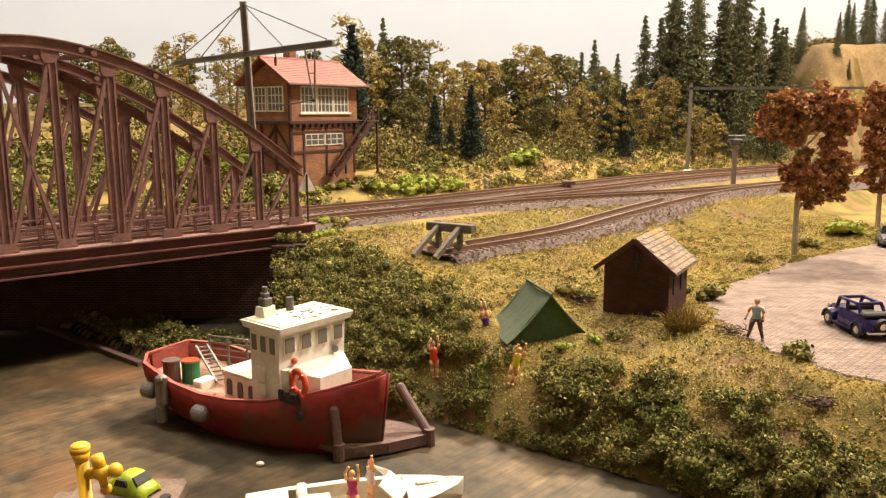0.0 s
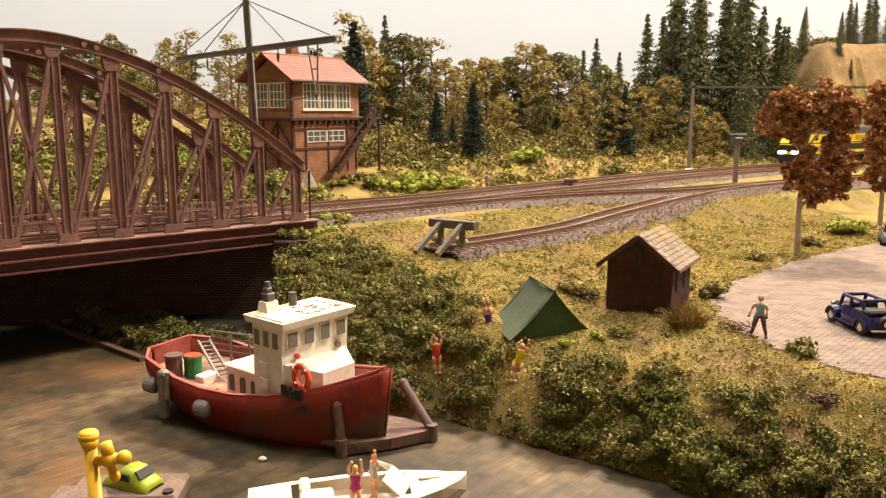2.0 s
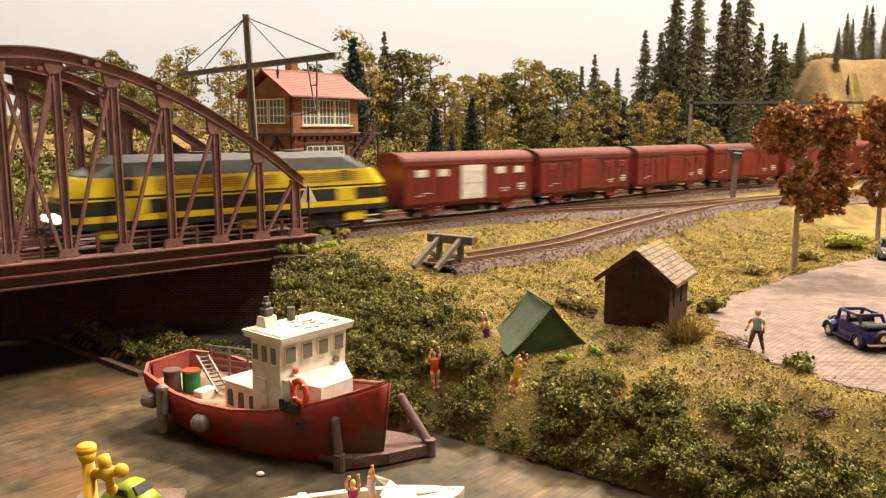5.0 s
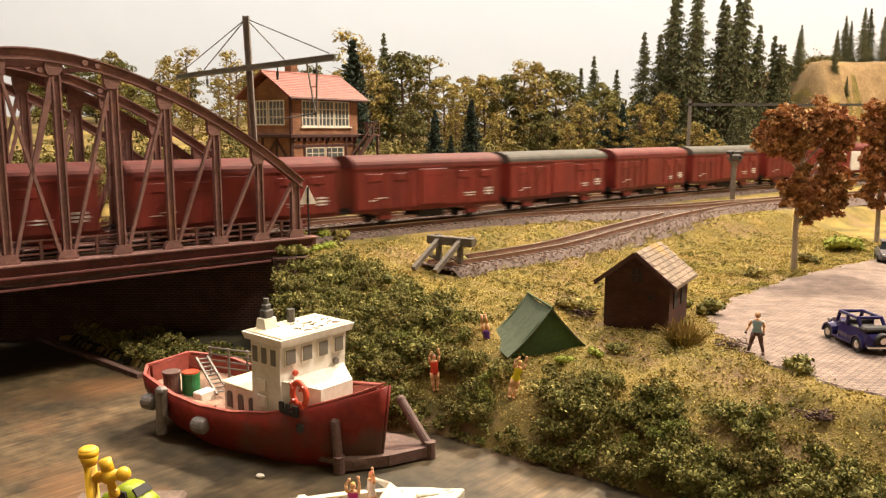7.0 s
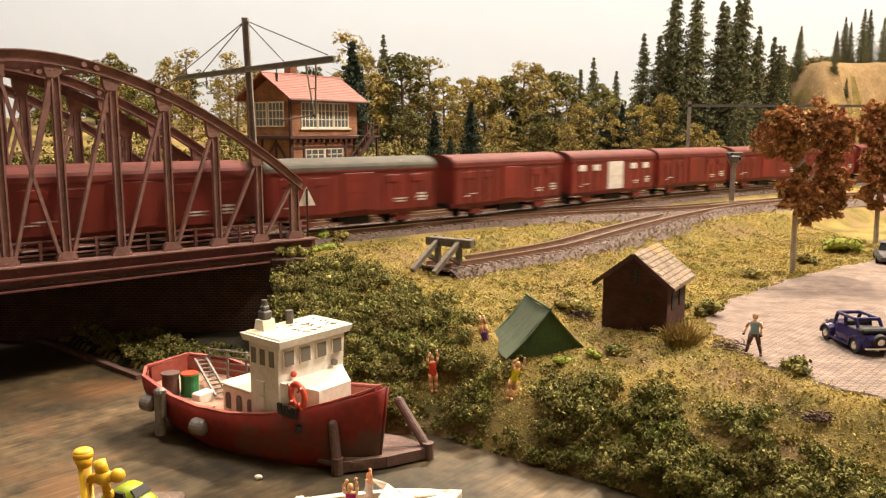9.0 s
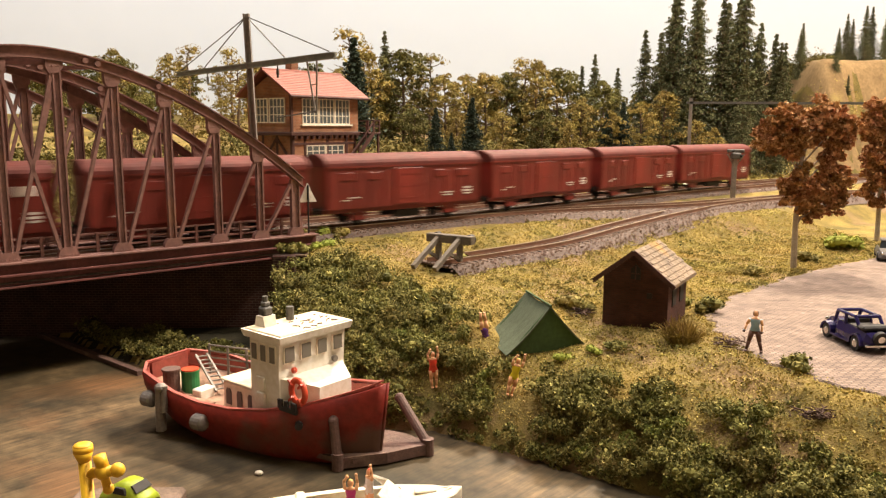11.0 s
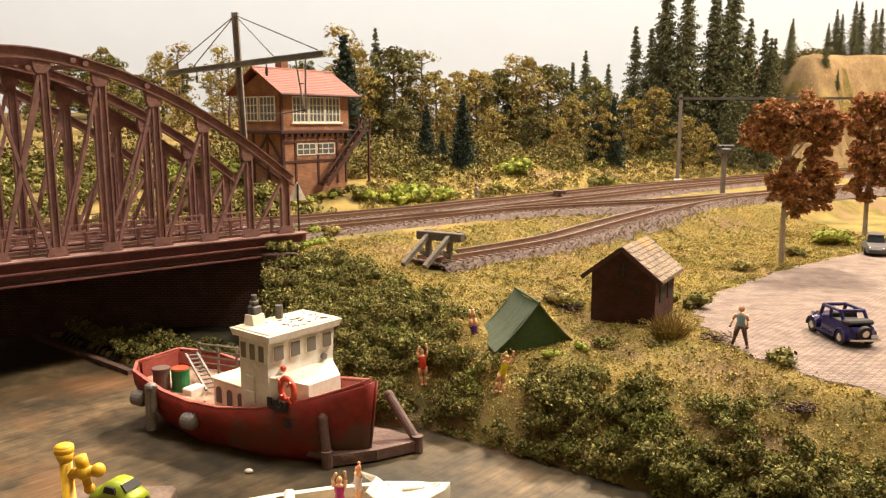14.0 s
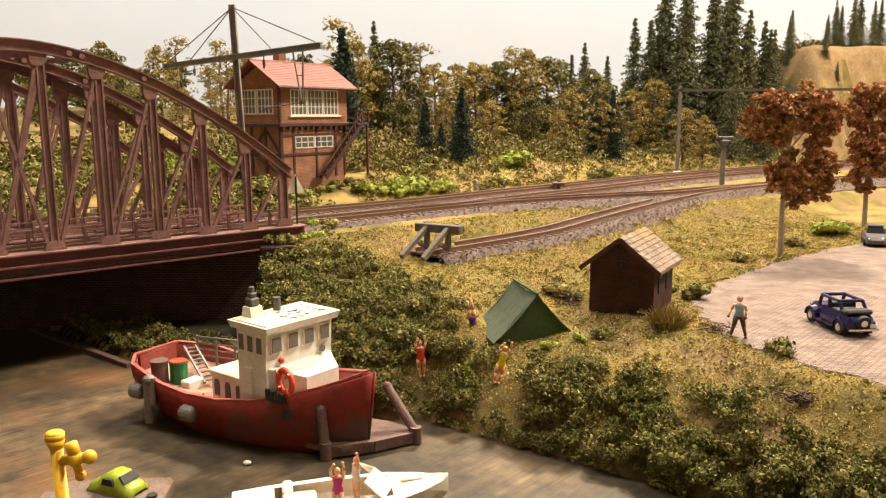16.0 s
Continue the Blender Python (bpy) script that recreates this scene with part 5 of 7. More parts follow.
    lad = part("ladder", Mesh().beam((-34, -3, 18.5), (-60, 8, 31), 1, 1.3).beam((-31, 2, 18.5), (-57, 13, 31), 1, 1.3), STEEL, t)
    for k in range(9):
        f = (k + .5) / 9
        part("rung", Mesh().tube((-34 - 26 * f, -3 + 11 * f, 18.5 + 12.5 * f), (-31 - 26 * f, 2 + 11 * f, 18.5 + 12.5 * f), .5, n=6), STEEL, lad)
    rails = Mesh()
    for z in (25, 28.5, 32, 35.5):
        rails.tube((-57, 15, z), (-6, 18.5, z + 1.5), .5, n=6)
    rl = part("deck_railing", rails, STEEL, t)
    for f in (0, .25, .5, .75):
        part("railing_post", Mesh().tube((-57 + 51 * f, 15 + 3.5 * f, 17), (-57 + 51 * f, 15 + 3.5 * f, 36 + 1.5 * f), .7, n=6), STEEL, rl)
    part("crate", Mesh().cbox(-42, -12, 15, -36, -2, 21, .6), WHITE_P, t)
    part("rope_heap", Mesh().ball((-60, -8, 17), 4, 3, 2.4).ball((-58, 2, 17), 5, 3, 2), MUD, t)
    part("grating", Mesh().cbox(-40, -19, 17, -24, -13, 18, .3), DECK, t)
    for x, y, z in ((-58, -25, 17), (-18, -29.5, 14), (-60, 25, 17), (-18, 29.5, 14)):
        part("fender", Mesh().tube((x - 2.6, y, z), (x + 2.6, y, z), 4.0, n=16).ball((x - 2.6, y, z), 1.8, 3.8, 3.8, 12, 8).ball((x + 2.6, y, z), 1.8, 3.8, 3.8, 12, 8), STEEL, t, "grey rubber fender")
    part("rope_wound_post", Mesh().tube((-46, -28.5, 4), (-46, -28.5, 25), 2.6, 2.2, n=12).tube((-43, -29, 14), (-43, -28, 27), 1.7, n=10).ball((-45, -28.5, 26), 3.4, 3, 2.4), STEEL, t, "grey rope-wound pile")
    part("hawse_plate", Mesh().tube((36, -21.5, 21), (38, -24, 21), 1.8, n=12), UNDER, t)
    # push frame under the bow
    here = Matrix.Rotation(radians(30), 3, "Z")

    def loc(x, y):
        v = here @ Vector((x + 83, y - 371.5, 0))
        return (v.x, v.y)

    fr = part("bow_frame", Mesh().prism([loc(-67, 344), loc(-46, 332), loc(-38, 331), loc(-24, 337), loc(-6, 346), loc(-6, 352), loc(-18, 362), loc(-42, 372)], 4, 6.4, "z"), RUSTY, t, "rusty brown platform under the bow")
    a, b, c = loc(-45, 331), loc(-24, 337.5), loc(-5, 348)
    part("front_rail", Mesh().beam((*a, 4.5), (*b, 4.5), 3, 5).beam((*b, 4.5), (*c, 4.5), 3, 5), RUSTY, fr)
    for (x, y), top in ((a, (-47, 334, 23)), (c, (-19, 362, 24))):
        q = (*loc(top[0], top[1]), top[2])
        part("post", Mesh().tube((x, y, 1.2), (x, y, 9), 2.7, n=12).tube((x, y, 6), q, 2.2, n=12).ball(q, 2.4), RUSTY, fr)


STEEL_GLASS = plain("grimy_window", (0.16, 0.145, 0.12), 0.25)


def build_speedboat():
    """Ivory speedboat with two seated toy figures."""
    t = thing("speedboat", "ivory plastic speedboat with a windscreen afloat", "boat", -27, 281, 0, 12)
    st = [(-46, 13, 8, 0), (-30, 14.5, 8.5, -.5), (-8, 15, 9.2, -1), (14, 12.5, 10, -1), (26, 8, 10.8, 0), (34, 3, 11.3, 3), (37, .6, 11.5, 6)]
    rows = [[(x, -b, r), (x, -b * .82, (r + k) / 2), (x, 0, k - 1), (x, b * .82, (r + k) / 2), (x, b, r)] for x, b, r, k in st]
    h = Mesh().rings(rows, closed=False)
    h.add(rows[0], [(0, 1, 2, 3, 4)])
    part("hull", h, IVORY, t)
    dk = Mesh().rings([[(x, -b, r), (x, -b * .5, r + 1.3), (x, b * .5, r + 1.3), (x, b, r)] for x, b, r, k in st if x >= 8], closed=False)
    dk.rings([[(x, -b, r), (x, b, r)] for x, b, r, k in st if x <= -30], closed=False)
    dk.rings([[(x, -b, r), (x, -b * .72, r + .6)] for x, b, r in ((-30, 14.5, 8.5), (-8, 15, 9.2), (14, 12.5, 10))], closed=False)
    dk.rings([[(x, b, r), (x, b * .72, r + .6)] for x, b, r in ((-30, 14.5, 8.5), (-8, 15, 9.2), (14, 12.5, 10))], closed=False)
    part("deck", dk, IVORY, t)
    part("cockpit_floor", Mesh().box(-30, -11, 2.0, 12, 11, 3.0), CREAM, t)
    for y in (-5.5, 5.5):
        part("seat", Mesh().cbox(-24, y - 5, 3, -14, y + 5, 7, .8).cbox(-27, y - 5, 3, -23, y + 5, 12, .8), IVORY, t)
    part("engine_cover", Mesh().cbox(-44, -8, 8, -32, 8, 10.5, .8), IVORY, t)
    ws = Mesh().add([(10, -10, 10), (16, 0, 11), (10, 10, 10), (3, -9, 17), (8, 0, 18.5), (3, 9, 17)], [(0, 1, 4, 3), (1, 2, 5, 4)])
    w = part("windscreen", ws, IVORY, t)
    w.modifiers.new("thick", "SOLIDIFY").thickness = 0.0008
    part("cleat", Mesh().cbox(18, -1.5, 11.8, 27, 1.5, 13, .4), IVORY, t)
    part("stem_rail", Mesh().tube((24, -4, 11), (33, 0, 13), .5, n=6).tube((24, 4, 11), (33, 0, 13), .5, n=6), CREAM, t)
    mag, wht = suit("magenta_swimsuit", (0.45, 0.02, 0.16)), suit("white_swimsuit", (0.72, 0.62, 0.56))
    for label, m, x, y, hair, arms, rz in (("seated toy figure in a magenta swimsuit waving", mag, -6.5, -3, HAIR_Y, UP, -20), ("seated toy figure in a pale swimsuit with red hair waving", wht, 1.5, 5, RED_P, ONE, -70)):
        ob = part("toy_figure", figure_mesh(arms, h=18.5), FLESH, smooth=True)
        zones(ob, [(8.2, FLESH), (14.4, m), (30, FLESH)], hair)
        ob.matrix_basis = t.matrix_basis @ pose(x * .001, y * .001, 0.0026, 0, 0, rz)
        tagged(ob, label, "toy figure")


def build_foreground():
    t = thing("pontoon", "muddy brown pontoon block on the water", "pontoon", -123, 289, 0, 3)
    part("block", Mesh().cbox(-22, -10, -1, 21, 12, 6.5, 1.4), MUD, t)
    part("tyre", Mesh().tube((17, -6, 6.5), (17, -6, 7.5), 2.0, n=12), UNDER, t)
    part("block_end", Mesh().cbox(-30, -6, -1, -20, 8, 4, 1.2), MUD, t)
    c = thing("toy_car_shell", "dull lime-green toy car body shell lying on the pontoon", "toy car", -122, 291, 6.0, -22)
    c.scale = (.84, .84, .84)
    rows = []
    for x, b, z in ((-13, 5, 2.2), (-11.5, 6.2, 4.0), (-7, 6.5, 5.2), (-4, 6.4, 8.6), (0, 6.2, 10), (5, 6.2, 9.6), (9, 6.5, 6), (12, 6.2, 4.6), (14, 5, 2)):
        rows.append([(x, -b - .8, 0), (x, -b, z * .55), (x, -b * .7, z), (x, b * .7, z), (x, b, z * .55), (x, b + .8, 0)])
    s = part("shell", Mesh().rings(rows, closed=False), LIME, c, smooth=True)
    s.modifiers.new("thick", "SOLIDIFY").thickness = .0006
    part("window_opening", Mesh().prism([(-3, 5.2), (4.6, 5.2), (3.6, 8.4), (-1.4, 8.4)], -6.9, -5.6), UNDER, c)
    part("windscreen_opening", Mesh().add([(5.6, -4.4, 9.1), (9.0, -5, 6.2), (9.0, 5, 6.2), (5.6, 4.4, 9.1), (6.6, -4.4, 9.6), (9.6, -5, 6.6), (9.6, 5, 6.6), (6.6, 4.4, 9.6)], [(0, 1, 2, 3), (4, 5, 6, 7), (0, 1, 5, 4), (1, 2, 6, 5), (2, 3, 7, 6), (3, 0, 4, 7)]), UNDER, c)
    # tall yellow post close to the lens
    y = thing("yellow_hydrant_post", "bright yellow plastic pipe post with side valves", "pipe post", -47.4, 100, 61.2)
    part("pipe", Mesh().tube((2.9, 0, -62), (0.0, 0, 45), 1.05, .85, n=24), YELLOW_P, y, smooth=True)
    part("cap", Mesh().tube((0, 0, 45), (-.1, 0, 46.4), .85, 1.3, n=24).tube((-.1, 0, 46.4), (-.1, 0, 47.2), 1.3, n=24).ball((-.1, 0, 47.2), 1.25, 1.25, .5, 20, 10), YELLOW_P, y, smooth=True)
    v = part("side_valve", Mesh().tube((.4, 0, 43.2), (4.2, -.6, 43.9), .75, n=20).ball((2.6, -.4, 43.7), 1.15, n=18, m=12).ball((4.7, -.6, 44), 1.0, n=18, m=12).tube((2.6, -.4, 43.7), (3.1, -.4, 41.4), .6, n=20).ball((3.2, -.4, 41.2), .8), YELLOW_P, y, smooth=True)
    part("valve_wheel", Mesh().tube((2.6, -.4, 44.3), (2.2, -.4, 46), .85, n=20), YELLOW_P, v, smooth=True)
    shape("pebble", "small pale stone lying on the water board", "stone", Mesh().ball((0, 0, 1), 2, 1.4, 1.1, 7, 5), CREAM, -79, 326, 0)
    shape("pebble", "small pale stone lying on the water board", "stone", Mesh().ball((0, 0, 1), 2, 1.4, 1.1, 7, 5), CREAM, -130, 276, 0)


# ---- vehicles in the yard ----
def build_cars():
    """Front at +x."""
    t = thing("cabriolet", "dark blue vintage cabriolet parked on the setts", "car", 210, 386, 44.05, 94)
    t.scale = (0.82, 0.86, 0.86)
    rows = []
    for x, b, z in ((-24, 5.5, 9), (-22, 8, 11.5), (-14, 8.8, 12.6), (-4, 8.8, 12.8), (6, 8.4, 12.8), (9, 6.4, 13), (17, 4.6, 12.4), (22, 3.4, 11.4), (23.5, 3, 10)):
        rows.append([(x, -b, 4.2), (x, -b - .4, z * .62), (x, -b * .85, z), (x, b * .85, z), (x, b + .4, z * .62), (x, b, 4.2)])
    part("body", Mesh().rings(rows), BLUE_CAR, t, smooth=False)
    for sx, cx in ((1, 15.5), (-1, -15.5)):
        for s in (-1, 1):
            w = part("wheel", Mesh().tube((cx, s * 7.0, 4.3), (cx, s * 9.4, 4.3), 4.3, n=18), TYRE, t)
            part("hub_cap", Mesh().tube((cx, s * 9.4, 4.3), (cx, s * 9.9, 4.3), 2.4, 1.8, n=14), CHROME, w)
            f = []
            for k in range(9):
                a = math.pi * (k / 8) * 1.05 - .1
                f.append([(cx + 6.2 * math.cos(a), s * 6.2, 4.4 + 6.2 * math.sin(a)), (cx + 6.2 * math.cos(a), s * 9.9, 4.4 + 5.6 * math.sin(a)), (cx + 5.2 * math.cos(a), s * 9.9, 4.4 + 4.6 * math.sin(a)), (cx + 5.2 * math.cos(a), s * 6.2, 4.4 + 5.2 * math.sin(a))])
            part("mudguard", Mesh().rings(f), BLUE_CAR, t)
    for s in (-1, 1):
        part("running_board", Mesh().box(-10, min(s * 8, s * 10), 3.4, 10, max(s * 8, s * 10), 4.4), BLUE_CAR, t)
        part("headlamp", Mesh().ball((19.5, s * 6.4, 10.5), 1.7, 1.5, 1.5), CHROME, t)
        part("roof_rail", Mesh().tube((7.5, s * 7, 18.6), (-11, s * 7, 18.6), 1.05, n=8).tube((-11, s * 7, 18.6), (-16, s * 7, 12.5), 1.05, n=8).tube((7.5, s * 7, 18.6), (10, s * 7, 12.8), 1.05, n=8).tube((-1.5, s * 7.2, 18.6), (-2, s * 7.6, 12.5), 1.05, n=8), BLUE_CAR, t)
    part("windscreen_frame", Mesh().tube((7.5, -7, 18.6), (7.5, 7, 18.6), 1.05, n=8).tube((-11, -7, 18.6), (-11, 7, 18.6), 1.05, n=8), BLUE_CAR, t)
    part("interior", Mesh().cbox(-14, -7, 12.4, 5, 7, 13.2, .3), UNDER, t)
    part("seat_back", Mesh().cbox(-3, -6.5, 12, -1, 6.5, 16, .5), UNDER, t)
    part("folded_hood", Mesh().cbox(-21, -8.2, 12.2, -13, 8.2, 15, 1.0), TYRE, t, "folded black hood")
    part("spare_wheel", Mesh().tube((-23.4, 0, 9.2), (-25.6, 0, 8.6), 4.0, n=18), TYRE, t)
    part("spare_hub", Mesh().tube((-25.6, 0, 8.6), (-26.2, 0, 8.5), 2.0, n=14), CHROME, t)
    part("bumper", Mesh().cbox(-26.5, -9, 4.2, -25.5, 9, 5.6, .3), CHROME, t)
    part("bumper", Mesh().cbox(24, -8.5, 4.2, 25, 8.5, 5.6, .3), CHROME, t)
    part("number_plate", Mesh().box(-25.4, -8, 5.8, -25, -4, 7.8), WHITE, t)
    part("radiator", Mesh().cbox(23, -3, 5, 24, 3, 11.2, .4), CHROME, t)
    t = thing("saloon_car", "small grey saloon car parked at the yard edge", "car", 373, 650, 44.05, -115)
    rows = []
    for x, b, z in ((-23, 6, 6), (-21, 8, 8.5), (-12, 8.6, 9.5), (10, 8.6, 9.5), (20, 7.6, 8), (23, 6, 5.5)):
        rows.append([(x, -b, 2.6), (x, -b - .3, z * .6), (x, -b * .85, z), (x, b * .85, z), (x, b + .3, z * .6), (x, b, 2.6)])
    part("body", Mesh().rings(rows), GREY_CAR, t)
    part("cabin", Mesh().add([(-17, -7, 9), (9, -7, 9), (9, 7, 9), (-17, 7, 9), (-11, -5.6, 15), (3, -5.6, 15), (3, 5.6, 15), (-11, 5.6, 15)], [(0, 1, 5, 4), (1, 2, 6, 5), (2, 3, 7, 6), (3, 0, 4, 7), (4, 5, 6, 7)]), GLASS, t)
    part("roof", Mesh().cbox(-12, -6, 14.6, 4, 6, 16, .5), GREY_CAR, t)
    for cx in (-13.5, 13.5):
        for s in (-1, 1):
            part("wheel", Mesh().tube((cx, s * 6.6, 3.6), (cx, s * 8.9, 3.6), 3.6, n=16), TYRE, t)
    for s in (-1, 1):
        part("headlamp", Mesh().ball((22, s * 5, 6.4), 1.2), CHROME, t)
    t = thing("goods_shed", "dark brown timber shed at the yard edge", "shed", 425, 700, 44, -20)
    part("wall", Mesh().box(0, 0, 0, 60, 40, 42), RUSTY, t)
    part("roof", Mesh().cbox(-3, -3, 42, 63, 43, 45, .5), UNDER, t)


build_abutments()
build_signal_box()
build_mast()
build_buffer_stop()
build_hut()
build_tent()
build_figures()
build_boat()
build_speedboat()
build_foreground()
build_cars()

# ---- vegetation ----
BUSH_DARK = island_mat("dark_green_foam", [(0.046, 0.046, 0.012), (0.098, 0.094, 0.023), (0.165, 0.15, 0.04), (0.29, 0.25, 0.075)])
BUSH_OLIVE = island_mat("olive_foam", [(0.09, 0.078, 0.02), (0.16, 0.13, 0.034), (0.25, 0.195, 0.055), (0.12, 0.1, 0.03)])
BUSH_FRESH = island_mat("fresh_green_foam", [(0.075, 0.088, 0.018), (0.13, 0.14, 0.028), (0.19, 0.19, 0.045)])
BUSH_LIME = island_mat("bright_green_foam", [(0.12, 0.145, 0.02), (0.19, 0.215, 0.032), (0.29, 0.3, 0.055)])
GRASS = island_mat("straw_and_grass", [(0.3, 0.235, 0.05), (0.47, 0.37, 0.095), (0.19, 0.165, 0.04), (0.58, 0.46, 0.155), (0.34, 0.275, 0.065), (0.25, 0.155, 0.065)], spread=25)
STRAW = island_mat("dry_straw", [(0.20, 0.13, 0.035), (0.36, 0.26, 0.07), (0.28, 0.20, 0.05), (0.14, 0.085, 0.03)])
LEAF_GREEN = island_mat("green_tree_foliage", [(0.065, 0.066, 0.018), (0.115, 0.108, 0.028), (0.175, 0.152, 0.042), (0.105, 0.092, 0.026)])
LEAF_OCHRE = island_mat("ochre_tree_foliage", [(0.13, 0.096, 0.025), (0.22, 0.167, 0.043), (0.32, 0.24, 0.072), (0.15, 0.115, 0.03)])
LEAF_AUTUMN = island_mat("autumn_orange_foliage", [(0.17, 0.07, 0.025), (0.28, 0.125, 0.045), (0.4, 0.2, 0.08), (0.52, 0.32, 0.16)])
NEEDLE = island_mat("fir_green_foliage", [(0.06, 0.07, 0.03), (0.098, 0.108, 0.046), (0.142, 0.142, 0.062), (0.12, 0.09, 0.05)])
NEEDLE_BLUE = island_mat("blue_fir_foliage", [(0.018, 0.027, 0.018), (0.03, 0.043, 0.028), (0.048, 0.062, 0.038)])
BARK = mat("brown_bark", (0.12, 0.075, 0.045), None, 200, .9, bump=.5)
BIRCH = mat("pale_bark", (0.42, 0.36, 0.29), (0.30, 0.25, 0.20), 160, .8, bump=.4, c3=(0.08, 0.06, 0.05), cut=.62)


def flock(me, rnd, c, r, size, count, squash=0.8):
    """Small leaf-like chips over a lump; each chip is two bent triangles."""
    cx, cy, cz = c
    for _ in range(count):
        a, b = rnd.uniform(0, 6.283), rnd.uniform(-0.5, 1.0)
        cb = math.sqrt(max(0.0, 1 - b * b))
        d = r * rnd.uniform(0.72, 1.06)
        px, py, pz = cx + d * cb * math.cos(a), cy + d * cb * math.sin(a), cz + d * b * squash
        s = size * rnd.uniform(0.6, 1.4)
        ux, uy, uz = rnd.uniform(-1, 1), rnd.uniform(-1, 1), rnd.uniform(-1, 1)
        vx, vy, vz = rnd.uniform(-1, 1), rnd.uniform(-1, 1), rnd.uniform(-1, 1)
        o = len(me.v)
        me.v += [(px + ux * s, py + uy * s, pz + uz * s), (px + vx * s, py + vy * s, pz + vz * s), (px - ux * s, py - uy * s, pz - uz * s), (px - vx * s + uy * s * .5, py - vy * s, pz - vz * s)]
        me.f += [(o, o + 1, o + 2), (o, o + 2, o + 3)]


def lump(me, rnd, c, r, squash=.8):
    """A dark core inside the chips."""
    n = 7
    cx, cy, cz = c
    rows = []
    for j in range(1, 5):
        a = -math.pi / 2 + math.pi * j / 5
        rows.append([(cx + r * .8 * math.cos(a) * math.cos(6.283 * k / n) * rnd.uniform(.75, 1.1), cy + r * .8 * math.cos(a) * math.sin(6.283 * k / n) * rnd.uniform(.75, 1.1), cz + r * .8 * squash * math.sin(a) * rnd.uniform(.8, 1.1)) for k in range(n)])
    me.rings(rows)


def bush_mesh(name, material, r, seed, chips=420, size=0.85):
    rnd = random.Random(seed)
    me = Mesh()
    for k in range(9):
        a, d = rnd.uniform(0, 6.283), r * rnd.uniform(0, .75)
        rr = r * rnd.uniform(.3, .55)
        c = (d * math.cos(a), d * math.sin(a), rr * .7 + r * rnd.uniform(0, .55) * (1 - d / r))
        lump(me, rnd, c, rr)
        flock(me, rnd, c, rr, size, chips // 9)
    return me.data(name, material, flip=False)


def undergrowth(name, label, material, test, box, count, r0, r1, seed, chips, size, sink=.3):
    """Clumps past counting over a stretch of ground, in one mesh."""
    rnd = random.Random(seed)
    me = Mesh()
    done = 0
    cand = np.array([[rnd.uniform(box[0], box[1]), rnd.uniform(box[2], box[3])] for _ in range(count * (28 if count < 1000 else 12))])
    zs = bumpy(cand[:, 0], cand[:, 1])
    for (x, y), z in zip(cand, zs):
        if done >= count:
            break
        if z < .3 or not test(x, y, rnd):
            continue
        r = rnd.uniform(r0, r1) * (1.5 if rnd.random() < .15 else 1)
        c = (x, y, float(z) + r * sink)
        if r > 5 and size < 1 and chips > 100:
            for _ in range(5):
                a, q = rnd.uniform(0, 6.283), r * rnd.uniform(.35, .62)
                cc = (x + r * .55 * math.cos(a), y + r * .55 * math.sin(a), c[2] + r * rnd.uniform(-.1, .5))
                if material is BUSH_DARK:
                    lump(me, rnd, cc, q * .5, .95)
                flock(me, rnd, cc, q, size, chips // 5, .95)
                flock(me, rnd, cc, q * .8, size, chips // 9, .95)
        elif chips > 20 and material is BUSH_DARK:
            lump(me, rnd, c, r * .4, .95)
        if not (r > 5 and size < 1 and chips > 100):
            flock(me, rnd, c, r, size, chips, .95 if chips > 20 else .3)
        done += 1
    return tagged(part(name, me.data(name, material, flip=False), material), label, "undergrowth", kind="stuff")


SIX, SIY = [p[0] for p in SIDING], [p[1] for p in SIDING]


def shore_s(x, y):
    return (y - float(np.interp(x, SHORE_X, SHORE_Y))) * .76


def clear(x, y):
    """Off the tracks, the yard and the buildings."""
    u = float(beyond(np.array([x]), np.array([y]))[0])
    if -36 < u < 96 or float(in_lot(x, y)) > 2 + 3 * math.sin(y * .31) * math.sin(y * .083 + 1) and u < -60 and x > 130:
        return False
    if -5 < x < 420 and abs(y - float(np.interp(x, SIX, SIY))) * .72 < 22:
        return False
    if x > 60 and abs(y - float(np.interp(x, [p[0] for p in BRANCH], [p[1] for p in BRANCH]))) * .8 < 22:
        return False
    for ox, oy, turn, x0, x1, y1 in ((92.4, 436.3, -30.6, -1, 37.5, 41), (57.5, 401, 13, -22, 22, 36)):
        c, n = math.cos(radians(turn)), math.sin(radians(turn))
        if x0 < (x - ox) * c + (y - oy) * n < x1 and -1 < (y - oy) * c - (x - ox) * n < y1:
            return False
    if x < -100 and y > 540:
        return u > 96 and not (-215 < x < -60 and 745 < y < 890)
    if -215 < x < -70 and 750 < y < 880:
        return False
    return True


def patch(x, y, k=.03):
    return math.sin(x * k + 2 * math.sin(y * k * .7)) * math.sin(y * k * 1.2 + x * k * .4)


def bank_test(x, y, rnd):
    s = shore_s(x, y)
    if min((x - 34.5) ** 2 + (y - 366) ** 2, (x + 2.6) ** 2 + (y - 386) ** 2, (x - 24) ** 2 + (y - 410) ** 2) < 190:
        return False
    lim = 36 if x > 45 else 36 + (45 - x) * .66
    if x < -66 and y > 520:
        return False
    if x < -104:
        return s < 26 and y < 545 and rnd.random() < .5
    return 1 < s < lim + 9 * patch(x, y, .06) and clear(x, y) and rnd.random() > s / (lim * 1.35)


def meadow_test(x, y, rnd):
    return shore_s(x, y) > 9 and clear(x, y) and x > -100


def far_test(x, y, rnd):
    u = float(beyond(np.array([x]), np.array([y]))[0])
    return 98 < u < 420 and clear(x, y)


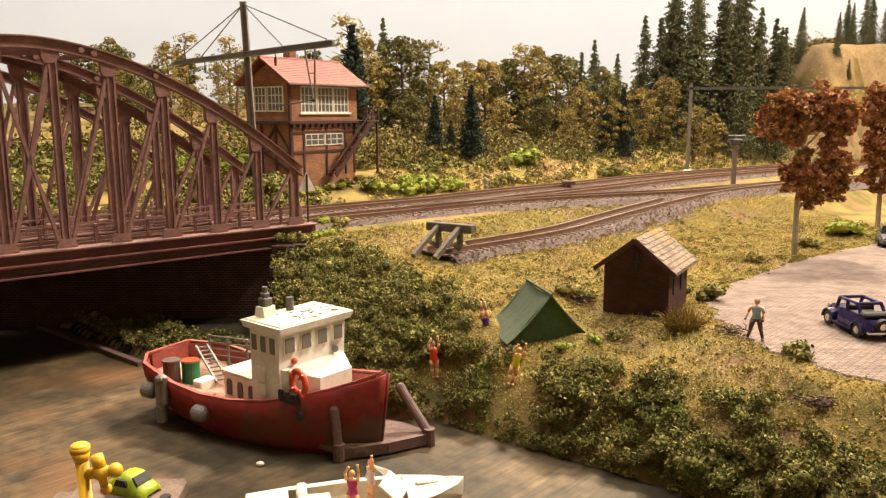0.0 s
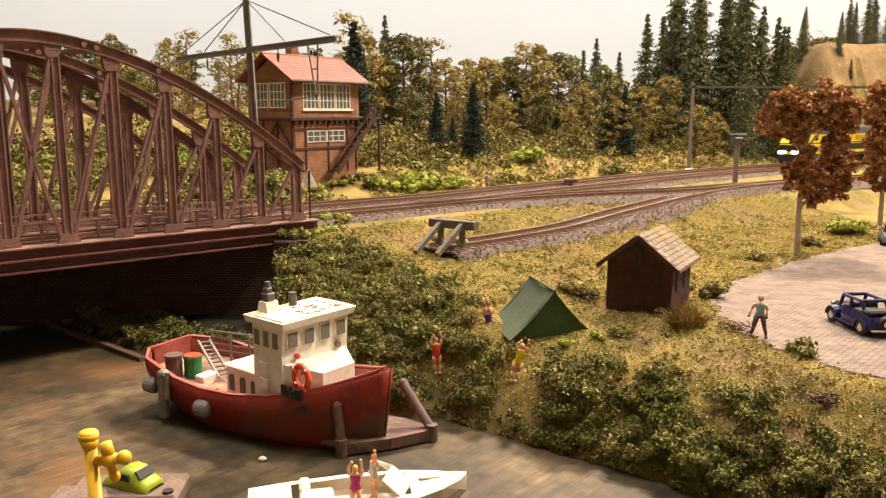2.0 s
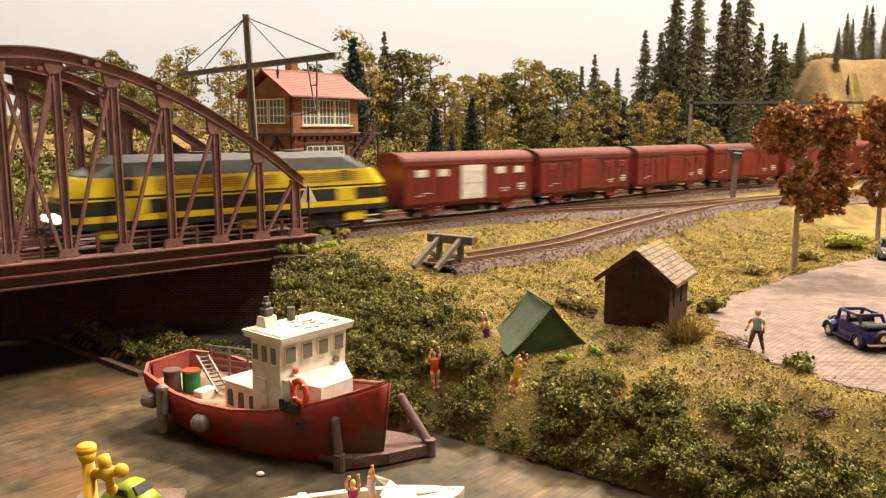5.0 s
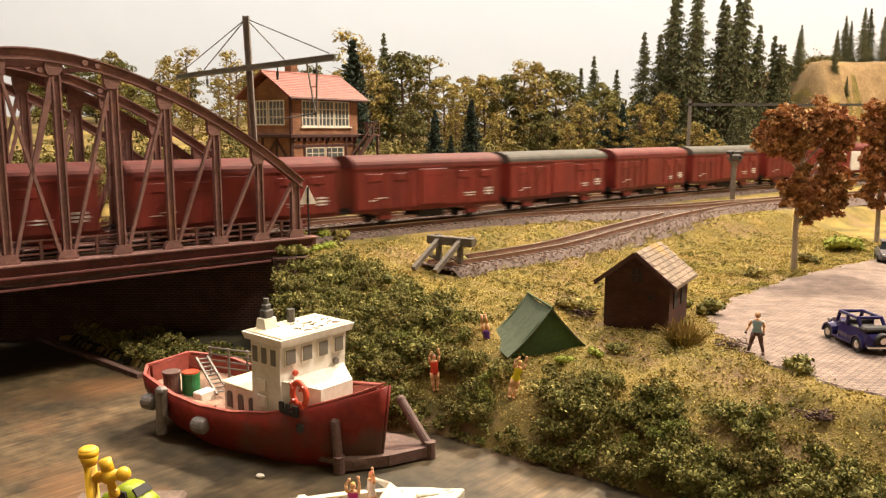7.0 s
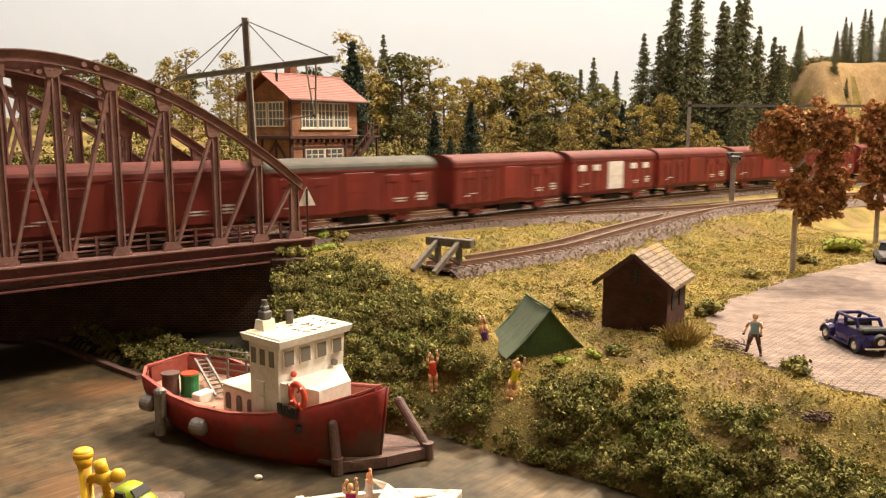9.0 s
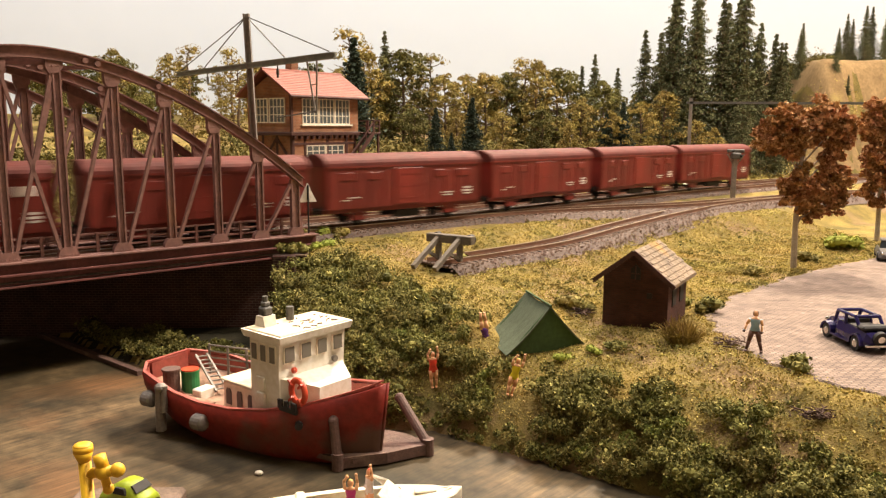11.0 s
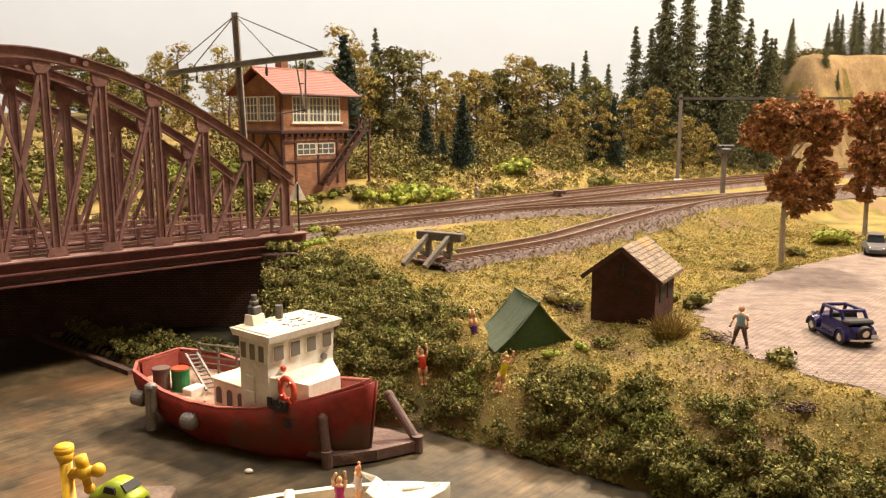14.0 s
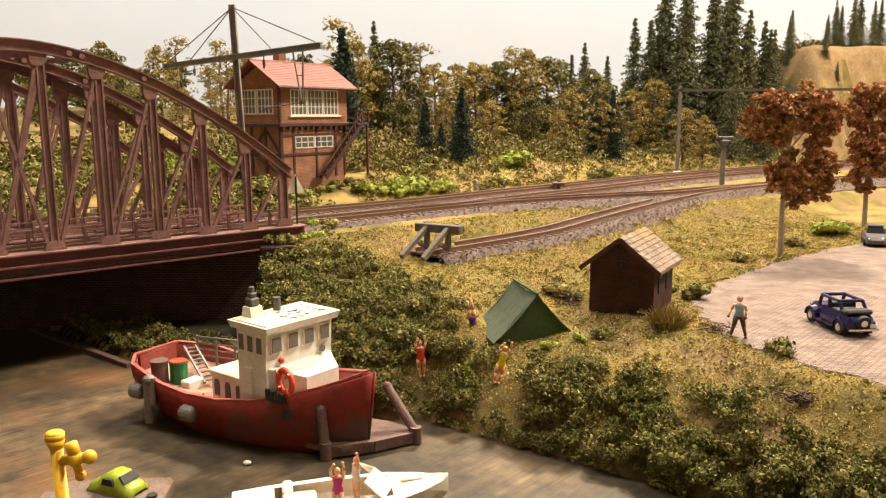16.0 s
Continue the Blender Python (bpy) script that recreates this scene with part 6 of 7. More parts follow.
undergrowth("bank_undergrowth", "dense dark green foam bushes covering the bank", BUSH_DARK, bank_test, (-120, 300, 150, 600), 380, 4.4, 10.0, 11, 520, .58, .5)
undergrowth("bank_undergrowth_light", "lighter green foam tufts among the bank bushes", BUSH_OLIVE, bank_test, (-110, 300, 150, 600), 420, 2.0, 4.6, 12, 150, .52, .35)
undergrowth("bank_undergrowth_bright", "fresh green foam bushes among the darker ones", BUSH_FRESH, bank_test, (-110, 300, 150, 600), 110, 3.0, 5.6, 18, 360, .52, .5)
undergrowth("shore_edge_scrub", "low dark scrub along the water edge", BUSH_DARK, lambda x, y, r: -96 < x and 0 < shore_s(x, y) < 9, (-100, 300, 100, 480), 420, 1.4, 3.4, 19, 60, .65, .3)
undergrowth("quay_scrub", "dark scrub along the quay under the bridges", BUSH_DARK, lambda x, y, r: 3 < shore_s(x, y) < 40 and y < 546 and x < -96, (-340, -96, 430, 560), 170, 3.5, 7.5, 23, 160, .8, .4)
undergrowth("meadow_grass", "yellow-green scatter grass and straw tufts", GRASS, meadow_test, (-100, 420, 200, 860), 52000, 1.2, 4.2, 13, 7, .43, 0)
undergrowth("meadow_weeds", "low olive weeds scattered in the grass", BUSH_OLIVE, lambda x, y, r: meadow_test(x, y, r) and patch(x, y, .05) > .1, (-100, 420, 280, 800), 620, 1.0, 3.0, 14, 40, .5)
undergrowth("meadow_moss", "dark green moss patches in the grass", BUSH_DARK, lambda x, y, r: meadow_test(x, y, r) and patch(x + 40, y, .07) > .3, (-100, 420, 240, 800), 520, .9, 2.6, 25, 34, .5, .1)
undergrowth("far_bank_grass", "dry yellow grass on the bank behind the tracks", GRASS, lambda x, y, r: far_test(x, y, r), (-260, 800, 640, 1500), 17000, 2, 6, 15, 8, .95, 0)
undergrowth("far_bank_scrub", "olive scrub under the far trees", BUSH_OLIVE, lambda x, y, r: far_test(x, y, r) and float(beyond(np.array([x]), np.array([y]))[0]) > 190, (-420, 820, 720, 1640), 620, 9, 22, 16, 220, 1.7)
undergrowth("far_bank_bushes", "dark green bushes under the far trees", BUSH_DARK, lambda x, y, r: far_test(x, y, r) and float(beyond(np.array([x]), np.array([y]))[0]) > 150, (-420, 820, 720, 1640), 230, 6, 16, 17, 170, 1.6)
undergrowth("track_side_weeds", "low olive weeds on the slope behind the tracks", BUSH_OLIVE, lambda x, y, r: far_test(x, y, r) and float(beyond(np.array([x]), np.array([y]))[0]) < 210, (-150, 620, 700, 1350), 700, 2.2, 5.5, 24, 60, .9)
undergrowth("bridge_side_scrub", "dark olive scrub on the slope behind the bridges", BUSH_DARK, lambda x, y, r: far_test(x, y, r) and x < -95 and float(beyond(np.array([x]), np.array([y]))[0]) < 330, (-700, -90, 520, 1100), 300, 6, 15, 22, 190, 1.2)
stones("ballast_stones", [([p for p in near_line if -130 < p.x < 560 and p.y < 1250], 0), ([p for p in i_far if -150 < p.x < 500 and p.y < 1250], 0), (branch_line[10:], 0), (siding_line, 0)],
       "loose brown ballast stones along the tracks", 27000, 5)


def straw_mesh():
    """A clump of dry stalks that lean out from one root."""
    rnd = random.Random(6)
    me = Mesh()
    for _ in range(420):
        a, q, lng = rnd.uniform(0, 6.283), rnd.uniform(0, 1) ** .5, rnd.uniform(4, 15)
        p = Vector((math.cos(a) * q * 8, math.sin(a) * q * 8, 0))
        lean = rnd.uniform(-.7, 1.5)
        m = p + Vector((math.cos(a) * lean * .5, math.sin(a) * lean * .5, .8)).normalized() * lng * .55
        e = m + Vector((math.cos(a + rnd.uniform(-1, 1)) * lean, math.sin(a) * lean, .45)).normalized() * lng * .45
        me.tube(p, m, .34, .28, 4, caps=False).tube(m, e, .28, .08, 4, caps=False)
    return me.data("bush", STRAW, flip=False)


def build_bushes():
    """Single bushes that stand out."""
    kinds = [bush_mesh("bush", BUSH_DARK, 10, 1), bush_mesh("bush", BUSH_DARK, 10, 2), bush_mesh("bush", BUSH_OLIVE, 10, 3), bush_mesh("bush", BUSH_LIME, 10, 4), bush_mesh("bush", BUSH_LIME, 10, 5), straw_mesh()]
    rows = [("dark green foam bush on the yard edge", 0, 163, 343, .85), ("dark green foam bush on the grass", 1, 161, 455, 1.0), ("dark green foam bush on the grass", 1, 150, 470, .7), ("dark green foam bush on the grass", 0, 91, 395, .62), ("dark green foam bush on the grass", 1, 14, 585, .9),
            ("dark green foam bush on the grass", 0, 26, 590, .7), ("straw-coloured foam bush beside the hut", 5, 127, 402, .95), ("olive foam bush beside the hut", 2, 84, 462, .9), ("olive foam bush beside the hut", 2, 76, 470, .8), ("bright green foam bush on the grass", 3, 62, 388, .55), ("bright green foam bush on the grass", 3, 80, 393, .5),
            ("bright green foam bush on the abutment", 3, -94, 606, 1.0), ("dark green foam bush on the abutment", 1, -108, 592, 1.0), ("bright green foam bush on the abutment", 4, -84, 618, .8), ("olive foam bush on the abutment", 2, -78, 606, .9),
            ("bright green foam bush behind the tracks", 3, -60, 808, 1.6), ("bright green foam bush behind the tracks", 4, -36, 820, 2.2), ("bright green foam bush behind the tracks", 3, -12, 838, 2.2), ("bright green foam bush behind the tracks", 4, 8, 850, 1.6),
            ("dark green foam bush behind the tracks", 0, -72, 812, 1.5), ("dark green foam bush behind the tracks", 1, 76, 925, 1.3), ("dark green foam bush behind the tracks", 0, 225, 1052, 1.8), ("bright green foam bush behind the tracks", 3, 110, 1020, 2.6), ("bright green foam bush behind the tracks", 4, 235, 1060, 1.2),
            ("bright green foam bush by the yard", 3, 355, 705, 1.7), ("bright green foam bush by the yard", 4, 372, 700, 1.5), ("olive foam bush by the yard", 2, 300, 640, 1.0), ("olive foam bush by the yard", 2, 232, 575, .9), ("dark green foam bush on the grass", 0, -160, 745, 2.2), ("bright green foam bush on the grass", 3, -200, 790, 2.6),
            ("bright green foam bush on the grass", 4, -250, 760, 2.2), ("olive foam bush behind the bridges", 2, -225, 720, 2.0)]
    rows += [("olive foam bush at the signal box wall", 2, x, y, .9) for x, y in ((-146, 748), (-128, 764), (-112, 786), (-97, 806), (-84, 824), (-158, 756), (-172, 768))]
    rows += [("bright green foam bush at the signal box wall", 3, x, y, .8) for x, y in ((-138, 752), (-118, 772), (-102, 794), (-75, 806))]
    rnd = random.Random(3)
    for label, k, x, y, s in rows:
        ob = new("bush", kinds[k])
        ob.matrix_basis = pose(x * .001, y * .001, (ground_z(x, y) - .8) * .001, 0, 0, rnd.uniform(0, 360)) @ Matrix.Scale(s, 4)
        tagged(ob, label, "bush", "single bushes")
    for label, k, x, y, s in (("fresh green foam bush on the abutment", 1, -113, 556, .85), ("dark green foam bush on the abutment", 0, -103, 560, .95), ("bright green foam bush on the wing wall", 4, -93, 571, .8), ("bright green foam bush on the wing wall", 3, -84, 580, .95),
                              ("dark green foam bush on the wing wall", 1, -76, 586, .75)):
        ob = new("bush", kinds[k])
        ob.matrix_basis = pose(x * .001, y * .001, .0605, 0, 0, rnd.uniform(0, 360)) @ Matrix.Scale(s, 4)
        tagged(ob, label, "bush", "single bushes")


def tree_parts(material, h, w, seed, chips, size, gaps=.25, bark=BARK, clumps=46, low=.1):
    """Trunk with limbs, and a crown of clumps on the limb ends."""
    rnd = random.Random(seed)
    tr, cr = Mesh(), Mesh()
    pts = [(rnd.uniform(-.03, .03) * h * k / 6, rnd.uniform(-.03, .03) * h * k / 6, h * .92 * k / 6 - (2 if k == 0 else 0)) for k in range(7)]
    for k in range(6):
        tr.tube(pts[k], pts[k + 1], h * .022 * (1 - k / 7.5), h * .022 * (1 - (k + 1) / 7.5), 8)
    for k in range(clumps):
        f = low + (1 - low) * (k + rnd.random()) / clumps
        i = min(5, int(f * 6))
        base = Vector(pts[i]).lerp(Vector(pts[i + 1]), f * 6 - i)
        prof = (math.sin(math.pi * min(1, (f - low) / (1 - low) * .85 + .12))) ** .7
        a = rnd.uniform(0, 6.283)
        d = w * prof * rnd.uniform(.35, 1.05)
        c = base + Vector((math.cos(a) * d, math.sin(a) * d, d * rnd.uniform(.1, .55)))
        if k % 2 == 0:
            tr.tube(base, c, h * .006, h * .002, 5, caps=False)
        if rnd.random() > gaps:
            r = w * rnd.uniform(.16, .34)
            flock(cr, rnd, tuple(c), r, size, chips // clumps, .75)
            lump(cr, rnd, tuple(c), r * .42)
    return tr.data("trunk", bark), cr.data("crown", material, flip=False)


def fir_parts(material, h, w, seed, size):
    rnd = random.Random(seed)
    tr = Mesh().tube((0, 0, -2), (0, 0, h * .97), h * .018, h * .004, 7)
    cr = Mesh()
    for k in range(52):
        f = .06 + .94 * (k + rnd.uniform(-.6, .6)) / 52
        r = w * max(0.0, 1 - f) ** .95 * rnd.uniform(.75, 1.12) + .8
        n = max(3, int(8 * (1 - f) + 3))
        off = rnd.uniform(0, 6.28)
        for j in range(n):
            a = off + 6.283 * j / n + rnd.uniform(-.4, .4)
            rr = r * rnd.uniform(.5, 1.2)
            z = h * f + rnd.uniform(-.012, .012) * h
            for q in range(3):
                d = rr * (.3 + .33 * q)
                c = (d * math.cos(a), d * math.sin(a), z - d * .38)
                flock(cr, rnd, c, rr * .17 + size * .8, size * .52, 15, .7)
    return tr.data("trunk", BARK), cr.data("crown", material, flip=False)


def plant(name, label, category, parts, x, y, s, rz, group, z=None):
    t = thing(name, label, category, x, y, (ground_z(x, y) if z is None else z) - 1, rz, group)
    t.scale = (s, s, s)
    for nm, me in zip(("trunk", "crown"), parts):
        part(nm, me, None, t)
    return t


def build_trees():
    rnd = random.Random(21)
    green = [tree_parts(LEAF_GREEN, 150, 46, k, 6500, 1.9, .1, clumps=70) for k in (31, 32, 33)]
    ochre = [tree_parts(LEAF_OCHRE, 150, 38, k, 5200, 1.8, .16, clumps=64) for k in (41, 42, 43)]
    sparse = [tree_parts(LEAF_OCHRE, 160, 44, k, 1900, 1.6, .3, clumps=60) for k in (51, 52)]
    firs = [fir_parts(NEEDLE, 200, 39, k, 2.4) for k in (61, 62, 63, 64)]
    blue = [fir_parts(NEEDLE_BLUE, 100, 26, k, 2.0) for k in (71, 72)]
    g = "trees before the backdrop"
    # broad-leaved belt: (picture order) x, y, kind, scale
    belt = [(-455, 1350, ochre, 1.25), (-395, 1250, sparse, 1.35), (-345, 1320, sparse, 1.3), (-300, 1180, sparse, 1.15), (-262, 1290, ochre, 1.05), (-232, 1150, green, 1.0), (-150, 1330, sparse, 1.4), (-118, 1240, ochre, 1.25),
            (-95, 1330, firs, 1.12), (-62, 1290, green, 1.25), (-20, 1330, sparse, 1.2), (5, 1280, ochre, 1.05), (38, 1340, ochre, 1.05), (70, 1300, ochre, 1.15), (108, 1330, green, 1.2), (140, 1350, sparse, 1.35), (152, 1300, ochre, 1.35), (192, 1340, green, 1.25),
            (235, 1360, firs, .95), (262, 1310, green, 1.1), (300, 1380, firs, .98), (322, 1300, ochre, .9), (350, 1400, firs, 1.35), (368, 1330, ochre, 1.05), (-520, 1300, green, 1.2), (-570, 1400, ochre, 1.3), (-420, 1100, green, .9), (-365, 1010, green, .75), (-330, 1060, ochre, .8), (-480, 1180, ochre, 1.0), (-290, 1000, ochre, .6), (-540, 1120, green, 1.0), (-610, 1250, green, 1.2), (-210, 1040, green, .7), (-255, 960, green, .5),
           
            (215, 1240, ochre, .8), (250, 1180, ochre, .75), (90, 1190, ochre, .6), (150, 1200, green, .65), (20, 1160, ochre, .62), (-40, 1130, green, .6), (395, 1250, ochre, .7), (440, 1290, ochre, .6), (185, 1160, ochre, .55)]
    for x, y, kind, s in belt:
        name = "fir_tree" if kind is firs else "tree"
        lab = "tall dark green model fir before the backdrop" if kind is firs else {id(green): "leafy green model tree before the backdrop", id(ochre): "ochre autumn model tree before the backdrop", id(sparse): "thin yellowing model tree with bare twigs"}[id(kind)]
        s *= .80 if x > -160 else .64
        plant(name, lab, "fir tree" if kind is firs else "tree", rnd.choice(kind), x, y, s * rnd.uniform(.94, 1.05), rnd.uniform(0, 360), g)
    for k in range(34):
        x = -760 + 37 * k + rnd.uniform(-12, 12)
        y = rnd.uniform(1440, 1640)
        kind, lab = ((green, "leafy green model tree before the backdrop"), (ochre, "ochre autumn model tree before the backdrop"))[k % 2]
        plant("tree", lab, "tree", rnd.choice(kind), x, y, rnd.uniform(.5, .78), rnd.uniform(0, 360), g)
    # tall firs by the hill
    for x, y, s in ((405, 1420, 1.45), (432, 1380, 1.35), (455, 1450, 1.6), (480, 1390, 1.45), (505, 1440, 1.4), (535, 1470, 1.5), (545, 1400, 1.1), (580, 1480, 1.25), (606, 1450, 1.1), (640, 1530, .8), (662, 1560, .55), (688, 1560, .5), (700, 1580, .45),
                    (768, 1575, .36), (790, 1590, .5), (806, 1600, .44), (826, 1590, .56), (846, 1605, .58), (866, 1590, .5), (884, 1600, .52), (905, 1590, .5), (725, 1490, .28), (500, 1330, .9), (570, 1360, .75), (745, 1480, .2), (380, 1410, 1.12), (604, 1470, 1.1), (626, 1480, 1.0), (563, 1450, .95), (420, 1460, 1.5), (520, 1400, 1.5), (262, 1390, .85)):
        plant("fir_tree", "tall dark green model fir on the hillside", "fir tree", rnd.choice(firs), x, y, s * rnd.uniform(.95, 1.05), rnd.uniform(0, 360), "firs on the hill")
    for x, y, s in ((38, 1010, .95), (-8, 985, .8), (12, 1000, .5), (270, 1195, 1.0), (243, 1180, .85), (-175, 1120, 1.2), (-118, 1080, 1.6)):
        plant("fir_tree", "small blue-green model fir", "fir tree", rnd.choice(blue), x, y, s, rnd.uniform(0, 360), "small firs")


def build_autumn_tree(x, y, lobes, h, seed, label):
    """Pale trunk and a crown of separate rusty lobes; lobes: offset across the view, height, radius."""
    rnd = random.Random(seed)
    t = thing("autumn_tree", label, "tree", x, y, ground_z(x, y) - 1, 0, "autumn trees by the yard")
    tr = Mesh()
    pts = [(0, 0, 0), (-1.0, 0, h * .3), (.5, 0, h * .55), (0, 0, h * .9)]
    for k in range(3):
        tr.tube(pts[k], pts[k + 1], 2.5 - .6 * k, 1.9 - .6 * k, 10)
    cr = Mesh()
    for dx, z, r in lobes:
        tr.tube((0, 0, z * .75), (dx * .8, 0, z), .8, .4, 6)
        for k in range(int(27 * (r / 14) ** 2) + 6):
            a, b = rnd.uniform(0, 6.283), rnd.uniform(-1, 1)
            cb = math.sqrt(1 - b * b)
            d = r * rnd.uniform(.35, .95)
            c = (dx + d * cb * math.cos(a), d * cb * math.sin(a) * .8, z + d * b)
            q = r * rnd.uniform(.2, .36)
            lump(cr, rnd, c, q * .6)
            flock(cr, rnd, c, q, 1.45, 72, .9)
    part("trunk", tr, BIRCH, t)
    part("crown", cr.data("crown", LEAF_AUTUMN, flip=False), LEAF_AUTUMN, t)


def build_twigs():
    """Heaps of dead twigs on the grass, at the hut and beside the track."""
    wood = mat("dead_twig", (0.10, 0.052, 0.034), (0.06, 0.034, 0.024), 200, .9, bump=.3, rnd=.2)
    rnd = random.Random(15)
    for label, x, y, z, w, d, n, lng in (("heap of dead brown twigs on the grass", 156, 309, None, 9, 6, 60, 7), ("dead dark twigs against the hut wall", 84, 458, None, 6, 10, 46, 12),
                                         ("brown twigs lying at the yard edge", 146, 384, None, 8, 5, 26, 9), ("brown twigs lying beside the track", -84, 630, 68, 14, 7, 16, 15), ("brown twigs among the bank bushes", 150, 262, None, 9, 7, 40, 9)):
        me = Mesh()
        for _ in range(n):
            a, q = rnd.uniform(0, 6.283), rnd.uniform(.4, 1) * lng
            px, py, pz = rnd.gauss(0, w * .45), rnd.gauss(0, d * .45), rnd.uniform(-.4, 2.6)
            p = Vector((px, py, pz))
            m = p + Vector((math.cos(a) * q * .5, math.sin(a) * q * .5, rnd.uniform(-.4, 1.6)))
            e = m + Vector((math.cos(a + .5) * q * .5, math.sin(a + .5) * q * .5, rnd.uniform(-.8, 1.2)))
            me.tube(p, m, .42, .34, 5).tube(m, e, .34, .15, 5)
        ob = part("brushwood", me, wood)
        ob.matrix_basis = pose(x * .001, y * .001, ((ground_z(x, y) if z is None else z) + .3) * .001)
        tagged(ob, label, "brushwood", "dead twigs", "stuff")


build_bushes()
build_twigs()
build_trees()
build_autumn_tree(275.7, 606.7, [(-26, 100, 13), (-14, 116, 15), (-31, 106, 9), (17, 119, 16), (7, 104, 13), (28, 108, 13), (27, 94, 11), (-8, 96, 12), (3, 62, 16), (24, 68, 16), (9, 47, 11), (30, 52, 12), (-5, 58, 10), (20, 82, 8), (2, 80, 6)], 125, 7, "rust-orange autumn tree with a pale trunk by the yard")
build_autumn_tree(425, 762, [(-22, 110, 13), (-6, 124, 16), (15, 120, 17), (-10, 102, 13), (-9, 82, 14), (11, 86, 16), (-4, 62, 14), (11, 58, 12), (-13, 48, 10), (-2, 38, 9)], 135, 8, "rust-orange autumn tree beside the first")

# ---- the train ----
WAGON_L, PITCH, LOCO_L = 152.0, 173.5, 214.0


def fitted(mesh, sx, sy, sz):
    mesh.v = [(x * sx, y * sy, z * sz) for x, y, z in mesh.v]
    return mesh


def build_wagon(roof_mat, patch, seed):
    """A covered goods wagon, along x, wheels on z 0."""
    def tpart(name, mesh, material, parent, label=""):
        return part(name, fitted(mesh, 1.03, 1.12, 1.22), material, parent, label)

    t = thing("covered_wagon", "rust-red covered goods wagon with a rounded roof", "goods wagon", 0, 0, 0, 0, "wagons of the goods train")
    L, W = WAGON_L / 2, 16.0
    prof = [(-W, 12), (W, 12), (W, 39), (-W, 39)]
    body = Mesh().prism(prof, -L, L, "x")
    b = tpart("body", body, WAGON_RED, t)
    arc = [(W + 0.8, 38.6)] + [((W + 0.8) * math.cos(a), 38.8 + 8.0 * math.sin(a) ** 0.8) for a in [math.pi * k / 14 for k in range(1, 14)]] + [(-W - 0.8, 38.6)]
    tpart("roof", Mesh().prism(arc, -L - 0.8, L + 0.8, "x"), roof_mat, t, "grey roof" if roof_mat is ROOF_GREY else "")
    g = Mesh()
    for s in (-1, 1):
        g.box(-L - 0.9, s * (W + 0.2) - 0.6, 38.0, L + 0.9, s * (W + 0.2) + 0.6, 39.2)
    tpart("gutter", g, WAGON_RED, t)
    for s in (-1, 1):
        for k in range(13):
            x = -L + 1.2 + (WAGON_L - 2.4) * k / 12
            if patch and 4 <= k <= 6:
                continue
            tpart("rib", Mesh().box(x - 0.45, min(s * W, s * (W + 0.5)), 12.5, x + 0.45, max(s * W, s * (W + 0.5)), 37.6), WAGON_RED, t)
        d = Mesh()
        y0, y1 = sorted((s * (W + 0.15), s * (W + 0.95)))
        d.cbox(-14, y0, 13, 14, y1, 37.2, 0.3)
        for z in (17, 25, 33):
            d.box(-14, s * (W + 0.95) - 0.2, z - 0.3, 14, s * (W + 0.95) + 0.2, z + 0.3)
        tpart("sliding_door", d, WHITE if patch and s > 0 else WAGON_RED, t, "pale grey sliding door" if patch and s > 0 else "")
        tpart("sole_bar", Mesh().box(-L - 1, min(s * 13, s * 14.5), 9.2, L + 1, max(s * 13, s * 14.5), 12.2), WAGON_RED, t)
        for x in (-58, -34, 34, 58):
            v = Mesh().cbox(x - 6, min(s * W, s * (W + .7)), 30, x + 6, max(s * W, s * (W + .7)), 35, .3)
            tpart("vent_flap", v, WHITE if patch else WAGON_RED, t)
        l = Mesh()
        for x, z, w, h in ((-62, 17.5, 6, 1.0), (-62, 19.5, 9, 1.2), (-62, 21.6, 7, 1.2), (-40, 19, 11, .7), (-40, 17.2, 8, .7), (52, 19, 8, .6), (60, 17.5, 5, .6)):
            l.box(x - w / 2, min(s * (W + .05), s * (W + .56)), z - h / 2, x + w / 2, max(s * (W + .05), s * (W + .56)), z + h / 2)
        tagged(tpart("lettering", l, WHITE, t), kind="stuff")
        for x in (-46, 46):
            a = Mesh().cbox(x - 7, min(s * 11.5, s * 13.5), 4, x + 7, max(s * 11.5, s * 13.5), 9.4, .4)
            a.box(x - 12, min(s * 12, s * 13), 7.5, x + 12, max(s * 12, s * 13), 8.5)
            tpart("axle_guard", a, WAGON_RED, t, "rust-red axle guard")
        tpart("brake_gear", Mesh().cbox(-18, min(s * 6, s * 10), 3.5, 10, max(s * 6, s * 10), 8.5, .5), UNDER, t)
        for x in (-L - 3.5, L + 3.5):
            k = 1 if x > 0 else -1
            tpart("buffer", Mesh().tube((x - k * 4, s * 10, 11.5), (x, s * 10, 11.5), 1.0).tube((x, s * 10, 11.5), (x + k * .6, s * 10, 11.5), 2.4), UNDER, t)
    for x in (-46, 46):
        w = Mesh()
        for s in (-1, 1):
            w.tube((x, s * 7.6, 5.4), (x, s * 9.8, 5.4), 5.4, n=18)
        w.tube((x, -11, 5.4), (x, 11, 5.4), 1.0, n=8)
        tpart("wheelset", w, UNDER, t)
    tpart("underframe", Mesh().box(-L + 2, -8, 8.8, L - 2, 8, 12), UNDER, t)
    tpart("coupling", Mesh().box(-L - 5, -1.2, 8, L + 5, 1.2, 9.5), UNDER, t)
    return t


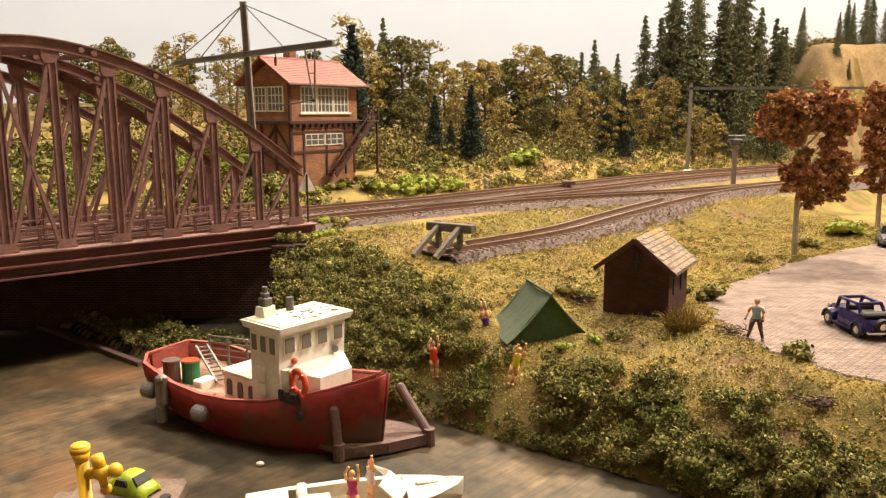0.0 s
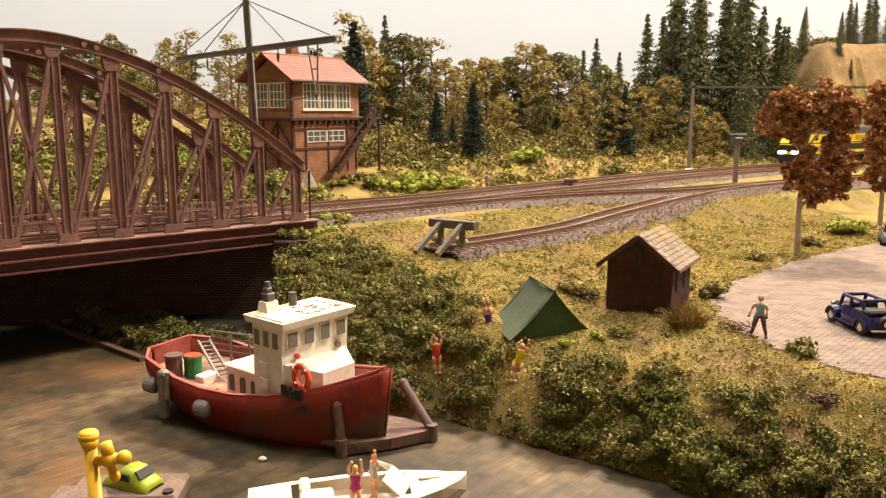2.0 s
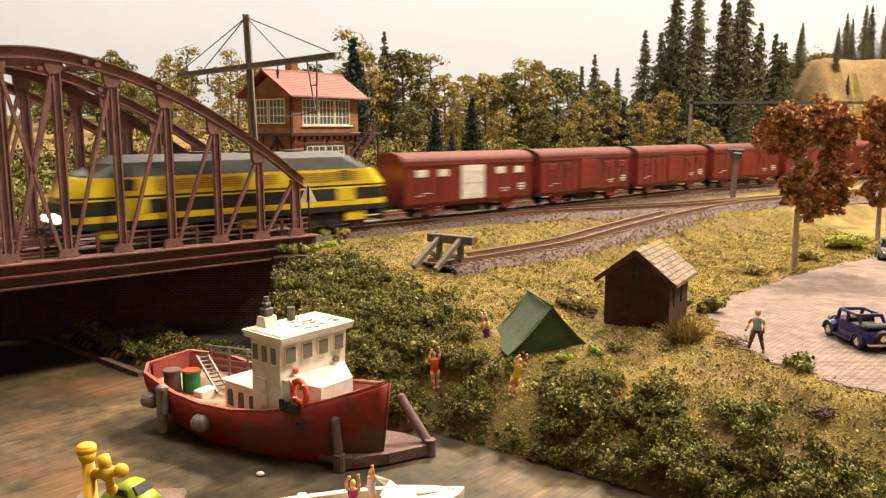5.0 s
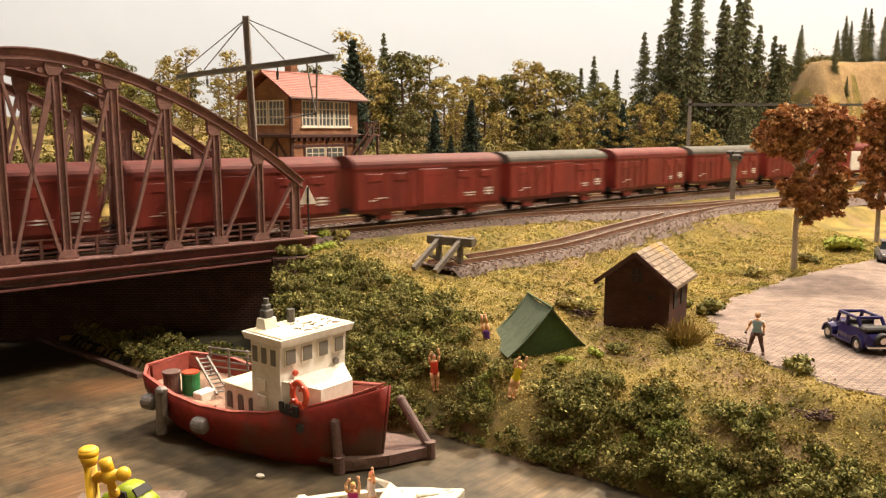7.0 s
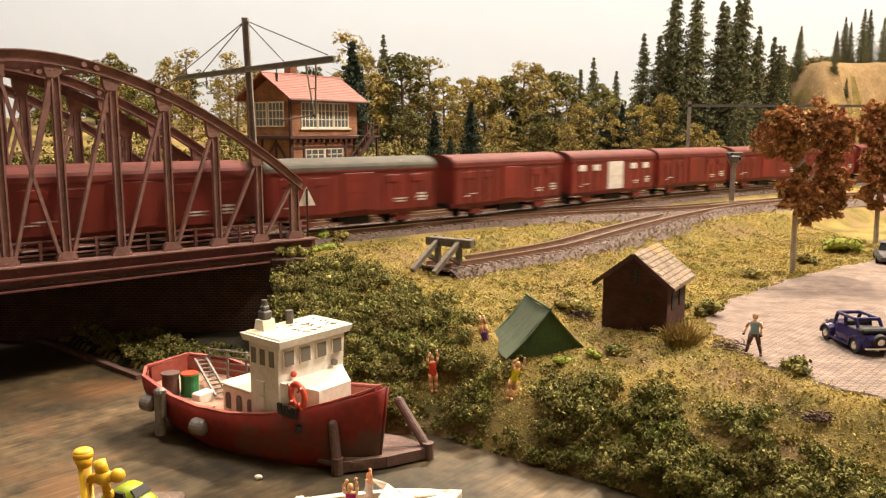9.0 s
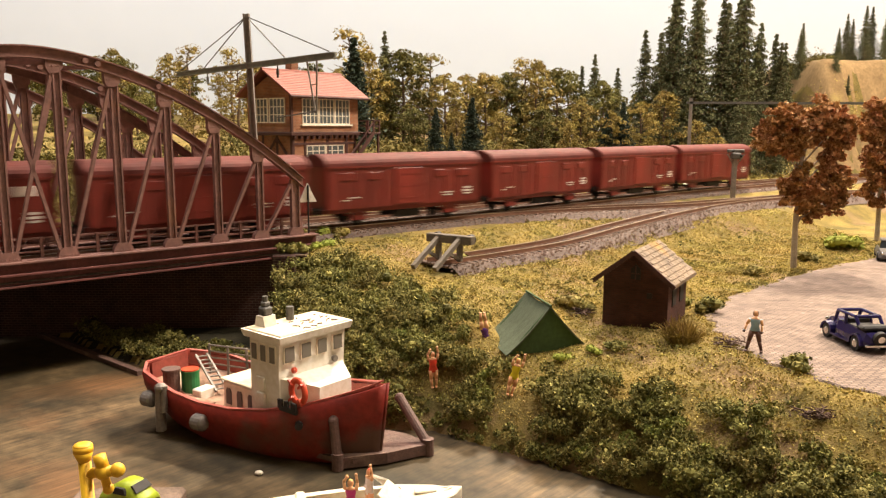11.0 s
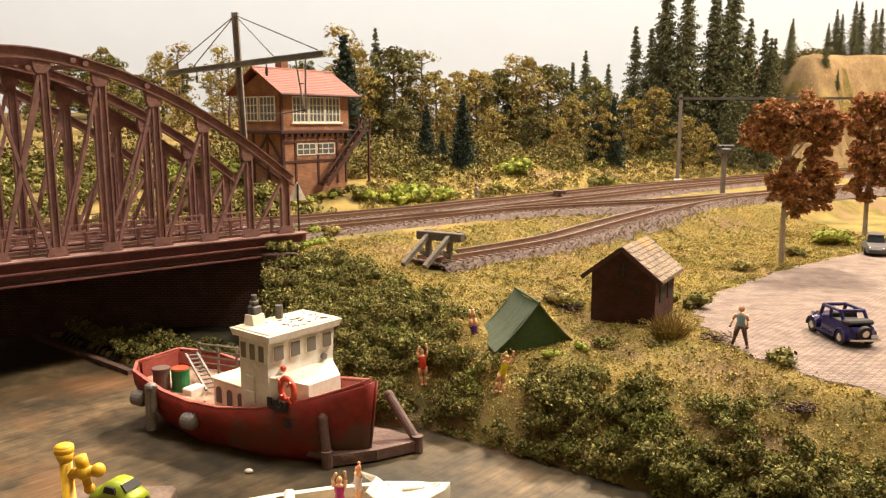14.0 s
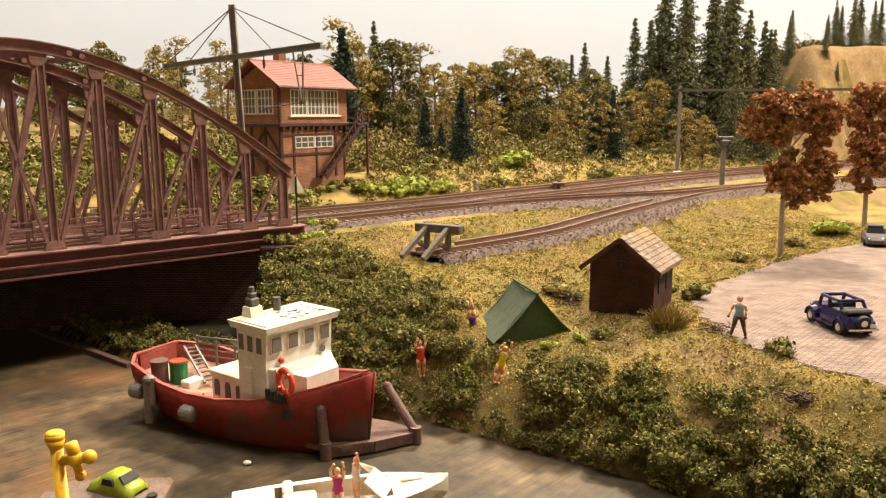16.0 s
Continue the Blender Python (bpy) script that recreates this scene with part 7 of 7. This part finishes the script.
def build_loco():
    """A yellow diesel locomotive with a black band, front at +x, wheels on z 0."""
    t = thing("diesel_locomotive", "yellow diesel locomotive with black bands and lit headlamps", "locomotive", 0, 0, 0)
    L, W = LOCO_L / 2 - 4, 16.5

    def tpart(name, mesh, material, parent, label=""):
        return part(name, fitted(mesh, 1.19, 1.1, 1.22), material, parent, label)

    def loft(z_lo, z_hi, w_lo, w_hi, nose_lo, nose_hi):
        rows = []
        for z, w, n in ((z_lo, w_lo, nose_lo), (z_hi, w_hi, nose_hi)):
            rows.append([(-L + n, -w * .82, z), (-L + n + 7, -w, z), (L - n - 7, -w, z), (L - n, -w * .82, z), (L - n, w * .82, z), (L - n - 7, w, z), (-L + n + 7, w, z), (-L + n, w * .82, z)])
        return Mesh().rings(rows)

    tpart("lower_body", loft(11.5, 15.0, W, W, 0, 0), LOCO_K, t, "black sill")
    tpart("lower_stripe", loft(15.0, 18.4, W, W, 0, .2), LOCO_Y, t)
    tpart("black_band", loft(18.4, 26.0, W - .1, W - .1, .2, .6), LOCO_K, t, "black band")
    tpart("thin_stripe", loft(26.0, 27.0, W, W, .6, .8), LOCO_Y, t)
    tpart("upper_body", loft(28.2, 38.0, W, W - .3, 1.0, 9.5), LOCO_Y, t)
    tpart("thin_black_line", loft(27.0, 28.2, W - .1, W - .1, .8, 1.0), LOCO_K, t)
    tpart("cab_roof", loft(38.0, 45.5, W - .3, W - 3, 13, 27), LOCO_G, t, "grey roof")
    tpart("roof_top", loft(45.5, 49.0, W - 3, W - 8, 27, 32), LOCO_G, t, "grey roof")
    for sx in (-1, 1):
        wd = Mesh()
        for s in (-1, 1):
            wd.add([(sx * (L - 13.2), s * 1.0, 39), (sx * (L - 13.2), s * 12, 39), (sx * (L - 25.5), s * 11, 45), (sx * (L - 25.5), s * 1.0, 45),
                    (sx * (L - 15.2), s * 1.0, 38.4), (sx * (L - 15.2), s * 12, 38.4), (sx * (L - 27.5), s * 11, 44.4), (sx * (L - 27.5), s * 1.0, 44.4)],
                   [(0, 1, 2, 3), (4, 5, 6, 7), (0, 1, 5, 4), (1, 2, 6, 5), (2, 3, 7, 6), (3, 0, 4, 7)])
        tpart("windscreen", wd, GLASS, t)
        for s in (-1, 1):
            tpart("headlamp", Mesh().cbox(min(sx * L - .5, sx * (L + .9)), s * 9 - 4.0, 15.6, max(sx * L - .5, sx * (L + .9)), s * 9 + 4.0, 19.2, .5), LAMP_ON if sx > 0 else GLASS, t, "lit headlamp" if sx > 0 else "")
            tpart("buffer", Mesh().tube((sx * L, s * 10, 11.5), (sx * (L + 5), s * 10, 11.5), 1.3).tube((sx * (L + 5), s * 10, 11.5), (sx * (L + 6), s * 10, 11.5), 2.8), UNDER, t)
            tpart("cab_side_window", Mesh().cbox(sx * (L - 34) - 4.5, min(s * (W - 1.4), s * (W - .2)), 31, sx * (L - 34) + 4.5, max(s * (W - 1.4), s * (W + .15)), 37, .3), GLASS, t)
        tpart("snow_plough", Mesh().cbox(min(sx * (L - 6), sx * L), -14, 4, max(sx * (L - 6), sx * L), 14, 11.5, 1.0), UNDER, t)
        bg = Mesh().cbox(sx * 62 - 27, -13.5, 3.0, sx * 62 + 27, 13.5, 10, 1.0)
        for k in (-18, 0, 18):
            for s in (-1, 1):
                bg.tube((sx * 62 + k, s * 7.6, 6.2), (sx * 62 + k, s * 14.2, 6.2), 6.1, n=16)
        tpart("bogie", bg, UNDER, t)
        for s in (-1, 1):
            tpart("step_plate", Mesh().cbox(sx * 78 - 8, min(s * 14, s * 15.5), 5, sx * 78 + 8, max(s * 14, s * 15.5), 11, .4), LOCO_Y, t, "yellow box cover")
            tpart("step", Mesh().box(sx * (L - 12) - 5, min(s * 14, s * 16), 3, sx * (L - 12) + 5, max(s * 14, s * 16), 3.8).box(sx * (L - 12) - 5, min(s * 14, s * 16), 7, sx * (L - 12) + 5, max(s * 14, s * 16), 7.8), WHITE, t)
    for s in (-1, 1):
        for x0, x1 in ((-80, -30), (-20, -8), (2, 52)):
            gr = Mesh()
            for k in range(5):
                z = 30.6 + k * 1.25
                gr.box(x0, min(s * (W - .5), s * (W + .25)), z, x1, max(s * (W - .5), s * (W + .25)), z + .7)
            tpart("side_grille", gr, mat("grille_brown", (0.42, 0.27, 0.03), None, 60), t, "brown ventilation grille")
        for x in (66, -70):
            tpart("band_plate", Mesh().cbox(x - 7, min(s * (W - .6), s * (W + .25)), 18, x + 7, max(s * (W - .6), s * (W + .25)), 26.4, .2), LOCO_Y, t)
        tpart("fuel_tank", Mesh().cbox(-22, min(s * 3, s * 14), 3.5, 22, max(s * 3, s * 14), 11.5, 1), UNDER, t)
        tpart("tank_cover", Mesh().cbox(-8, min(s * 13.5, s * 14.6), 5, 4, max(s * 13.5, s * 14.6), 11, .4), LOCO_Y, t, "yellow cover")
    f = Mesh()
    for x in (-40, -10, 20):
        f.tube((x, 0, 48.6), (x, 0, 50.2), 7, n=20)
    tpart("roof_fan", f, LOCO_G, t)
    return t


GREY_ROOFS, PATCHED, N_WAGONS = (5, 7), (1, 9), 14
loco = build_loco()
plain_wagon, grey_wagon, patched_wagon = build_wagon(WAGON_ROOF, False, 1), build_wagon(ROOF_GREY, False, 2), build_wagon(WAGON_ROOF, True, 3)
tagged(grey_wagon, "rust-red covered goods wagon with a grey roof")
tagged(patched_wagon, "rust-red covered goods wagon with a pale grey door")
wagons, used = [], set()
for k in range(1, N_WAGONS + 1):
    src = patched_wagon if k in PATCHED else grey_wagon if k in GREY_ROOFS else plain_wagon
    if src.name in used:
        wagons.append(copy_thing(src, pose(0, 0, 0)))
    else:
        wagons.append(src)
        used.add(src.name)

RUN = [0.0]
for a, b in zip(near_line, near_line[1:] + near_line[:1]):
    RUN.append(RUN[-1] + (b - a).length)
RUN_X = np.array([p.x for p in near_line] + [near_line[0].x])
RUN_Y = np.array([p.y for p in near_line] + [near_line[0].y])


def on_loop(s):
    s = s % RUN[-1]
    return Vector((float(np.interp(s, RUN, RUN_X)), float(np.interp(s, RUN, RUN_Y)), RAIL_Z + 0.15))


def ride(front, half_base):
    """The pose of a vehicle whose middle is at that run of the loop."""
    a, b = on_loop(front + half_base), on_loop(front - half_base)
    c = (a + b) / 2
    return pose(c.x * 0.001, c.y * 0.001, c.z * 0.001, 0, 0, math.degrees(math.atan2(a.y - b.y, a.x - b.x)))


# where the train's front is on the loop, from 28 mm, 720 mm onwards
MARK = min(range(len(near_line)), key=lambda i: (near_line[i] - Vector((28, 720, 0))).length)
# run of the coupling behind the locomotive: the train slows a little and picks up again
COUPLING = [(0.0, -1570), (1.5, -1060), (2.5, -722), (3.0, -545), (3.5, -362), (4.0, -188), (5.0, 102), (6.3, 474), (6.6, 556), (7.0, 668), (7.5, 813), (8.0, 961), (8.5, 1112), (9.0, 1264),
            (10.0, 1583), (11.3, 2006), (11.8, 2167), (12.5, 2399), (13.0, 2564), (16.0, 3554)]


def coupling_at(t):
    return RUN[MARK] + float(np.interp(t, [r[0] for r in COUPLING], [r[1] for r in COUPLING]))


def motions():
    times = [k * 0.25 for k in range(65)]
    walk(loco, [(t, ride(coupling_at(t) + 130, 62)) for t in times])
    for k, w in enumerate(wagons):
        walk(w, [(t, ride(coupling_at(t) - PITCH * (k + 0.5), 46)) for t in times])


motions()
